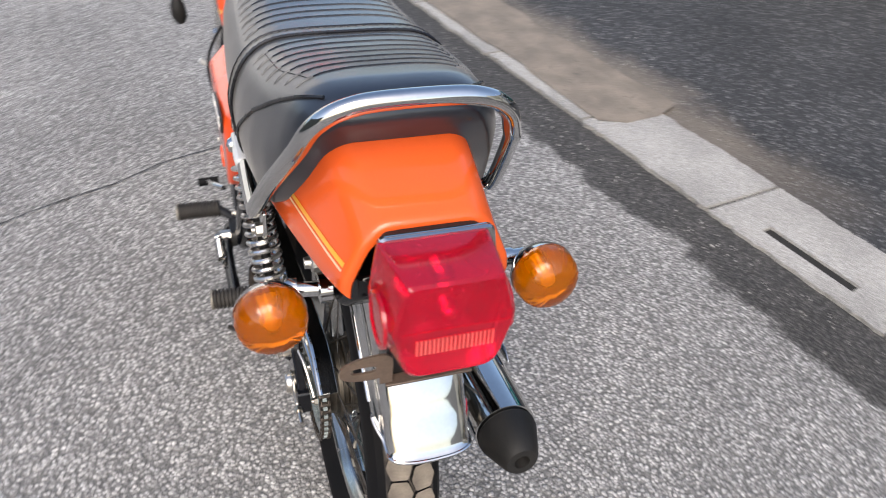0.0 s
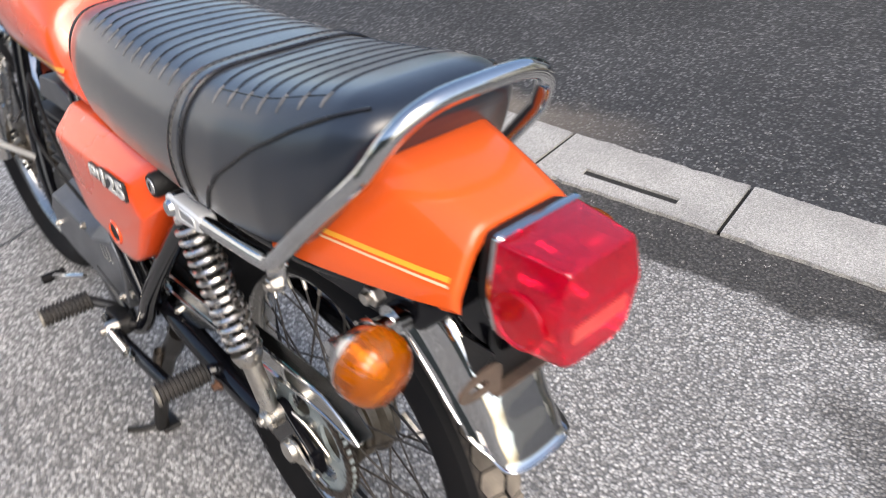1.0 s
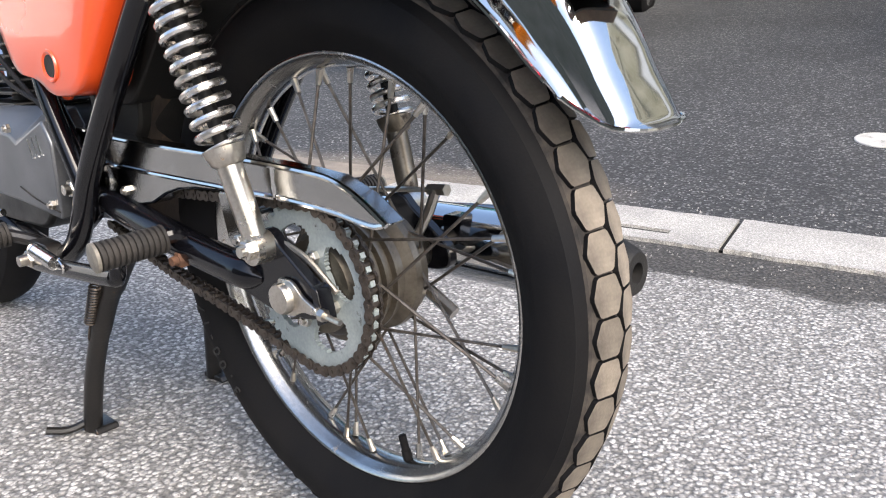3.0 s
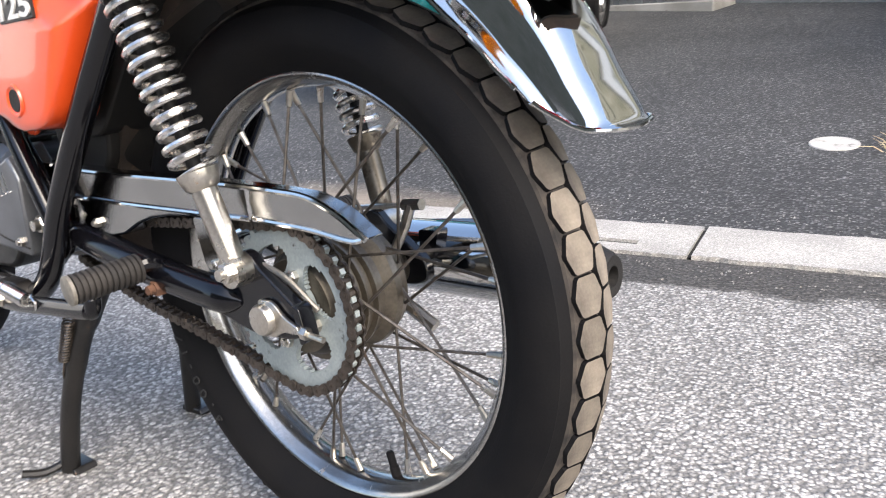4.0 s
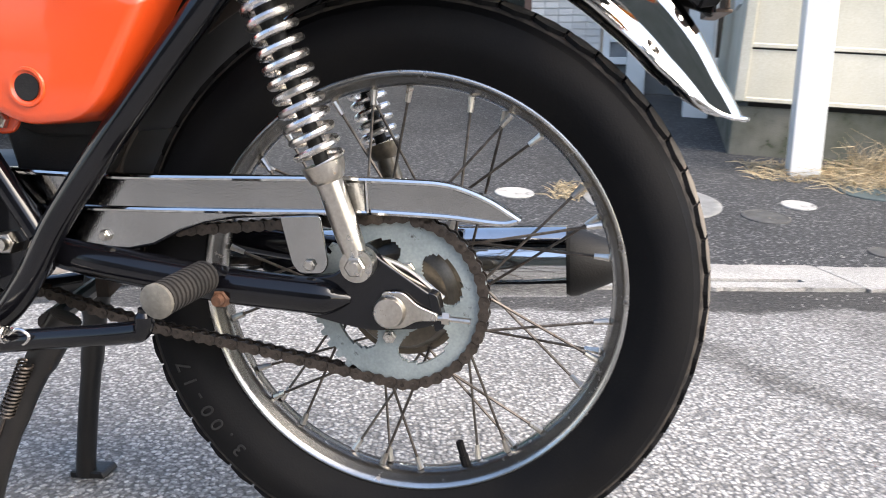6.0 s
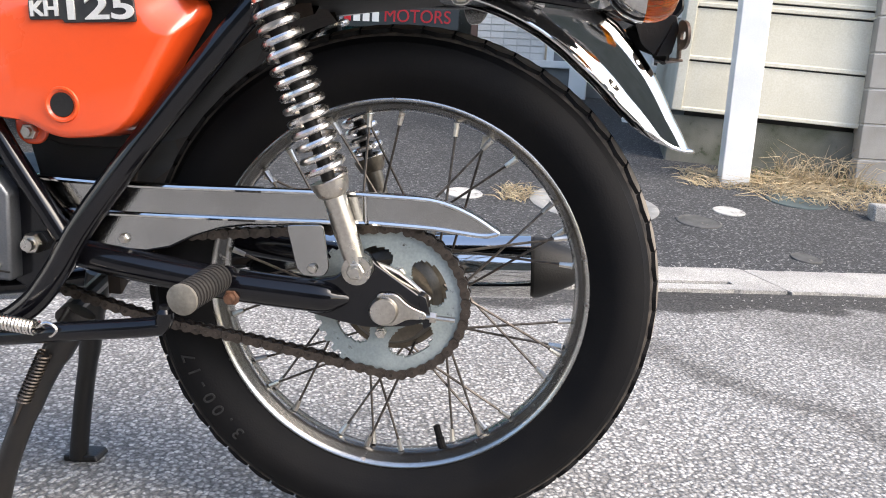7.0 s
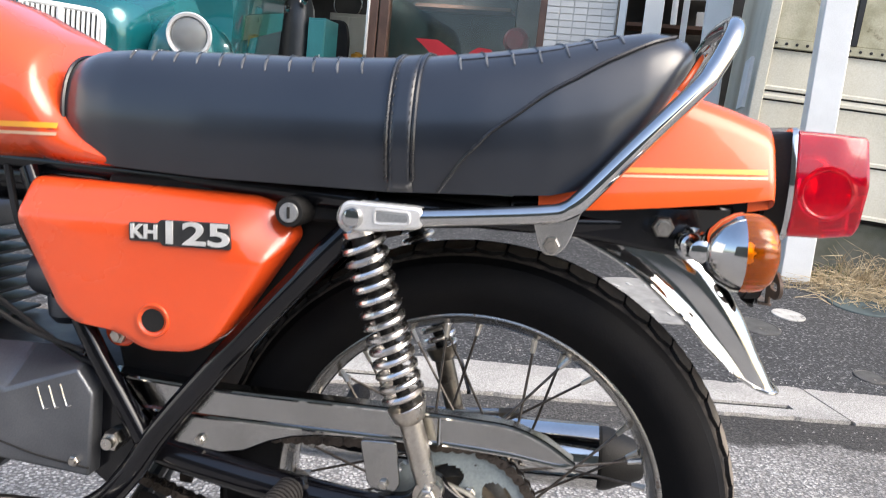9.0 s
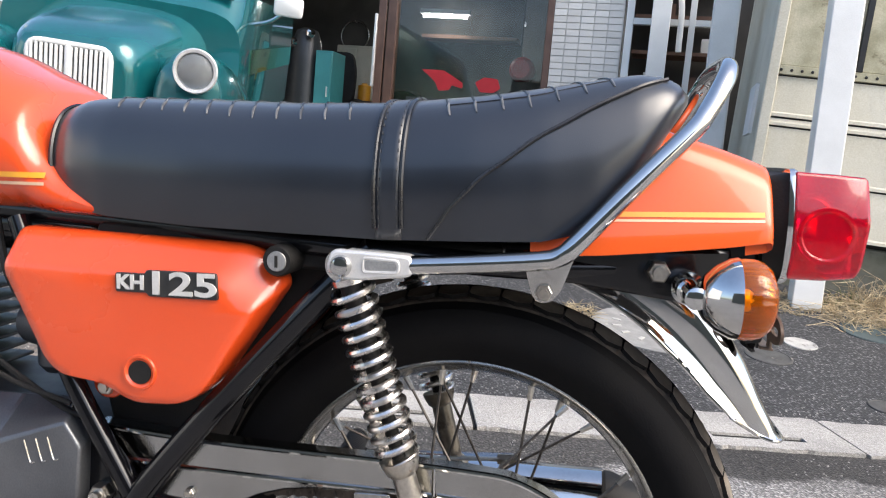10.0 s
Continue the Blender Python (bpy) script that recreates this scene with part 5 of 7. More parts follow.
# -- side covers --
cover_out = round_poly([(-0.507, 0.683), (-0.236, 0.674), (-0.214, 0.664), (-0.192, 0.634), (-0.282, 0.503), (-0.353, 0.500), (-0.386, 0.519), (-0.440, 0.526), (-0.460, 0.545)], [0.014, 0.02, 0.02, 0.012, 0.03, 0.02, 0.02, 0.02, 0.02], 5)


def cover_bm(s):
    b = bmesh.new()
    cx, cz = -0.335, 0.60
    rings = []
    # the outer face is framed by a sloping band along the top and the rear upper edge
    for k, y, drop in ((1.0, -0.096, 0.0), (1.0, -0.116, 0.0), (0.998, -0.122, 0.003), (0.993, -0.1305, 0.011), (0.987, -0.1395, 0.020), (0.981, -0.147, 0.0265), (0.973, -0.1515, 0.031), (0.957, -0.1538, 0.0335), (0.88, -0.1547, 0.031), (0.5, -0.1555, 0.015)):
        ring = []
        for x, z in cover_out:
            q = drop * min(1.0, max(0.0, (z - 0.59) / 0.06))
            ring.append(b.verts.new((cx + (x - cx) * k - q * min(1.0, max(0.0, (x + 0.30) / 0.09)), s * -y, cz + (z - cz) * k - q)))
        rings.append(ring)
    n = len(cover_out)
    for p, q in zip(rings, rings[1:]):
        for i in range(n):
            b.faces.new((p[i], p[(i + 1) % n], q[(i + 1) % n], q[i]))
    b.faces.new(rings[-1])
    b.faces.new(rings[0])
    return b


for s in (-1, 1):
    cv = part("side_cover", cover_bm(s), M_ORANGE, bike, "glossy orange side cover with a model badge", angle=50)
    part("cover_ring", lathe_bm([(s * 0.1540, 0.0195), (s * 0.1575, 0.0182), (s * 0.1575, 0.0160), (s * 0.1545, 0.0125)], (-0.341, 0, 0.538), "y", 32), M_ORANGE, cv)
    part("grommet", lathe_bm([(s * 0.1535, 0.0135), (s * 0.1562, 0.0125), (s * 0.1556, 0.0)], (-0.341, 0, 0.538), "y", 28), M_DULL, cv, "black rubber grommet")
    part("mount_lug", plate_bm(round_poly([(-0.42, 0.535), (-0.385, 0.53), (-0.383, 0.505), (-0.392, 0.494), (-0.41, 0.494), (-0.42, 0.505)], 0.009, 4), s * 0.112, s * 0.119), M_ORANGE, cv, bevel=0.002)
    part("mount_bolt", hexagon_bm((-0.402, 0, 0.508), 0.0095, s * 0.119, s * 0.126), M_ZINC, cv)
    badge = part("badge", plate_bm(round_poly([(-0.365, 0.6435), (-0.332, 0.6435), (-0.330, 0.6475), (-0.2535, 0.6475), (-0.252, 0.620), (-0.328, 0.620), (-0.330, 0.6235), (-0.365, 0.6235)], 0.002, 2), s * 0.1535, s * 0.158), M_BADGE, cv, "black and silver badge plate", bevel=0.0007)
    for body, size, x, z in (("KH", 0.0205, -0.3475, 0.6335), ("125", 0.0335, -0.2915, 0.6335)):
        tb = text_bm(body, size, 0.0009, 0.0007)
        wd = max(v.co.x for v in tb.verts) - min(v.co.x for v in tb.verts)
        want = 0.0300 if body == "KH" else 0.0700
        tb.transform(Matrix.Diagonal((want / wd, 1, 1, 1)))
        tb.transform(Matrix.Translation((x, s * 0.1588, z)) @ Matrix.Rotation(radians(90), 4, "X") @ (Matrix.Rotation(radians(180), 4, "Y") if s > 0 else Matrix.Identity(4)))
        part("badge_letters", tb, M_BADGE_WHITE, badge, "raised silver badge letters", smooth=False)
key = part("seat_lock", tube_bm([(-0.195, -0.10, 0.661), (-0.195, -0.138, 0.661), (-0.195, -0.142, 0.661)], [0.0165, 0.0165, 0.0145], 24), M_DULL, bike, "black seat lock with steel key face")
part("lock_face", lathe_bm([(-0.1422, 0.0105), (-0.1436, 0.0098), (-0.1436, 0.0)], (-0.195, 0, 0.661), "y", 24), M_CAST, key)
part("key_slot", box_bm(-0.1965, -0.1935, -0.1446, -0.1434, 0.655, 0.667), M_HOLE, key)

# -- engine --
eng = part("crankcase", plate_bm(round_poly([(-0.86, 0.34), (-0.80, 0.29), (-0.62, 0.29), (-0.56, 0.345), (-0.44, 0.35), (-0.43, 0.43), (-0.52, 0.465), (-0.80, 0.47), (-0.86, 0.43)], 0.025, 4), -0.088, 0.11), M_CASTDARK, bike, "cast aluminium crankcase, engine bay shade put into its dark colour", bevel=0.008)
_front = [(-0.724, 0.425), (-0.697, 0.460), (-0.56, 0.446), (-0.538, 0.436), (-0.444, 0.469), (-0.425, 0.440), (-0.434, 0.341), (-0.549, 0.352), (-0.642, 0.356), (-0.714, 0.372)]
_back = [(-0.73, 0.43), (-0.705, 0.478), (-0.56, 0.481), (-0.53, 0.481), (-0.452, 0.482), (-0.428, 0.450), (-0.434, 0.341), (-0.549, 0.352), (-0.642, 0.356), (-0.716, 0.372)]
cov = part("sprocket_cover", loft_bm([[(x, -0.138, z) for x, z in _front], [(x, -0.084, z) for x, z in _back]]), M_COVER, eng, "grey alloy engine side cover with a sloping top ledge", bevel=0.0035, segments=2, angle=20)
for k in range(3):
    x = -0.494 + 0.0145 * k
    part("cover_groove", tube_bm([(x, -0.1382, 0.444 + 0.003 * k), (x + 0.006, -0.1382, 0.421 + 0.003 * k), (x + 0.0085, -0.1382, 0.4185 + 0.003 * k), (x + 0.013, -0.1382, 0.4195 + 0.003 * k)], 0.0011, 6, 3), M_CHROME_WORN, cov)
part("cover_seam", tube_bm([(-0.549, -0.1383, 0.375), (-0.50, -0.1383, 0.362), (-0.434, -0.1383, 0.352)], 0.0012, 6, 3), M_HOLE, cov)
for x, z in ((-0.552, 0.455), (-0.70, 0.40), (-0.45, 0.36)):
    part("cover_bolt", hexagon_bm((x, 0, z), 0.0065, -0.137, -0.143), M_ZINC, cov)
cyl = part("cylinder", lathe_bm([(0.46, 0.055), (0.62, 0.055)], (-0.735, 0, 0), "z", 24), M_DULL, bike, "finned engine cylinder")
for k in range(7):
    part("fin", plate_bm(round_poly([(-0.82, 0), (-0.65, 0), (-0.65, 0.005), (-0.82, 0.005)], 0.0015, 1), -0.088, 0.088), M_CASTDARK, cyl, bevel=0.001).matrix_basis = pose(0, 0, 0.475 + 0.0175 * k)
part("cylinder_head", plate_bm(round_poly([(-0.815, 0.598), (-0.655, 0.598), (-0.66, 0.635), (-0.70, 0.648), (-0.79, 0.642)], 0.01, 3), -0.075, 0.075), M_COVER, cyl, "grey alloy cylinder head", bevel=0.006)
part("spark_plug_cap", tube_bm([(-0.735, 0, 0.64), (-0.735, -0.01, 0.672)], [0.012, 0.010], 12), M_DULL, cyl)
# black mass added so that no bright asphalt shows through here
part("battery_box", plate_bm(round_poly([(-0.44, 0.52), (-0.30, 0.52), (-0.31, 0.46), (-0.345, 0.425), (-0.42, 0.425)], 0.01, 2), -0.075, 0.09), M_DULL, bike, "dull black battery box added to fill the dark gap behind the engine", bevel=0.004)
carb = part("carburettor", tube_bm([(-0.57, -0.01, 0.55), (-0.53, -0.02, 0.55), (-0.53, -0.02, 0.55), (-0.48, -0.03, 0.555)], [0.03, 0.034, 0.026, 0.032], 20), M_COVER, bike, "grey alloy carburettor with rubber boot")
part("float_bowl", tube_bm([(-0.53, -0.02, 0.545), (-0.53, -0.02, 0.50), (-0.53, -0.02, 0.49)], [0.027, 0.026, 0.018], 18), M_COVER, carb)
part("fuel_hose", tube_bm([(-0.56, -0.085, 0.69), (-0.53, -0.105, 0.62), (-0.50, -0.09, 0.56), (-0.53, -0.05, 0.53)], 0.0045, 8, 6), M_DULL, bike, "black rubber hose")
part("control_cable", tube_bm([(-0.75, -0.10, 0.66), (-0.60, -0.13, 0.58), (-0.47, -0.125, 0.49), (-0.43, -0.12, 0.47)], 0.0035, 8, 6), M_DULL, bike, "black control cable")
part("control_cable", tube_bm([(-0.80, -0.09, 0.64), (-0.63, -0.15, 0.60), (-0.52, -0.14, 0.52), (-0.44, -0.13, 0.488)], 0.003, 8, 6), M_DULL, bike)

# -- foot controls --
def peg(p0, p1, r, name, label):
    a, c = Vector(p0), Vector(p1)
    n = 12
    pts, rad = [], []
    for i in range(n):
        for f, k in ((0.0, 1.0), (0.52, 1.0), (0.62, 0.8), (0.92, 0.8)):
            pts.append(a.lerp(c, (i + f) / n))
            rad.append(r * k)
    pts.append(c)
    rad.append(r * 0.97)
    pg = part(name, tube_bm(pts, rad, 18), M_RUBBER, bike, label)
    d = (c - a).normalized()
    part("peg_cap", tube_bm([c - d * 0.001, c + d * 0.0025, c + d * 0.0034, c + d * 0.0036], [r * 1.02, r * 1.02, r * 0.93, r * 0.05], 20), M_CAP, pg, "dull metal peg end")
    return pg


rp = peg((-0.196, -0.128, 0.3475), (-0.205, -0.203, 0.343), 0.0165, "passenger_footpeg", "ribbed grey-brown rubber passenger footpeg")
part("peg_mount", tube_bm([(-0.185, -0.10, 0.342), (-0.19, -0.118, 0.35), (-0.196, -0.13, 0.3475)], 0.009, 10, 3), M_BLACK, rp)
part("peg_nut", hexagon_bm((-0.186, 0, 0.322), 0.0095, -0.108, -0.122), M_RUST, rp, "rusty brown nut under the footpeg")
rp2 = peg((-0.196, 0.128, 0.3475), (-0.207, 0.212, 0.343), 0.0165, "passenger_footpeg", "ribbed grey-brown rubber passenger footpeg")
fp = peg((-0.558, -0.165, 0.312), (-0.568, -0.245, 0.308), 0.0175, "rider_footpeg", "ribbed black rubber rider footpeg")
part("peg_mount", tube_bm([(-0.50, -0.125, 0.286), (-0.53, -0.14, 0.30), (-0.558, -0.168, 0.312)], 0.009, 10, 4), M_RUST_BLACK, fp)
fp2 = peg((-0.558, 0.165, 0.312), (-0.568, 0.245, 0.308), 0.0175, "rider_footpeg", "ribbed black rubber rider footpeg")
gl = part("gear_lever", tube_bm([(-0.60, -0.15, 0.335), (-0.64, -0.17, 0.325), (-0.70, -0.178, 0.30)], 0.0055, 10, 4), M_CHROME_WORN, bike, "steel gear lever with black rubber tip")
part("lever_rubber", tube_bm([(-0.705, -0.155, 0.298), (-0.709, -0.198, 0.295)], 0.009, 14), M_TYRE, gl)

# -- stands --
def leg(s):
    if s < 0:
        pts = [(-0.385, -0.086, 0.292), (-0.415, -0.096, 0.245), (-0.444, -0.104, 0.195), (-0.482, -0.113, 0.11), (-0.504, -0.118, 0.04), (-0.512, -0.12, 0.006)]
    else:
        pts = [(-0.452, 0.08, 0.30), (-0.466, 0.084, 0.25), (-0.480, 0.088, 0.195), (-0.502, 0.093, 0.11), (-0.518, 0.097, 0.04), (-0.525, 0.098, 0.004)]
    return tube_bm(pts, [0.018] * 6 + [0.0155] * 6 + [0.0135] * 14, 12, 5)


stand = part("centre_stand", leg(-1), M_RUST_BLACK, bike, "rusty black centre stand, lowered")
part("stand_leg", leg(1), M_RUST_BLACK, stand)
part("cross_tube", tube_bm([(-0.402, -0.095, 0.288), (-0.44, 0.085, 0.296)], 0.011, 10), M_RUST_BLACK, stand)
for s in (-1, 1):
    part("stand_foot", plate_bm(round_poly([(-0.545, 0.010), (-0.495, 0.010), (-0.49, 0.0), (-0.545, -0.001)], 0.003, 2), s * 0.09, s * 0.125), M_RUST_BLACK, stand, bevel=0.002)
part("stand_tang", tube_bm([(-0.512, -0.12, 0.02), (-0.525, -0.15, 0.012), (-0.535, -0.178, 0.02)], 0.006, 8, 3), M_RUST_BLACK, stand)
part("stand_spring", tube_bm(spring_points((-0.417, -0.118, 0.250), (-0.449, -0.121, 0.190), 0.0075, 14, 10), 0.0016, 5), M_CHAIN, stand, "rusty return spring")
part("spring_hook", tube_bm([(-0.449, -0.121, 0.190), (-0.462, -0.122, 0.165), (-0.470, -0.118, 0.150)], 0.0016, 5), M_CHAIN, stand)
side = part("side_stand", tube_bm([(-0.54, -0.150, 0.275), (-0.45, -0.162, 0.284), (-0.35, -0.164, 0.293), (-0.262, -0.164, 0.300), (-0.246, -0.164, 0.306), (-0.243, -0.164, 0.325)], [0.011] * 18 + [0.0095] * 6 + [0.006] * 2, 12, 5), M_BLACK, bike, "folded black side stand")
part("stand_pivot", hexagon_bm((-0.485, 0, 0.288), 0.013, -0.150, -0.172), M_ZINC, side)
part("stand_lug", plate_bm(round_poly([(-0.53, 0.305), (-0.47, 0.305), (-0.46, 0.275), (-0.53, 0.27)], 0.008, 3), -0.13, -0.152), M_RUST_BLACK, side, bevel=0.003)
part("stand_spring", tube_bm(spring_points((-0.445, -0.176, 0.309), (-0.385, -0.176, 0.300), 0.0078, 15, 10), 0.0016, 5), M_CHROME_WORN, side, "steel stand spring")
part("spring_hook", tube_bm([(-0.385, -0.176, 0.300), (-0.372, -0.176, 0.306), (-0.362, -0.176, 0.299), (-0.37, -0.174, 0.290), (-0.38, -0.17, 0.292)], 0.0017, 6, 4), M_CHROME_WORN, side)

# -- exhaust --
ex = part("silencer", lathe_bm([(-0.40, 0.024), (-0.30, 0.040), (-0.20, 0.046), (0.0, 0.047), (0.155, 0.0475), (0.156, 0.044)], (0, 0.182, 0.293), "x", 40), M_CHROME, bike, "chrome exhaust silencer with black end cone")
part("end_cone", lathe_bm([(0.155, 0.042), (0.160, 0.0455), (0.170, 0.0445), (0.203, 0.032), (0.216, 0.0265), (0.220, 0.023), (0.220, 0.012), (0.205, 0.010), (0.205, 0.0)], (0, 0.182, 0.292), "x", 36), M_DULL, ex, "black exhaust end cone")
part("exhaust_pipe", tube_bm([(-0.39, 0.182, 0.293), (-0.5, 0.17, 0.27), (-0.68, 0.13, 0.26), (-0.80, 0.06, 0.33), (-0.80, 0.02, 0.46), (-0.73, 0.0, 0.53)], 0.019, 16, 6), M_CHROME_WORN, ex, "worn chrome exhaust pipe")
part("heat_shield", plate_bm(round_poly([(-0.28, 0.315), (0.03, 0.335), (0.05, 0.318), (-0.28, 0.292)], 0.008, 3), 0.228, 0.231), M_CHROME, ex, bevel=0.001)
part("silencer_stay", plate_bm(round_poly([(0.0, 0.345), (0.03, 0.345), (0.02, 0.31), (0.0, 0.305)], 0.005, 2), 0.12, 0.14), M_BLACK, ex)
# brake side
part("brake_lever", tube_bm([(WX, 0.07, WZ), (0.02, 0.075, 0.36), (0.03, 0.078, 0.385)], 0.006, 8), M_ZINC, bike, "tarnished rear brake lever")
part("brake_rod", tube_bm([(0.03, 0.08, 0.385), (-0.2, 0.10, 0.36), (-0.45, 0.115, 0.33)], 0.0032, 8), M_ZINC, bike, "thin brake rod with wing nut")
part("wing_nut", tube_bm([(0.018, 0.08, 0.384), (0.045, 0.079, 0.386)], 0.007, 6), M_ZINC, bike)
part("brake_plate_arm", tube_bm([(0.01, 0.072, 0.27), (0.05, 0.075, 0.245)], 0.008, 8), M_ZINC, bike)

# -- front fork and headstock, half hidden by the tank --
both("fork_leg", lambda: tube_bm([(-1.215, -0.085, 0.349), (-1.17, -0.085, 0.48), (-1.165, -0.085, 0.48), (-1.05, -0.085, 0.83), (-0.99, -0.085, 0.99)], [0.021, 0.022, 0.017, 0.0165, 0.0165], 18), M_CHROME_WORN, bike, "chrome front fork leg")
part("headstock", tube_bm([(-0.985, 0, 0.80), (-0.95, 0, 0.93)], 0.028, 18), M_BLACK, bike, "black headstock")
part("fork_yoke", box_bm(-1.03, -0.96, -0.11, 0.11, 0.92, 0.945), M_BLACK, bike, bevel=0.006)
both("down_tube", lambda: tube_bm([(-0.965, -0.02, 0.82), (-0.935, -0.065, 0.58), (-0.89, -0.09, 0.40), (-0.85, -0.085, 0.30), (-0.80, -0.07, 0.27)], 0.014, 12, 5), M_BLACK, bike, "glossy black frame down tube")
part("brake_rod", tube_bm([(-0.90, -0.157, 0.505), (-0.905, -0.083, 0.437)], 0.0055, 8), M_PALE, bike, "thin steel rod")
cab = part("control_cable", tube_bm([(-0.90, -0.15, 0.80), (-0.90, -0.178, 0.72), (-0.90, -0.19, 0.64), (-0.90, -0.188, 0.60)], 0.004, 8, 5), M_DULL, bike, "black control cable with rubber boot")
part("rubber_boot", tube_bm([(-0.90, -0.19, 0.645), (-0.90, -0.19, 0.63), (-0.90, -0.188, 0.605), (-0.90, -0.186, 0.59)], [0.008, 0.016, 0.017, 0.008], 12), M_DULL, cab)
part("front_mudguard", lathe_bm([(-0.05, 0.33), (-0.03, 0.345), (0.0, 0.35), (0.03, 0.345), (0.05, 0.33)], (-1.215, 0, 0.349), "y", 40, start=20, sweep=110), M_CHROME, bike, "chromed front mudguard", solid=0.0015)

# ---- far side of the road ----
M_TEAL = surface("teal_car_paint", (0.006, 0.135, 0.145), (0.005, 0.105, 0.118), 0.2, 0.3, 3, 200, coat=0.9, rough_var=0.05, fine_mix=0.08)
M_TEAL_FLAT = surface("flat_teal_paint", (0.05, 0.26, 0.27), (0.04, 0.21, 0.22), 0.45, 0, 4, 200)
M_GREEN = surface("dark_green_paint", (0.015, 0.10, 0.06), (0.012, 0.08, 0.05), 0.25, 0.2, 3, 200, coat=0.9, fine_mix=0.08)
M_WHITE = surface("white_paint", (0.78, 0.78, 0.76), (0.68, 0.68, 0.66), 0.5, 0, 4, 200, 0.1, spots=(0.4, 0.38, 0.34), spot_amount=0.12, spot_scale=12)
M_BRICK = surface("white_glazed_brick", (0.62, 0.61, 0.59), (0.52, 0.51, 0.49), 0.45, 0, 5, 200, 0.15, piece=0.1)
M_MORTAR = surface("grey_mortar", (0.56, 0.55, 0.53), (0.5, 0.49, 0.47), 0.9, 0, 8, 200, 0.3)
M_BOARD = surface("cream_boards", (0.64, 0.61, 0.51), (0.56, 0.53, 0.43), 0.6, 0, 3, 120, 0.2, spots=(0.28, 0.24, 0.17), spot_amount=0.22, spot_scale=6)
M_PANEL = surface("stained_panel", (0.50, 0.47, 0.35), (0.27, 0.26, 0.17), 0.7, 0, 5, 120, 0.2, spots=(0.11, 0.095, 0.05), spot_amount=0.52, spot_scale=4)
M_WOOD = surface("brown_door_wood", (0.12, 0.066, 0.047), (0.075, 0.040, 0.029), 0.45, 0, 6, 150, 0.15)
M_SHELF = surface("reddish_wood", (0.17, 0.09, 0.06), (0.11, 0.06, 0.04), 0.6, 0, 6, 150, 0.15)
# dark colour that stands for the shade inside rooms and openings
M_DARK = surface("interior_shade_colour", (0.075, 0.070, 0.064), (0.045, 0.042, 0.038), 0.8, 0, 3, 100)
M_PLINTH = surface("grey_plinth", (0.21, 0.215, 0.215), (0.15, 0.155, 0.155), 0.85, 0, 4, 150, 0.4)
M_SIGN_RED = surface("sign_red", (0.44, 0.014, 0.022), (0.38, 0.012, 0.018), 0.45, 0, 10, 200)
M_SIGN_GREY = surface("sign_dark", (0.03, 0.034, 0.036), (0.024, 0.027, 0.03), 0.35, 0, 10, 200)
M_STRAW = surface("dry_straw", (0.52, 0.43, 0.28), (0.38, 0.29, 0.17), 0.85, 0, 20, 200)
M_WEED = surface("green_weed", (0.08, 0.12, 0.03), (0.12, 0.13, 0.04), 0.8, 0, 20, 200)
M_PANE = glass("window_glass", (0.75, 0.8, 0.8))
M_LAMPGLASS = surface("ribbed_lamp_glass", (0.62, 0.64, 0.64), (0.5, 0.52, 0.52), 0.12, 0, 30, 200, 0.2, transmission=0.75)
M_TUBE = bpy.data.materials.new("lit_tube")
M_TUBE.use_nodes = True
_e = M_TUBE.node_tree.nodes["Principled BSDF"]
_e.inputs["Emission Color"].default_value, _e.inputs["Emission Strength"].default_value = (1, 0.97, 0.92, 1), 30

SHOP = Matrix.Translation((-0.017, 6.45, 0.617)) @ Matrix.Scale(1.085, 4)


def thing(name, label, category, m=None, group="", kind=""):
    ob = new(name)
    ob.empty_display_size = 0.2
    if m is not None:
        ob.matrix_world = m
    return tagged(ob, label, category, group, kind)


# -- workshop: plinth, sill, brick pier, glazed doors, a lit room behind --
shop = thing("workshop_building", "white brick workshop with brown glazed doors on a grey plinth", "building", SHOP)
part("plinth", box_bm(-6.0, 1.6, 0.0, 0.3, -0.2, 0.24), M_PLINTH, shop, "dark grey ribbed plinth")
for k in range(60):
    part("plinth_rib", box_bm(-3.9 + 0.075 * k, -3.9 + 0.075 * k + 0.012, -0.012, 0.002, -0.1, 0.235), M_PLINTH, shop)
part("sill", box_bm(-6.0, 1.6, -0.05, 0.3, 0.24, 0.30), M_WHITE, shop, "white painted concrete sill", bevel=0.006)
part("step_block", box_bm(-3.3, -2.2, -0.45, -0.05, -0.25, 0.14), M_CONCRETE, shop, "pale concrete step", bevel=0.01)
pier = part("brick_pier", box_bm(-0.80, -0.22, 0.03, 0.28, 0.30, 2.9), M_MORTAR, shop, "white glazed brick pier")
part("wall", box_bm(-6.0, -3.55, 0.02, 0.28, 0.30, 2.9), M_WHITE, shop)
part("lintel", box_bm(-3.55, 1.6, 0.0, 0.28, 2.55, 2.9), M_WHITE, shop)
part("roof_slab", box_bm(-6.2, 1.8, -0.35, 5.2, 2.9, 3.05), M_CONCRETE, shop)
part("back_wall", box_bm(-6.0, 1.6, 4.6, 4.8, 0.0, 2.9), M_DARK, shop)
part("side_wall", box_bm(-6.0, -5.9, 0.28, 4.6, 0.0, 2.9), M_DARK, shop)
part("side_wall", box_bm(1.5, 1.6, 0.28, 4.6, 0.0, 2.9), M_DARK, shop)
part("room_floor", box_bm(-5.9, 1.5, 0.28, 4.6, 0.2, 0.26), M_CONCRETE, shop)
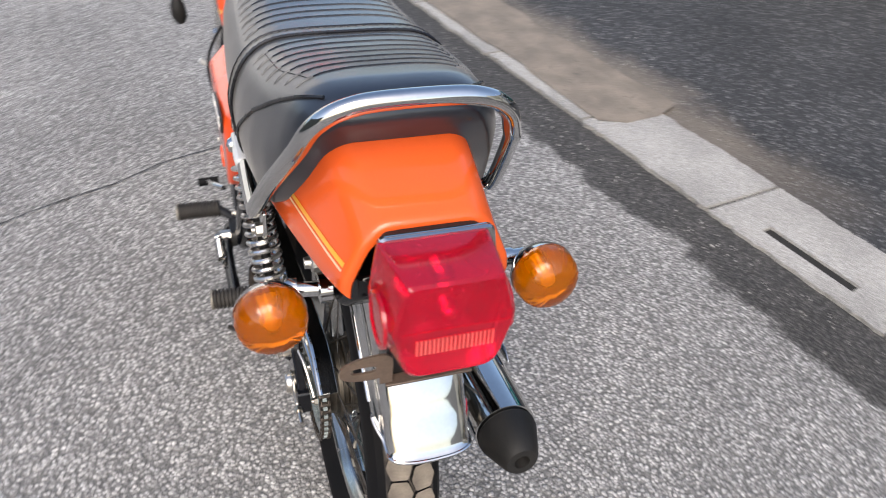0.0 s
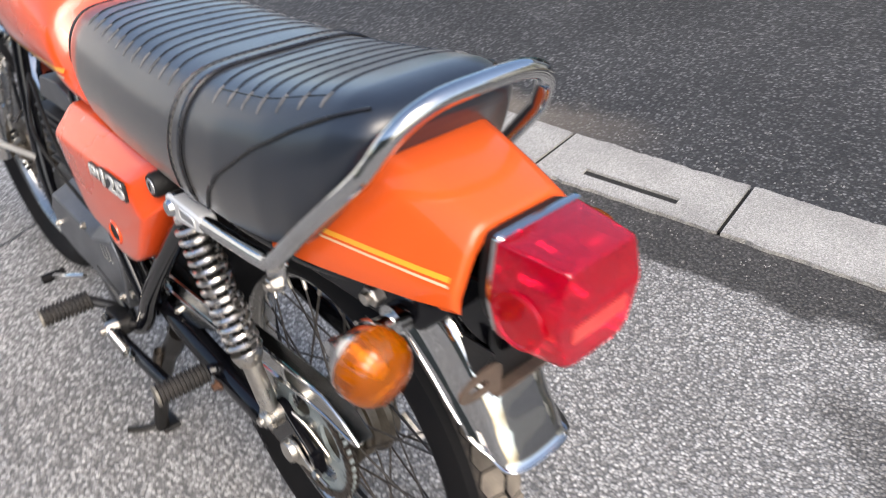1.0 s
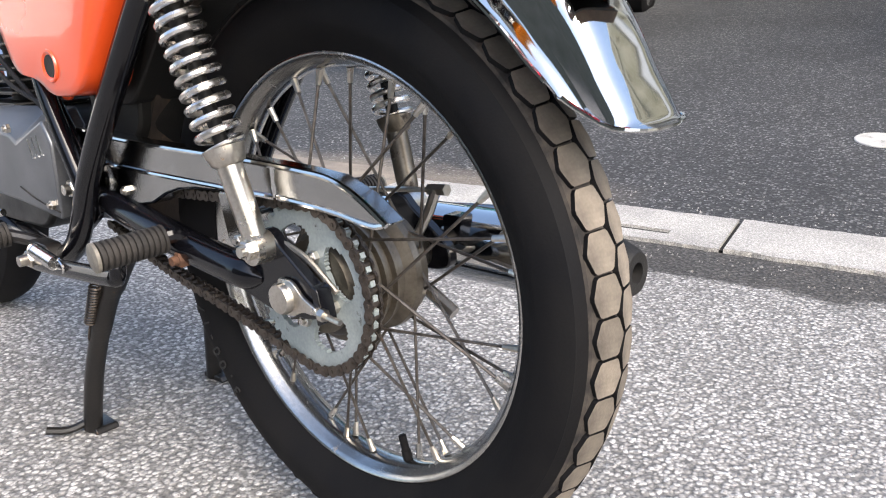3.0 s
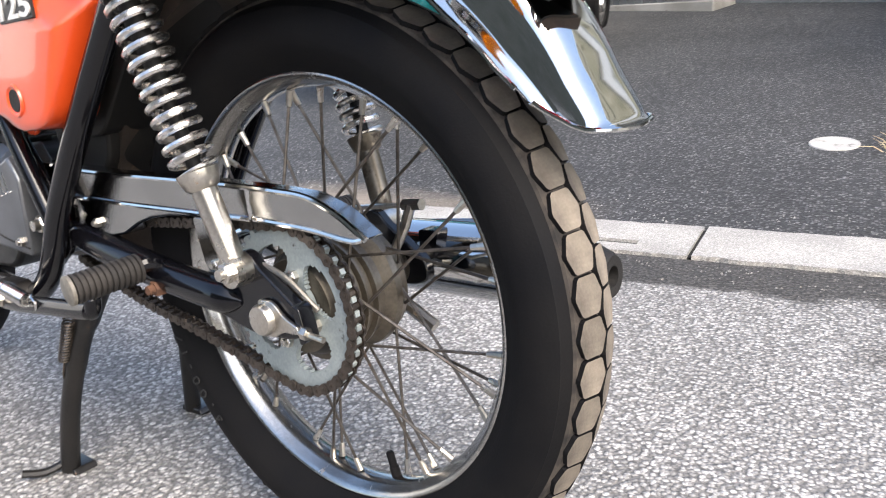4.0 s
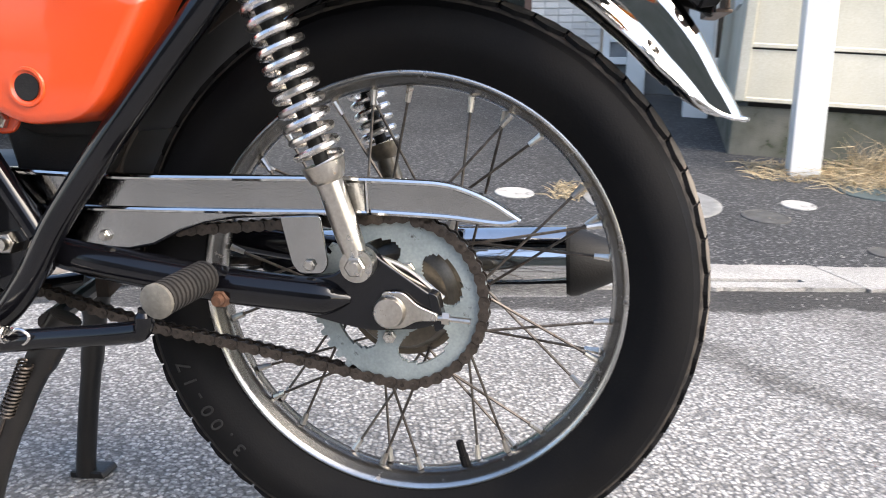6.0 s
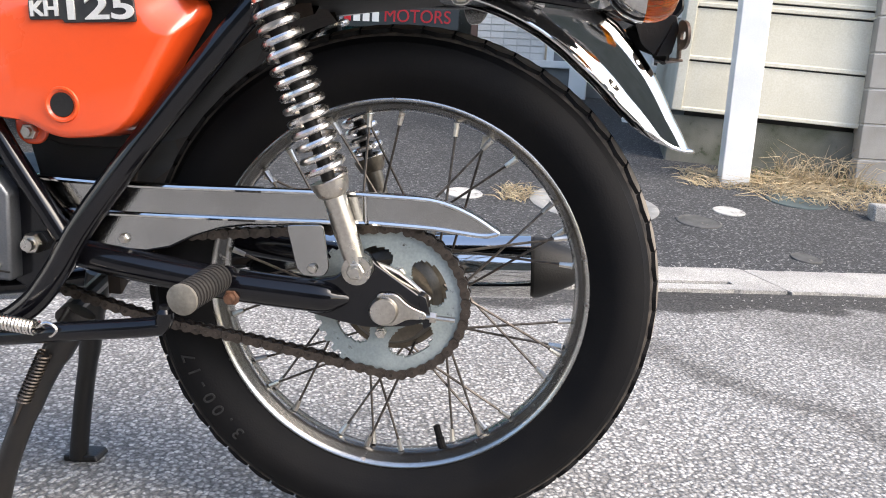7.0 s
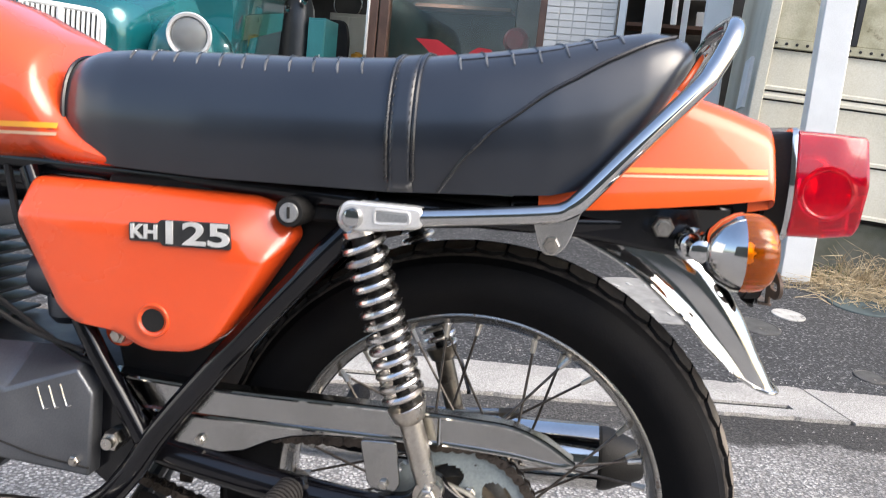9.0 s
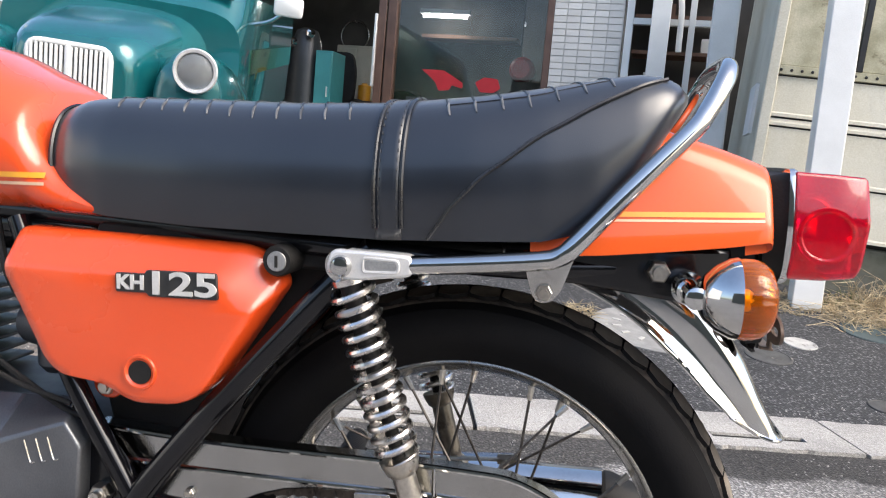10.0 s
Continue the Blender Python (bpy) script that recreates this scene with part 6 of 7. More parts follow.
for x0, x1 in ((-3.55, -3.46), (-2.375, -2.30), (-2.285, -2.20), (-0.86, -0.80)):
    part("door_post", box_bm(x0, x1, 0.02, 0.12, 0.30, 2.55), M_WOOD, shop, "brown wooden door post", bevel=0.006)
part("pull_handle", box_bm(-2.40, -2.376, 0.0, 0.05, 0.78, 1.42), M_PALE, shop, "long pale pull handle", bevel=0.005)
for x0, x1 in ((-2.20, -0.86),):
    part("bottom_rail", box_bm(x0, x1, 0.03, 0.10, 0.30, 0.44), M_WOOD, shop, "brown wooden bottom rail", bevel=0.006)
    part("top_rail", box_bm(x0, x1, 0.03, 0.10, 2.42, 2.55), M_WOOD, shop, bevel=0.006)
    pn = part("door_pane", box_bm(x0, x1, 0.06, 0.066, 0.44, 2.42), M_PANE, shop, "dark glass door pane")
    pn.visible_shadow = False
sg = part("sign_board", box_bm(-2.06, -0.97, 0.035, 0.05, 0.52, 0.71), M_SIGN_GREY, shop, "dark sign with red and white lettering", bevel=0.002)
tb = text_bm("MOTORS", 0.16, 0.003)
wd = max(v.co.x for v in tb.verts) - min(v.co.x for v in tb.verts)
tb.transform(Matrix.Translation((-1.335, 0.032, 0.615)) @ Matrix.Rotation(radians(90), 4, "X") @ Matrix.Diagonal((0.58 / wd, 0.95, 1, 1)))
part("sign_letters", tb, M_SIGN_RED, sg, "red sign letters", smooth=False)
for k in range(4):
    x = -1.99 + 0.085 * k
    part("sign_bar", box_bm(x, x + 0.06, 0.03, 0.036, 0.565, 0.665), M_SIGN_RED if k == 0 else M_WHITE, sg)


def emblem(ox, oz, pts, name, label):
    part(name, plate_bm(round_poly([(ox + x, oz + z) for x, z in pts], 0.015, 3), 0.05, 0.056), M_SIGN_RED, shop, label)


emblem(-1.75, 0.79, [(-0.19, 0.17), (0.02, 0.17), (0.20, 0.07), (0.20, 0.02), (0.10, 0.045), (0.08, 0.0), (-0.02, -0.01), (-0.05, 0.06), (-0.12, 0.12)], "red_emblem", "plain red emblem on the glass")
emblem(-1.33, 0.79, [(-0.11, 0.08), (-0.03, 0.13), (0.09, 0.12), (0.12, 0.04), (0.06, 0.0), (-0.06, 0.0)], "red_emblem", "plain red emblem on the glass")
for y, z, x0, x1 in ((3.2, 2.25, -2.6, -1.6), (2.0, 2.13, -2.60, -2.03), (3.6, 2.1, -3.4, -2.7)):
    tbl = thing("tube_lamp", "lit white fluorescent tube under the workshop ceiling", "lamp", SHOP @ Matrix.Translation((0, y, z - 0.35)), "workshop lamps")
    part("lamp_body", box_bm(x0, x1, -0.04, 0.04, 0.03, 0.08), M_WHITE, tbl)
    part("tube", tube_bm([(x0 + 0.03, 0, 0.005), (x1 - 0.03, 0, 0.005)], 0.016, 10), M_TUBE, tbl, "glowing tube")
# bricks of the pier
bm = box_bm(0, 0.105, -0.012, 0.006, 0, 0.048)
me = bpy.data.meshes.new("brick")
bm.to_mesh(me)
bm.free()
me.materials.append(M_BRICK)
for r in range(43):
    for c in range(5):
        o = new("brick", me)
        o.parent = pier
        o.matrix_basis = pose(-0.80 + 0.004 + 0.115 * c + 0.0, 0.032 + random.uniform(-0.001, 0.001), 0.305 + 0.0555 * r)

# white frames and shelving to the right of the pier
fr = thing("glazed_porch", "white framed porch with brown shelves behind glass", "porch", SHOP)
for x0, x1 in ((-0.20, -0.14), (0.05, 0.11), (0.30, 0.35), (0.62, 0.68)):
    part("post", box_bm(x0, x1, 0.0, 0.07, 0.30, 2.55), M_WHITE, fr, bevel=0.004)
part("rail", box_bm(-0.14, 0.62, 0.005, 0.06, 0.42, 0.48), M_WHITE, fr)
part("rail", box_bm(-0.14, 0.62, 0.005, 0.06, 1.42, 1.47), M_WHITE, fr)
part("panel", box_bm(-0.14, 0.62, 0.02, 0.05, 0.30, 0.42), M_PLINTH, fr)
for k in range(5):
    part("shelf", box_bm(-0.14, 0.62, 0.25, 0.55, 0.62 + 0.3 * k, 0.65 + 0.3 * k), M_SHELF, fr)
for k in range(9):
    x = -0.1 + 0.075 * k
    part("box", box_bm(x, x + 0.06, 0.28, 0.42, 0.65 + 0.3 * (k % 5), 0.65 + 0.3 * (k % 5) + 0.1 + 0.02 * (k % 3)), (M_SHELF, M_WHITE, M_CONCRETE)[k % 3], fr)
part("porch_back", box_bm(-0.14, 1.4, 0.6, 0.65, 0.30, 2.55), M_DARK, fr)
pipe = thing("drain_pipe", "bent pale plastic drain pipe on the porch", "pipe", SHOP)
part("pipe", tube_bm([(-0.02, -0.06, 2.4), (0.10, -0.06, 1.9), (0.22, -0.06, 1.62), (0.24, -0.06, 1.2)], 0.025, 12, 5), M_WHITE, pipe)
bk = thing("parts_bin", "dark rubbish of parts and a tyre in the workshop", "machine parts", SHOP @ Matrix.Translation((-2.45, 1.2, 0.26)))
part("tyre", lathe_bm([(-0.06, 0.2), (-0.08, 0.28), (0.0, 0.31), (0.08, 0.28), (0.06, 0.2)], (0, 0, 0.31), "y", 30), M_TYRE, bk)
part("shelf", box_bm(-2.62, -1.50, 2.15, 2.45, 1.57, 1.61), M_SHELF, shop, "brown wall shelf")
# added partition; the unlit upper wall is put into its colour
part("partition", box_bm(-5.9, -1.5, 2.46, 2.56, 0.26, 2.9), M_DARK, shop, "added partition inside the workshop, shade put into its dark colour")
cab = thing("beige_cabinet", "plain beige metal cabinet at the back of the workshop", "cabinet", SHOP @ Matrix.Translation((-3.42, 2.18, 0.26)))
part("body", box_bm(-0.26, 0.26, 0.0, 0.26, 0.0, 1.18), M_BOARD, cab, bevel=0.008)
for k in (-1, 1):
    dr = part("door", box_bm(k * 0.125 - 0.118, k * 0.125 + 0.118, -0.014, -0.001, 0.04, 1.14), M_BOARD, cab, bevel=0.004)
    part("handle", box_bm(k * 0.02 - 0.006, k * 0.02 + 0.006, -0.03, -0.014, 0.62, 0.74), M_PALE, dr)
chair = thing("office_chair", "black padded office chair in front of the beige cabinet", "chair", SHOP @ Matrix.Translation((-3.31, 1.55, 0.26)) @ Matrix.Rotation(radians(14), 4, "Z"))
part("backrest", loft_bm([[(x * w, y + 0.03 * abs(x), 0.72 + z * w2) for x, z in round_poly([(-0.16, -0.27), (0.16, -0.27), (0.175, 0.05), (0.13, 0.27), (-0.13, 0.27), (-0.175, 0.05)], 0.08, 5)] for y, w, w2 in ((-0.19, 0.9, 0.94), (-0.17, 1.0, 1.0), (-0.14, 1.0, 1.0), (-0.12, 0.9, 0.94))]), M_DULL, chair)
part("seat", loft_bm([[(x, y, z) for x, y in round_poly([(-0.22, -0.16), (0.22, -0.16), (0.24, 0.22), (-0.24, 0.22)], 0.07, 4)] for z in (0.42, 0.44, 0.49, 0.50)]), M_DULL, chair, bevel=0.01)
part("column", tube_bm([(0, 0.03, 0.06), (0, 0.03, 0.42)], 0.025, 10), M_BLACK, chair)
for k in range(5):
    a = 2 * math.pi * k / 5
    part("leg", tube_bm([(0, 0.03, 0.10), (0.25 * math.cos(a), 0.03 + 0.25 * math.sin(a), 0.05), (0.26 * math.cos(a), 0.03 + 0.26 * math.sin(a), 0.0)], 0.016, 8), M_BLACK, chair)
crate = thing("wooden_crate", "reddish wooden crate on the workshop floor", "crate", SHOP @ Matrix.Translation((-3.16, 1.92, 0.26)))
for k in range(4):
    part("slat", box_bm(-0.10, 0.10, -0.10, 0.10, 0.005 + 0.13 * k, 0.12 + 0.13 * k), M_SHELF, crate, bevel=0.003)
tin = thing("yellow_tin", "round yellow tin standing on the crate", "tin", SHOP @ Matrix.Translation((-3.19, 1.92, 0.775)))
part("can", lathe_bm([(0, 0.0), (0, 0.075), (0.17, 0.075), (0.175, 0.07), (0.19, 0.03), (0.20, 0.03), (0.20, 0.0)], (0, 0, 0), "z", 24), M_YELLOW, tin)
wr = thing("wheel_rim", "bare thin wheel rim hung on the partition", "wheel rim", SHOP @ Matrix.Translation((-3.56, 2.43, 1.59)))
part("rim", tube_bm([(0.18 * math.cos(2 * math.pi * k / 32), 0, 0.18 * math.sin(2 * math.pi * k / 32)) for k in range(32)], 0.012, 8, closed=True), M_RIM, wr)
part("hook", tube_bm([(0, 0.04, 0.17), (0, -0.02, 0.165), (0, -0.025, 0.185)], 0.006, 6), M_ZINC, wr)
# made-up box standing in for an unidentified teal strip
lk = thing("teal_stand_in", "narrow teal stand-in box just inside the doorway", "locker", SHOP @ Matrix.Translation((-3.05, 0.42, 0.26)))
part("body", box_bm(-0.09, 0.09, 0.0, 0.32, 0.0, 0.865), M_TEAL_FLAT, lk, bevel=0.006)
ld = part("door", box_bm(-0.082, 0.082, -0.012, -0.001, 0.03, 0.84), M_TEAL_FLAT, lk, bevel=0.004)
part("handle", box_bm(0.05, 0.06, -0.028, -0.012, 0.42, 0.52), M_PALE, ld)
# made-up form standing in for an unidentified dark grey shape
sc = thing("dark_stand_in", "tall dark grey stand-in shape with round chrome fittings", "machine", SHOP @ Matrix.Translation((-3.31, 0.55, 0.26)))
part("sheet", loft_bm([[(r * math.cos(2 * math.pi * k / 24) * (1 + 0.07 * math.sin(5 * k + 3 * z)), 0.8 * r * math.sin(2 * math.pi * k / 24) * (1 + 0.07 * math.cos(7 * k)), z) for k in range(24)] for z, r in ((0.0, 0.20), (0.35, 0.185), (0.7, 0.17), (0.95, 0.15), (1.06, 0.11), (1.09, 0.04))]), M_SIGN_GREY, sc, "creased dark grey outer surface", angle=50)
for x, z in ((0.10, 1.02), (-0.08, 0.93)):
    part("fitting", lathe_bm([(-0.04, 0.0), (-0.035, 0.03), (0.0, 0.05), (0.02, 0.045), (0.03, 0.0)], (x, -0.14, z), "y", 18), M_CHROME, sc, "round chrome fitting")
rd = thing("red_machine", "small red engine on the workshop bench", "engine", SHOP @ Matrix.Translation((-1.35, 1.3, 0.26)))
part("bench", box_bm(-0.6, 0.6, -0.25, 0.25, 0.0, 0.75), M_DARK, rd)
part("casing", lathe_bm([(-0.12, 0.0), (-0.12, 0.09), (-0.05, 0.13), (0.08, 0.12), (0.13, 0.06), (0.13, 0.0)], (0.1, 0, 0.89), "y", 20), M_SIGN_RED, rd)

# -- white steel posts along the road --
for x, y, w, h in ((1.012, 3.585, 0.074, 2.7), (0.068, 6.36, 0.08, 2.6), (0.535, 5.33, 0.088, 2.6)):
    pst = thing("white_post", "white painted square steel post", "post", Matrix.Translation((x, y, on_road(x, y) - 0.05)), "posts along the road")
    part("shaft", box_bm(-w, w, -w, w, 0, h), M_WHITE, pst, bevel=0.006)
cp = thing("block_pillar", "pillar of plain grey concrete blocks beside the container", "pillar", Matrix.Translation((1.715, 3.86, on_road(1.8, 3.86) - 0.05)))
part("core", box_bm(0.008, 0.382, 0.008, 0.142, 0, 1.55), M_MORTAR, cp)
for k in range(8):
    cb = part("block", box_bm(0, 0.39, 0, 0.15, 0, 0.185), M_CONCRETE, cp, bevel=0.005)
    cb.matrix_basis = pose(0, 0, 0.195 * k)
cap = thing("corrugated_sheet", "corrugated grey sheet on the block pillar", "sheet", Matrix.Translation((1.86, 3.86, on_road(1.8, 3.86) + 1.50)) @ pose(0, 0, 0, 8, 0, 0))
part("sheet", loft_bm([[(-0.2 + 0.02 * k, y, (0.012 if k % 2 else 0.0)) for k in range(24)] for y in (-0.12, 0.25)], False, False), M_PLINTH, cap, solid=0.004)

# -- cream container on a concrete footing --
CX0, CX1, CY = 0.70, 3.7, 3.94
cz = on_road(CX0, CY)
box = thing("cargo_container", "old cream metal container with stained upper panels and rivets", "container", Matrix.Translation((CX0, CY, cz)) @ Matrix.Rotation(radians(2.8), 4, "Y"))
part("footing", box_bm(-0.03, CX1 - CX0, 0.04, 2.4, -0.3, 0.275), M_MOSSY, box, "dark mossy concrete footing", bevel=0.01)
# added bearer; its dark colour stands for the shade in the gap
part("bearer", box_bm(0.05, CX1 - CX0, 0.10, 2.35, 0.273, 0.302), M_RUST_BLACK, box, "dark rusty steel bearer added to fill the shaded gap over the footing")
part("core", box_bm(0.01, CX1 - CX0 - 0.01, 0.03, 2.4, 0.30, 2.5), M_BOARD, box)
_z = 0.30
for k in range(4):
    h = (0.295, 0.30, 0.05, 0.235)[k]
    b = loft_bm([[(x, y, _z + z) for y, z in ((0.035, 0.0), (-0.007, 0.002), (-0.007, 0.018), (0.0, 0.027), (0.004, h - 0.009), (0.035, h - 0.009))] for x in (0.0, CX1 - CX0)])
    part("board", b, M_BOARD, box)
    part("joint", box_bm(0.002, CX1 - CX0 - 0.002, 0.012, 0.034, _z + h - 0.012, _z + h + 0.002), M_RUST_BLACK, box, "dark open joint")
    _z += h
part("angle_rail", box_bm(0.0, CX1 - CX0, -0.015, 0.03, _z, _z + 0.05), M_PANEL, box, "rusty riveted angle rail", bevel=0.003)
for k in range(5):
    part("panel", box_bm(0.01 + 0.42 * k, 0.01 + 0.42 * k + 0.405, -0.002, 0.03, _z + 0.05, 2.45), M_PANEL, box, "stained grey-green panel", bevel=0.006)
    part("panel_rib", box_bm(0.41 + 0.42 * k, 0.445 + 0.42 * k, -0.02, 0.0, _z + 0.05, 2.45), M_RUST_BLACK, box, bevel=0.004)
bm = lathe_bm([(0, 0.009), (-0.004, 0.007), (-0.006, 0.0)], (0, 0, 0), "y", 8)
me = bpy.data.meshes.new("rivet")
bm.to_mesh(me)
bm.free()
me.materials.append(M_RUST_BLACK)
for k in range(40):
    o = new("rivet", me)
    o.parent = box
    o.matrix_basis = pose(0.03 + 0.055 * k, -0.015, _z + 0.025)
for x in (0.0, ):
    part("corner_post", box_bm(-0.04, 0.02, -0.02, 0.06, 0.30, 2.5), M_BOARD, box, bevel=0.006)
part("louvre", box_bm(-0.06, -0.04, 0.25, 0.55, 0.85, 1.15), M_WHITE, box)

# -- dry weeds and rubble at the foot of the container --
def tufts(name, n, area, hmin, hmax, material, label, flat=0.6):
    b = bmesh.new()
    for _ in range(n):
        x, y = random.uniform(*area[:2]), random.uniform(*area[2:])
        z = on_road(x, y) - 0.006
        h, a, fl = random.uniform(hmin, hmax), random.uniform(0, 6.283), random.uniform(0.2, flat) * random.choice((1, 1.6))
        d = Vector((math.cos(a), math.sin(a), 0))
        p = [Vector((x, y, z)), Vector((x, y, z)) + d * h * fl * 0.5 + Vector((0, 0, h * 0.55)), Vector((x, y, z)) + d * h * fl * 1.3 + Vector((0, 0, h * random.uniform(0.35, 0.95)))]
        add_tube(b, p, [0.0022, 0.0018, 0.0006], 3, cap=False)
    return tagged(finish(name, b, material), label, "weeds", kind="stuff")


tufts("dry_weeds", 760, (0.74, 1.5, 3.36, 3.78), 0.008, 0.05, M_STRAW, "flattened dry straw and weeds on the asphalt", 2.6)
tufts("dry_weeds", 1000, (1.12, 2.4, 3.2, 3.86), 0.01, 0.09, M_STRAW, "dry straw-coloured litter beside the footing", 2.2)
tufts("dry_weeds", 160, (1.25, 1.72, 3.6, 3.88), 0.06, 0.26, M_STRAW, "dry straw-coloured weeds beside the footing", 0.9)
tufts("green_weeds", 110, (1.0, 2.2, 3.6, 3.88), 0.03, 0.10, M_WEED, "low green weeds beside the footing")
tufts("dry_weeds", 160, (-0.17, -0.03, 2.62, 2.9), 0.01, 0.05, M_STRAW, "dry grass beside the manhole cover", 1.5)
blk = thing("concrete_block", "small broken concrete block on the asphalt", "block", Matrix.Translation((1.66, 3.10, on_road(1.66, 3.10) - 0.02)))
part("body", box_bm(-0.09, 0.09, -0.05, 0.05, 0, 0.09), M_KERB, blk, bevel=0.012)

# -- teal van with an old-style nose --
VAN = Matrix.Translation((-2.765, 2.55, 0.185)) @ Matrix.Rotation(radians(20.0), 4, "Z") @ Matrix.Rotation(math.atan(RISE), 4, "X") @ Matrix.Rotation(radians(3.5), 4, "Y")
van = thing("van", "teal van with an old-fashioned chrome grille and round headlamps", "van", VAN)


def rr(y, w, z0, z1, r=0.08, e=3.2):
    out = []
    for k in range(28):
        th = 2 * math.pi * k / 28
        c, s = math.cos(th), math.sin(th)
        out.append((w * math.copysign(abs(c) ** (2 / e), c), y, (z0 + z1) / 2 + (z1 - z0) / 2 * math.copysign(abs(s) ** (2 / e), s)))
    return out


part("bonnet", loft_bm([rr(-0.02, 0.255, 0.50, 1.02, e=4.2), rr(0.0, 0.29, 0.47, 1.075, e=4.2), rr(0.06, 0.325, 0.45, 1.11, e=4.2), rr(0.2, 0.375, 0.42, 1.15, e=4.0), rr(0.5, 0.46, 0.4, 1.215, e=3.6), rr(0.85, 0.54, 0.4, 1.28, e=3.4)]), M_TEAL, van, "teal bonnet")
for s in (-1, 1):
    rings = []
    for y, w, z0, z1 in ((0.0, 0.10, 0.72, 0.98), (0.04, 0.17, 0.55, 1.04), (0.15, 0.20, 0.42, 1.08), (0.4, 0.22, 0.36, 1.06), (0.7, 0.22, 0.36, 0.98), (0.95, 0.2, 0.4, 0.84)):
        rings.append([(s * 0.55 + x, yy, z) for x, yy, z in rr(y, w, z0, z1, e=2.5)])
    part("wing", loft_bm(rings), M_TEAL, van, "rounded teal front wing")
    hl = part("headlamp", lathe_bm([(0.06, 0.06), (-0.02, 0.103), (-0.045, 0.112), (-0.058, 0.106), (-0.055, 0.092), (-0.03, 0.088)], (s * 0.60, 0, 0.995), "y", 36), M_PALE, van, "round headlamp with pale bezel")
    part("lamp_glass", lathe_bm([(-0.045, 0.089), (-0.062, 0.06), (-0.068, 0.0)], (s * 0.60, 0, 0.995), "y", 30), M_LAMPGLASS, hl)
    part("reflector", lathe_bm([(-0.04, 0.088), (0.0, 0.06), (0.02, 0.0)], (s * 0.60, 0, 0.995), "y", 30), M_CHROME, hl)
    mr = part("mirror", loft_bm([[(s * 0.93 + x, y, 1.385 + z) for x, z in round_poly([(-w, -h), (w, -h), (w, h), (-w, h)], 0.025, 4)] for y, w, h in ((0.70, 0.075, 0.048), (0.71, 0.085, 0.056), (0.76, 0.08, 0.052), (0.775, 0.06, 0.036))]), M_WHITE, van, "pale wing mirror on a stalk", angle=60)
    part("stalk", tube_bm([(s * 0.70, 0.85, 1.25), (s * 0.82, 0.80, 1.29), (s * 0.90, 0.75, 1.35)], 0.012, 8, 4), M_CHROME_WORN, mr)
    for y in (0.95, 2.45):
        wh = part("tyre", lathe_bm([(-0.07, 0.16), (-0.075, 0.22), (-0.06, 0.265), (0.06, 0.265), (0.075, 0.22), (0.07, 0.16)], (0, 0, 0), "x", 32, True), M_TYRE, van, "black van tyre")
        wh.matrix_basis = pose(s * 0.66, y, 0.265)
        part("wheel_disc", lathe_bm([(0.0, 0.16), (s * 0.06, 0.155), (s * 0.05, 0.06), (s * 0.075, 0.05), (s * 0.08, 0.0)], (0, 0, 0), "x", 28), M_CHROME_WORN, wh)
grl = part("grille", loft_bm([[(x, y, z) for x, z in round_poly([(-0.197, 0.60), (0.197, 0.60), (0.197, 1.032), (-0.197, 1.032)], 0.06, 4)] for y in (-0.05, -0.03)]), M_DARK, van, "white slatted grille")
part("grille_frame", tube_bm([(x, -0.056, z) for x, z in round_poly([(-0.197, 0.60), (0.197, 0.60), (0.197, 1.032), (-0.197, 1.032)], 0.06, 4)], 0.014, 8, closed=True), M_WHITE, grl)
for k in range(16):
    x = -0.176 + 0.0235 * k
    part("slat", box_bm(x - 0.0068, x + 0.0068, -0.072, -0.05, 0.615, 1.020), M_WHITE, grl, bevel=0.004)
part("divider", box_bm(-0.010, 0.010, -0.078, -0.05, 0.61, 1.025), M_WHITE, grl, bevel=0.003)
part("crossbar", box_bm(-0.192, 0.192, -0.074, -0.06, 0.795, 0.812), M_WHITE, grl)
part("cab", loft_bm([rr(0.72, 0.68, 0.35, 1.30, e=6), rr(0.80, 0.70, 0.34, 1.36, e=6), rr(1.25, 0.70, 0.34, 1.86, e=6), rr(3.1, 0.70, 0.34, 1.90, e=6), rr(3.2, 0.66, 0.38, 1.84, e=6)]), M_TEAL, van, "teal van body")
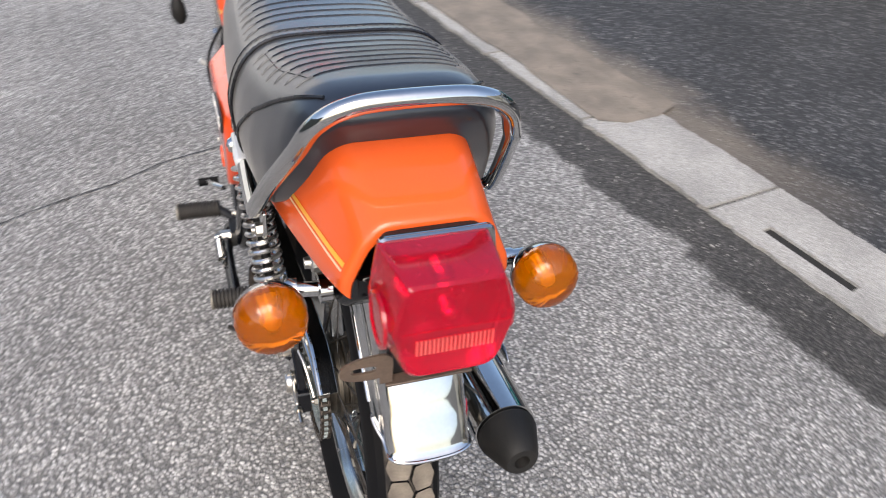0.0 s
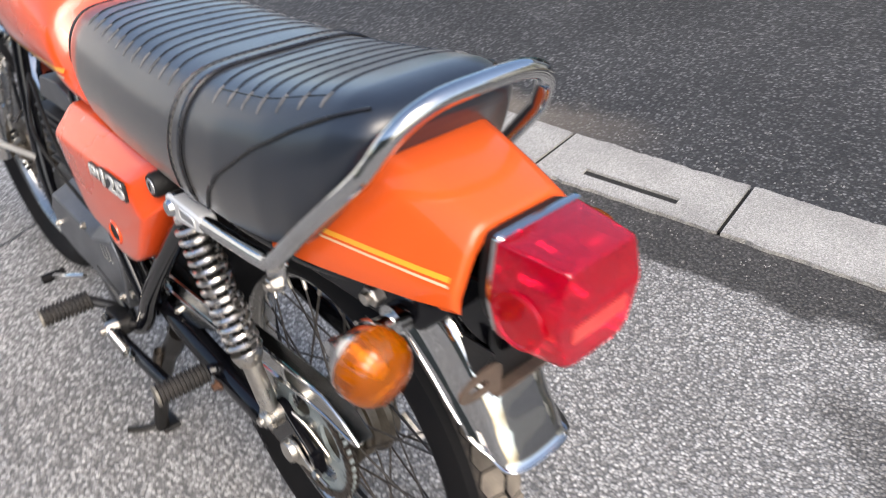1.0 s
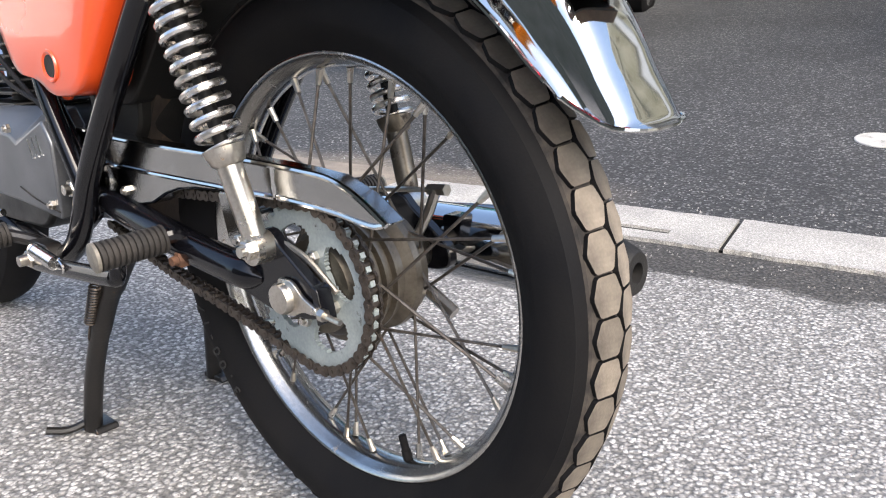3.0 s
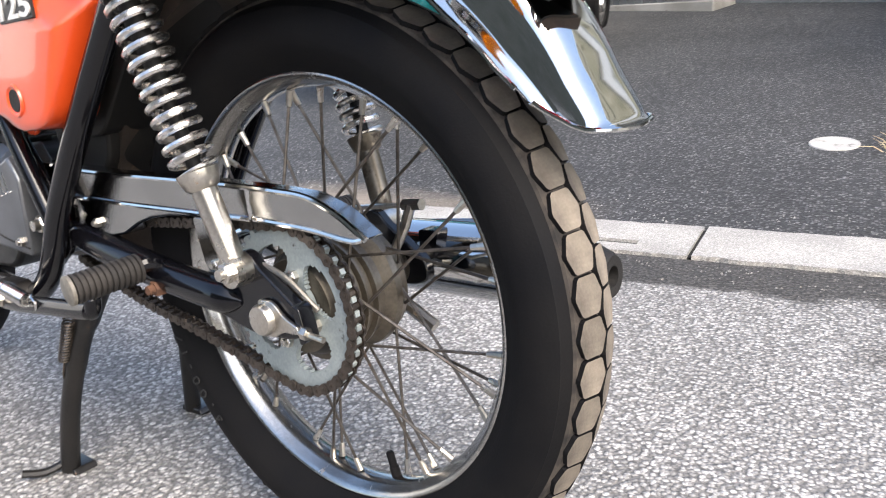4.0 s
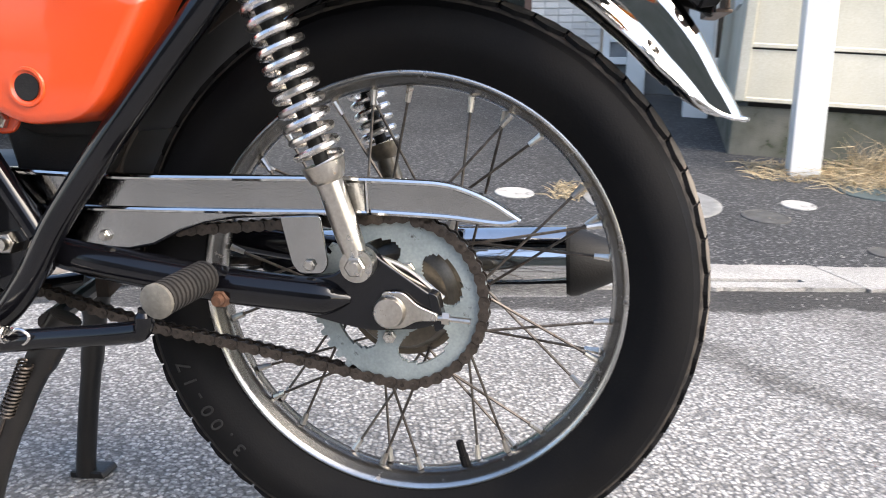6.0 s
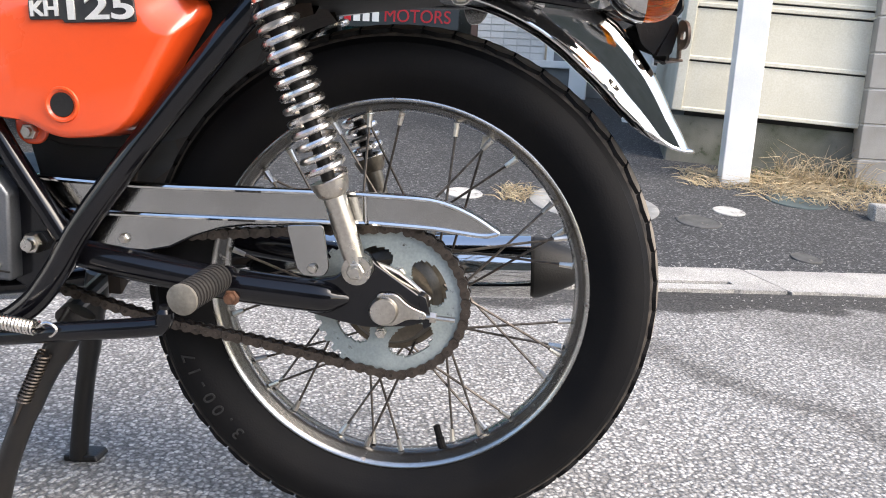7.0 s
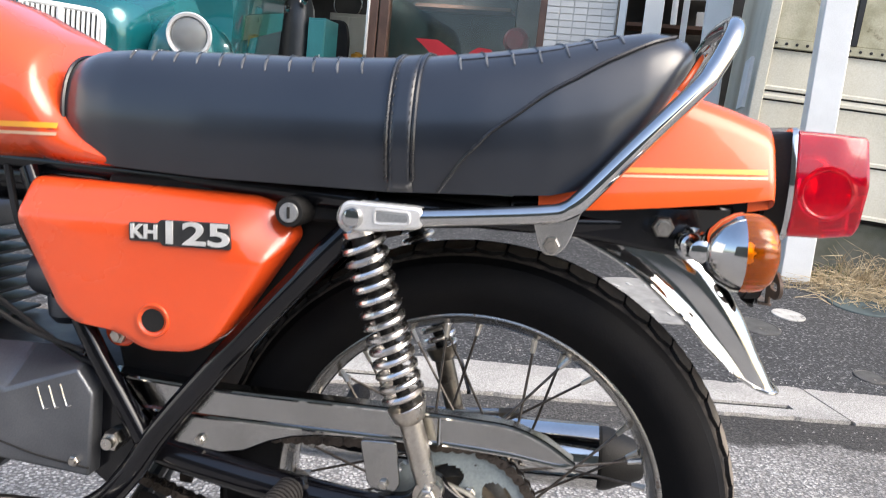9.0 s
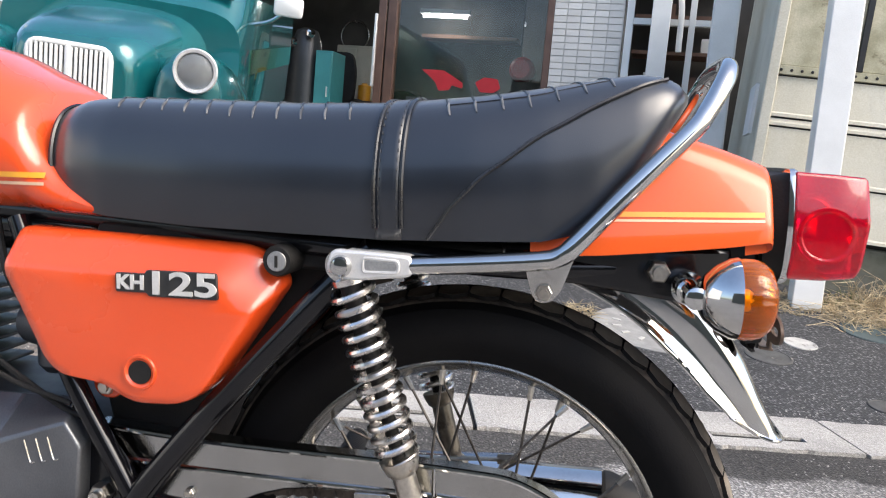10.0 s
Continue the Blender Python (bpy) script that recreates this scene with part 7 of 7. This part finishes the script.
part("windscreen", loft_bm([[(-0.60, 0.795, 1.375), (0.60, 0.795, 1.375)], [(-0.56, 1.185, 1.80), (0.56, 1.185, 1.80)]], False, False), M_PANE, van, "raked windscreen", solid=0.006)
for s in (-1, 1):
    part("side_window", plate_bm(round_poly([(1.18, 1.40), (1.95, 1.40), (1.95, 1.76), (1.38, 1.76)], 0.03, 3), 0, 0.006), M_PANE, van).matrix_basis = Matrix.Translation((s * 0.708, 0, 0)) @ Matrix.Rotation(radians(90), 4, "Z") @ Matrix.Identity(4)
    part("side_band", box_bm(s * 0.702 - 0.006, s * 0.702 + 0.006, 0.95, 3.05, 0.95, 1.1), M_GREEN, van, "dark green side band")
for z in (0.46, 0.36):
    part("bumper", tube_bm([(-0.72, 0.12, z), (-0.66, 0.0, z), (-0.45, -0.085, z), (0, -0.11, z), (0.45, -0.085, z), (0.66, 0.0, z), (0.72, 0.12, z)], 0.026, 12, 5), M_CHROME, van, "chrome bumper bar")
npl = part("number_plate", box_bm(-0.165, 0.165, -0.16, -0.152, 0.335, 0.50), M_WHITE, van, "white number plate with dark bars", bevel=0.004)
part("plate_bar", box_bm(-0.08, 0.08, -0.163, -0.159, 0.455, 0.478), M_GREEN, npl)
for x0, x1 in ((-0.135, -0.10), (-0.07, -0.03), (-0.015, 0.015), (0.03, 0.07), (0.085, 0.125)):
    part("plate_bar", box_bm(x0, x1, -0.163, -0.159, 0.36, 0.435), M_GREEN, npl)
# -- plain walls that close the near side, out of view --
# unseen wall, added so chrome and paint reflect something dark on the left
wl = finish("reflection_wall_dark", box_bm(-3.6, 5.5, -6.3, -6.0, -0.05, 3.0), M_MOSSY)
tagged(wl, "unseen dark mossy wall added to darken reflections in chrome and paint", "wall", kind="structure")
# unseen white wall, added to give the seat a bright reflection
wl3 = finish("reflection_wall_pale", box_bm(-9.3, -9.0, -6.2, -1.0, -0.05, 4.2), M_WHITE)
tagged(wl3, "unseen plain white wall added to brighten reflections in the seat", "wall", kind="structure")
wl2 = finish("wall_far", box_bm(-30, 30, 14.0, 14.3, 0.0, 3.5), M_CONCRETE)
tagged(wl2, "plain grey wall behind the houses", "wall", kind="structure")
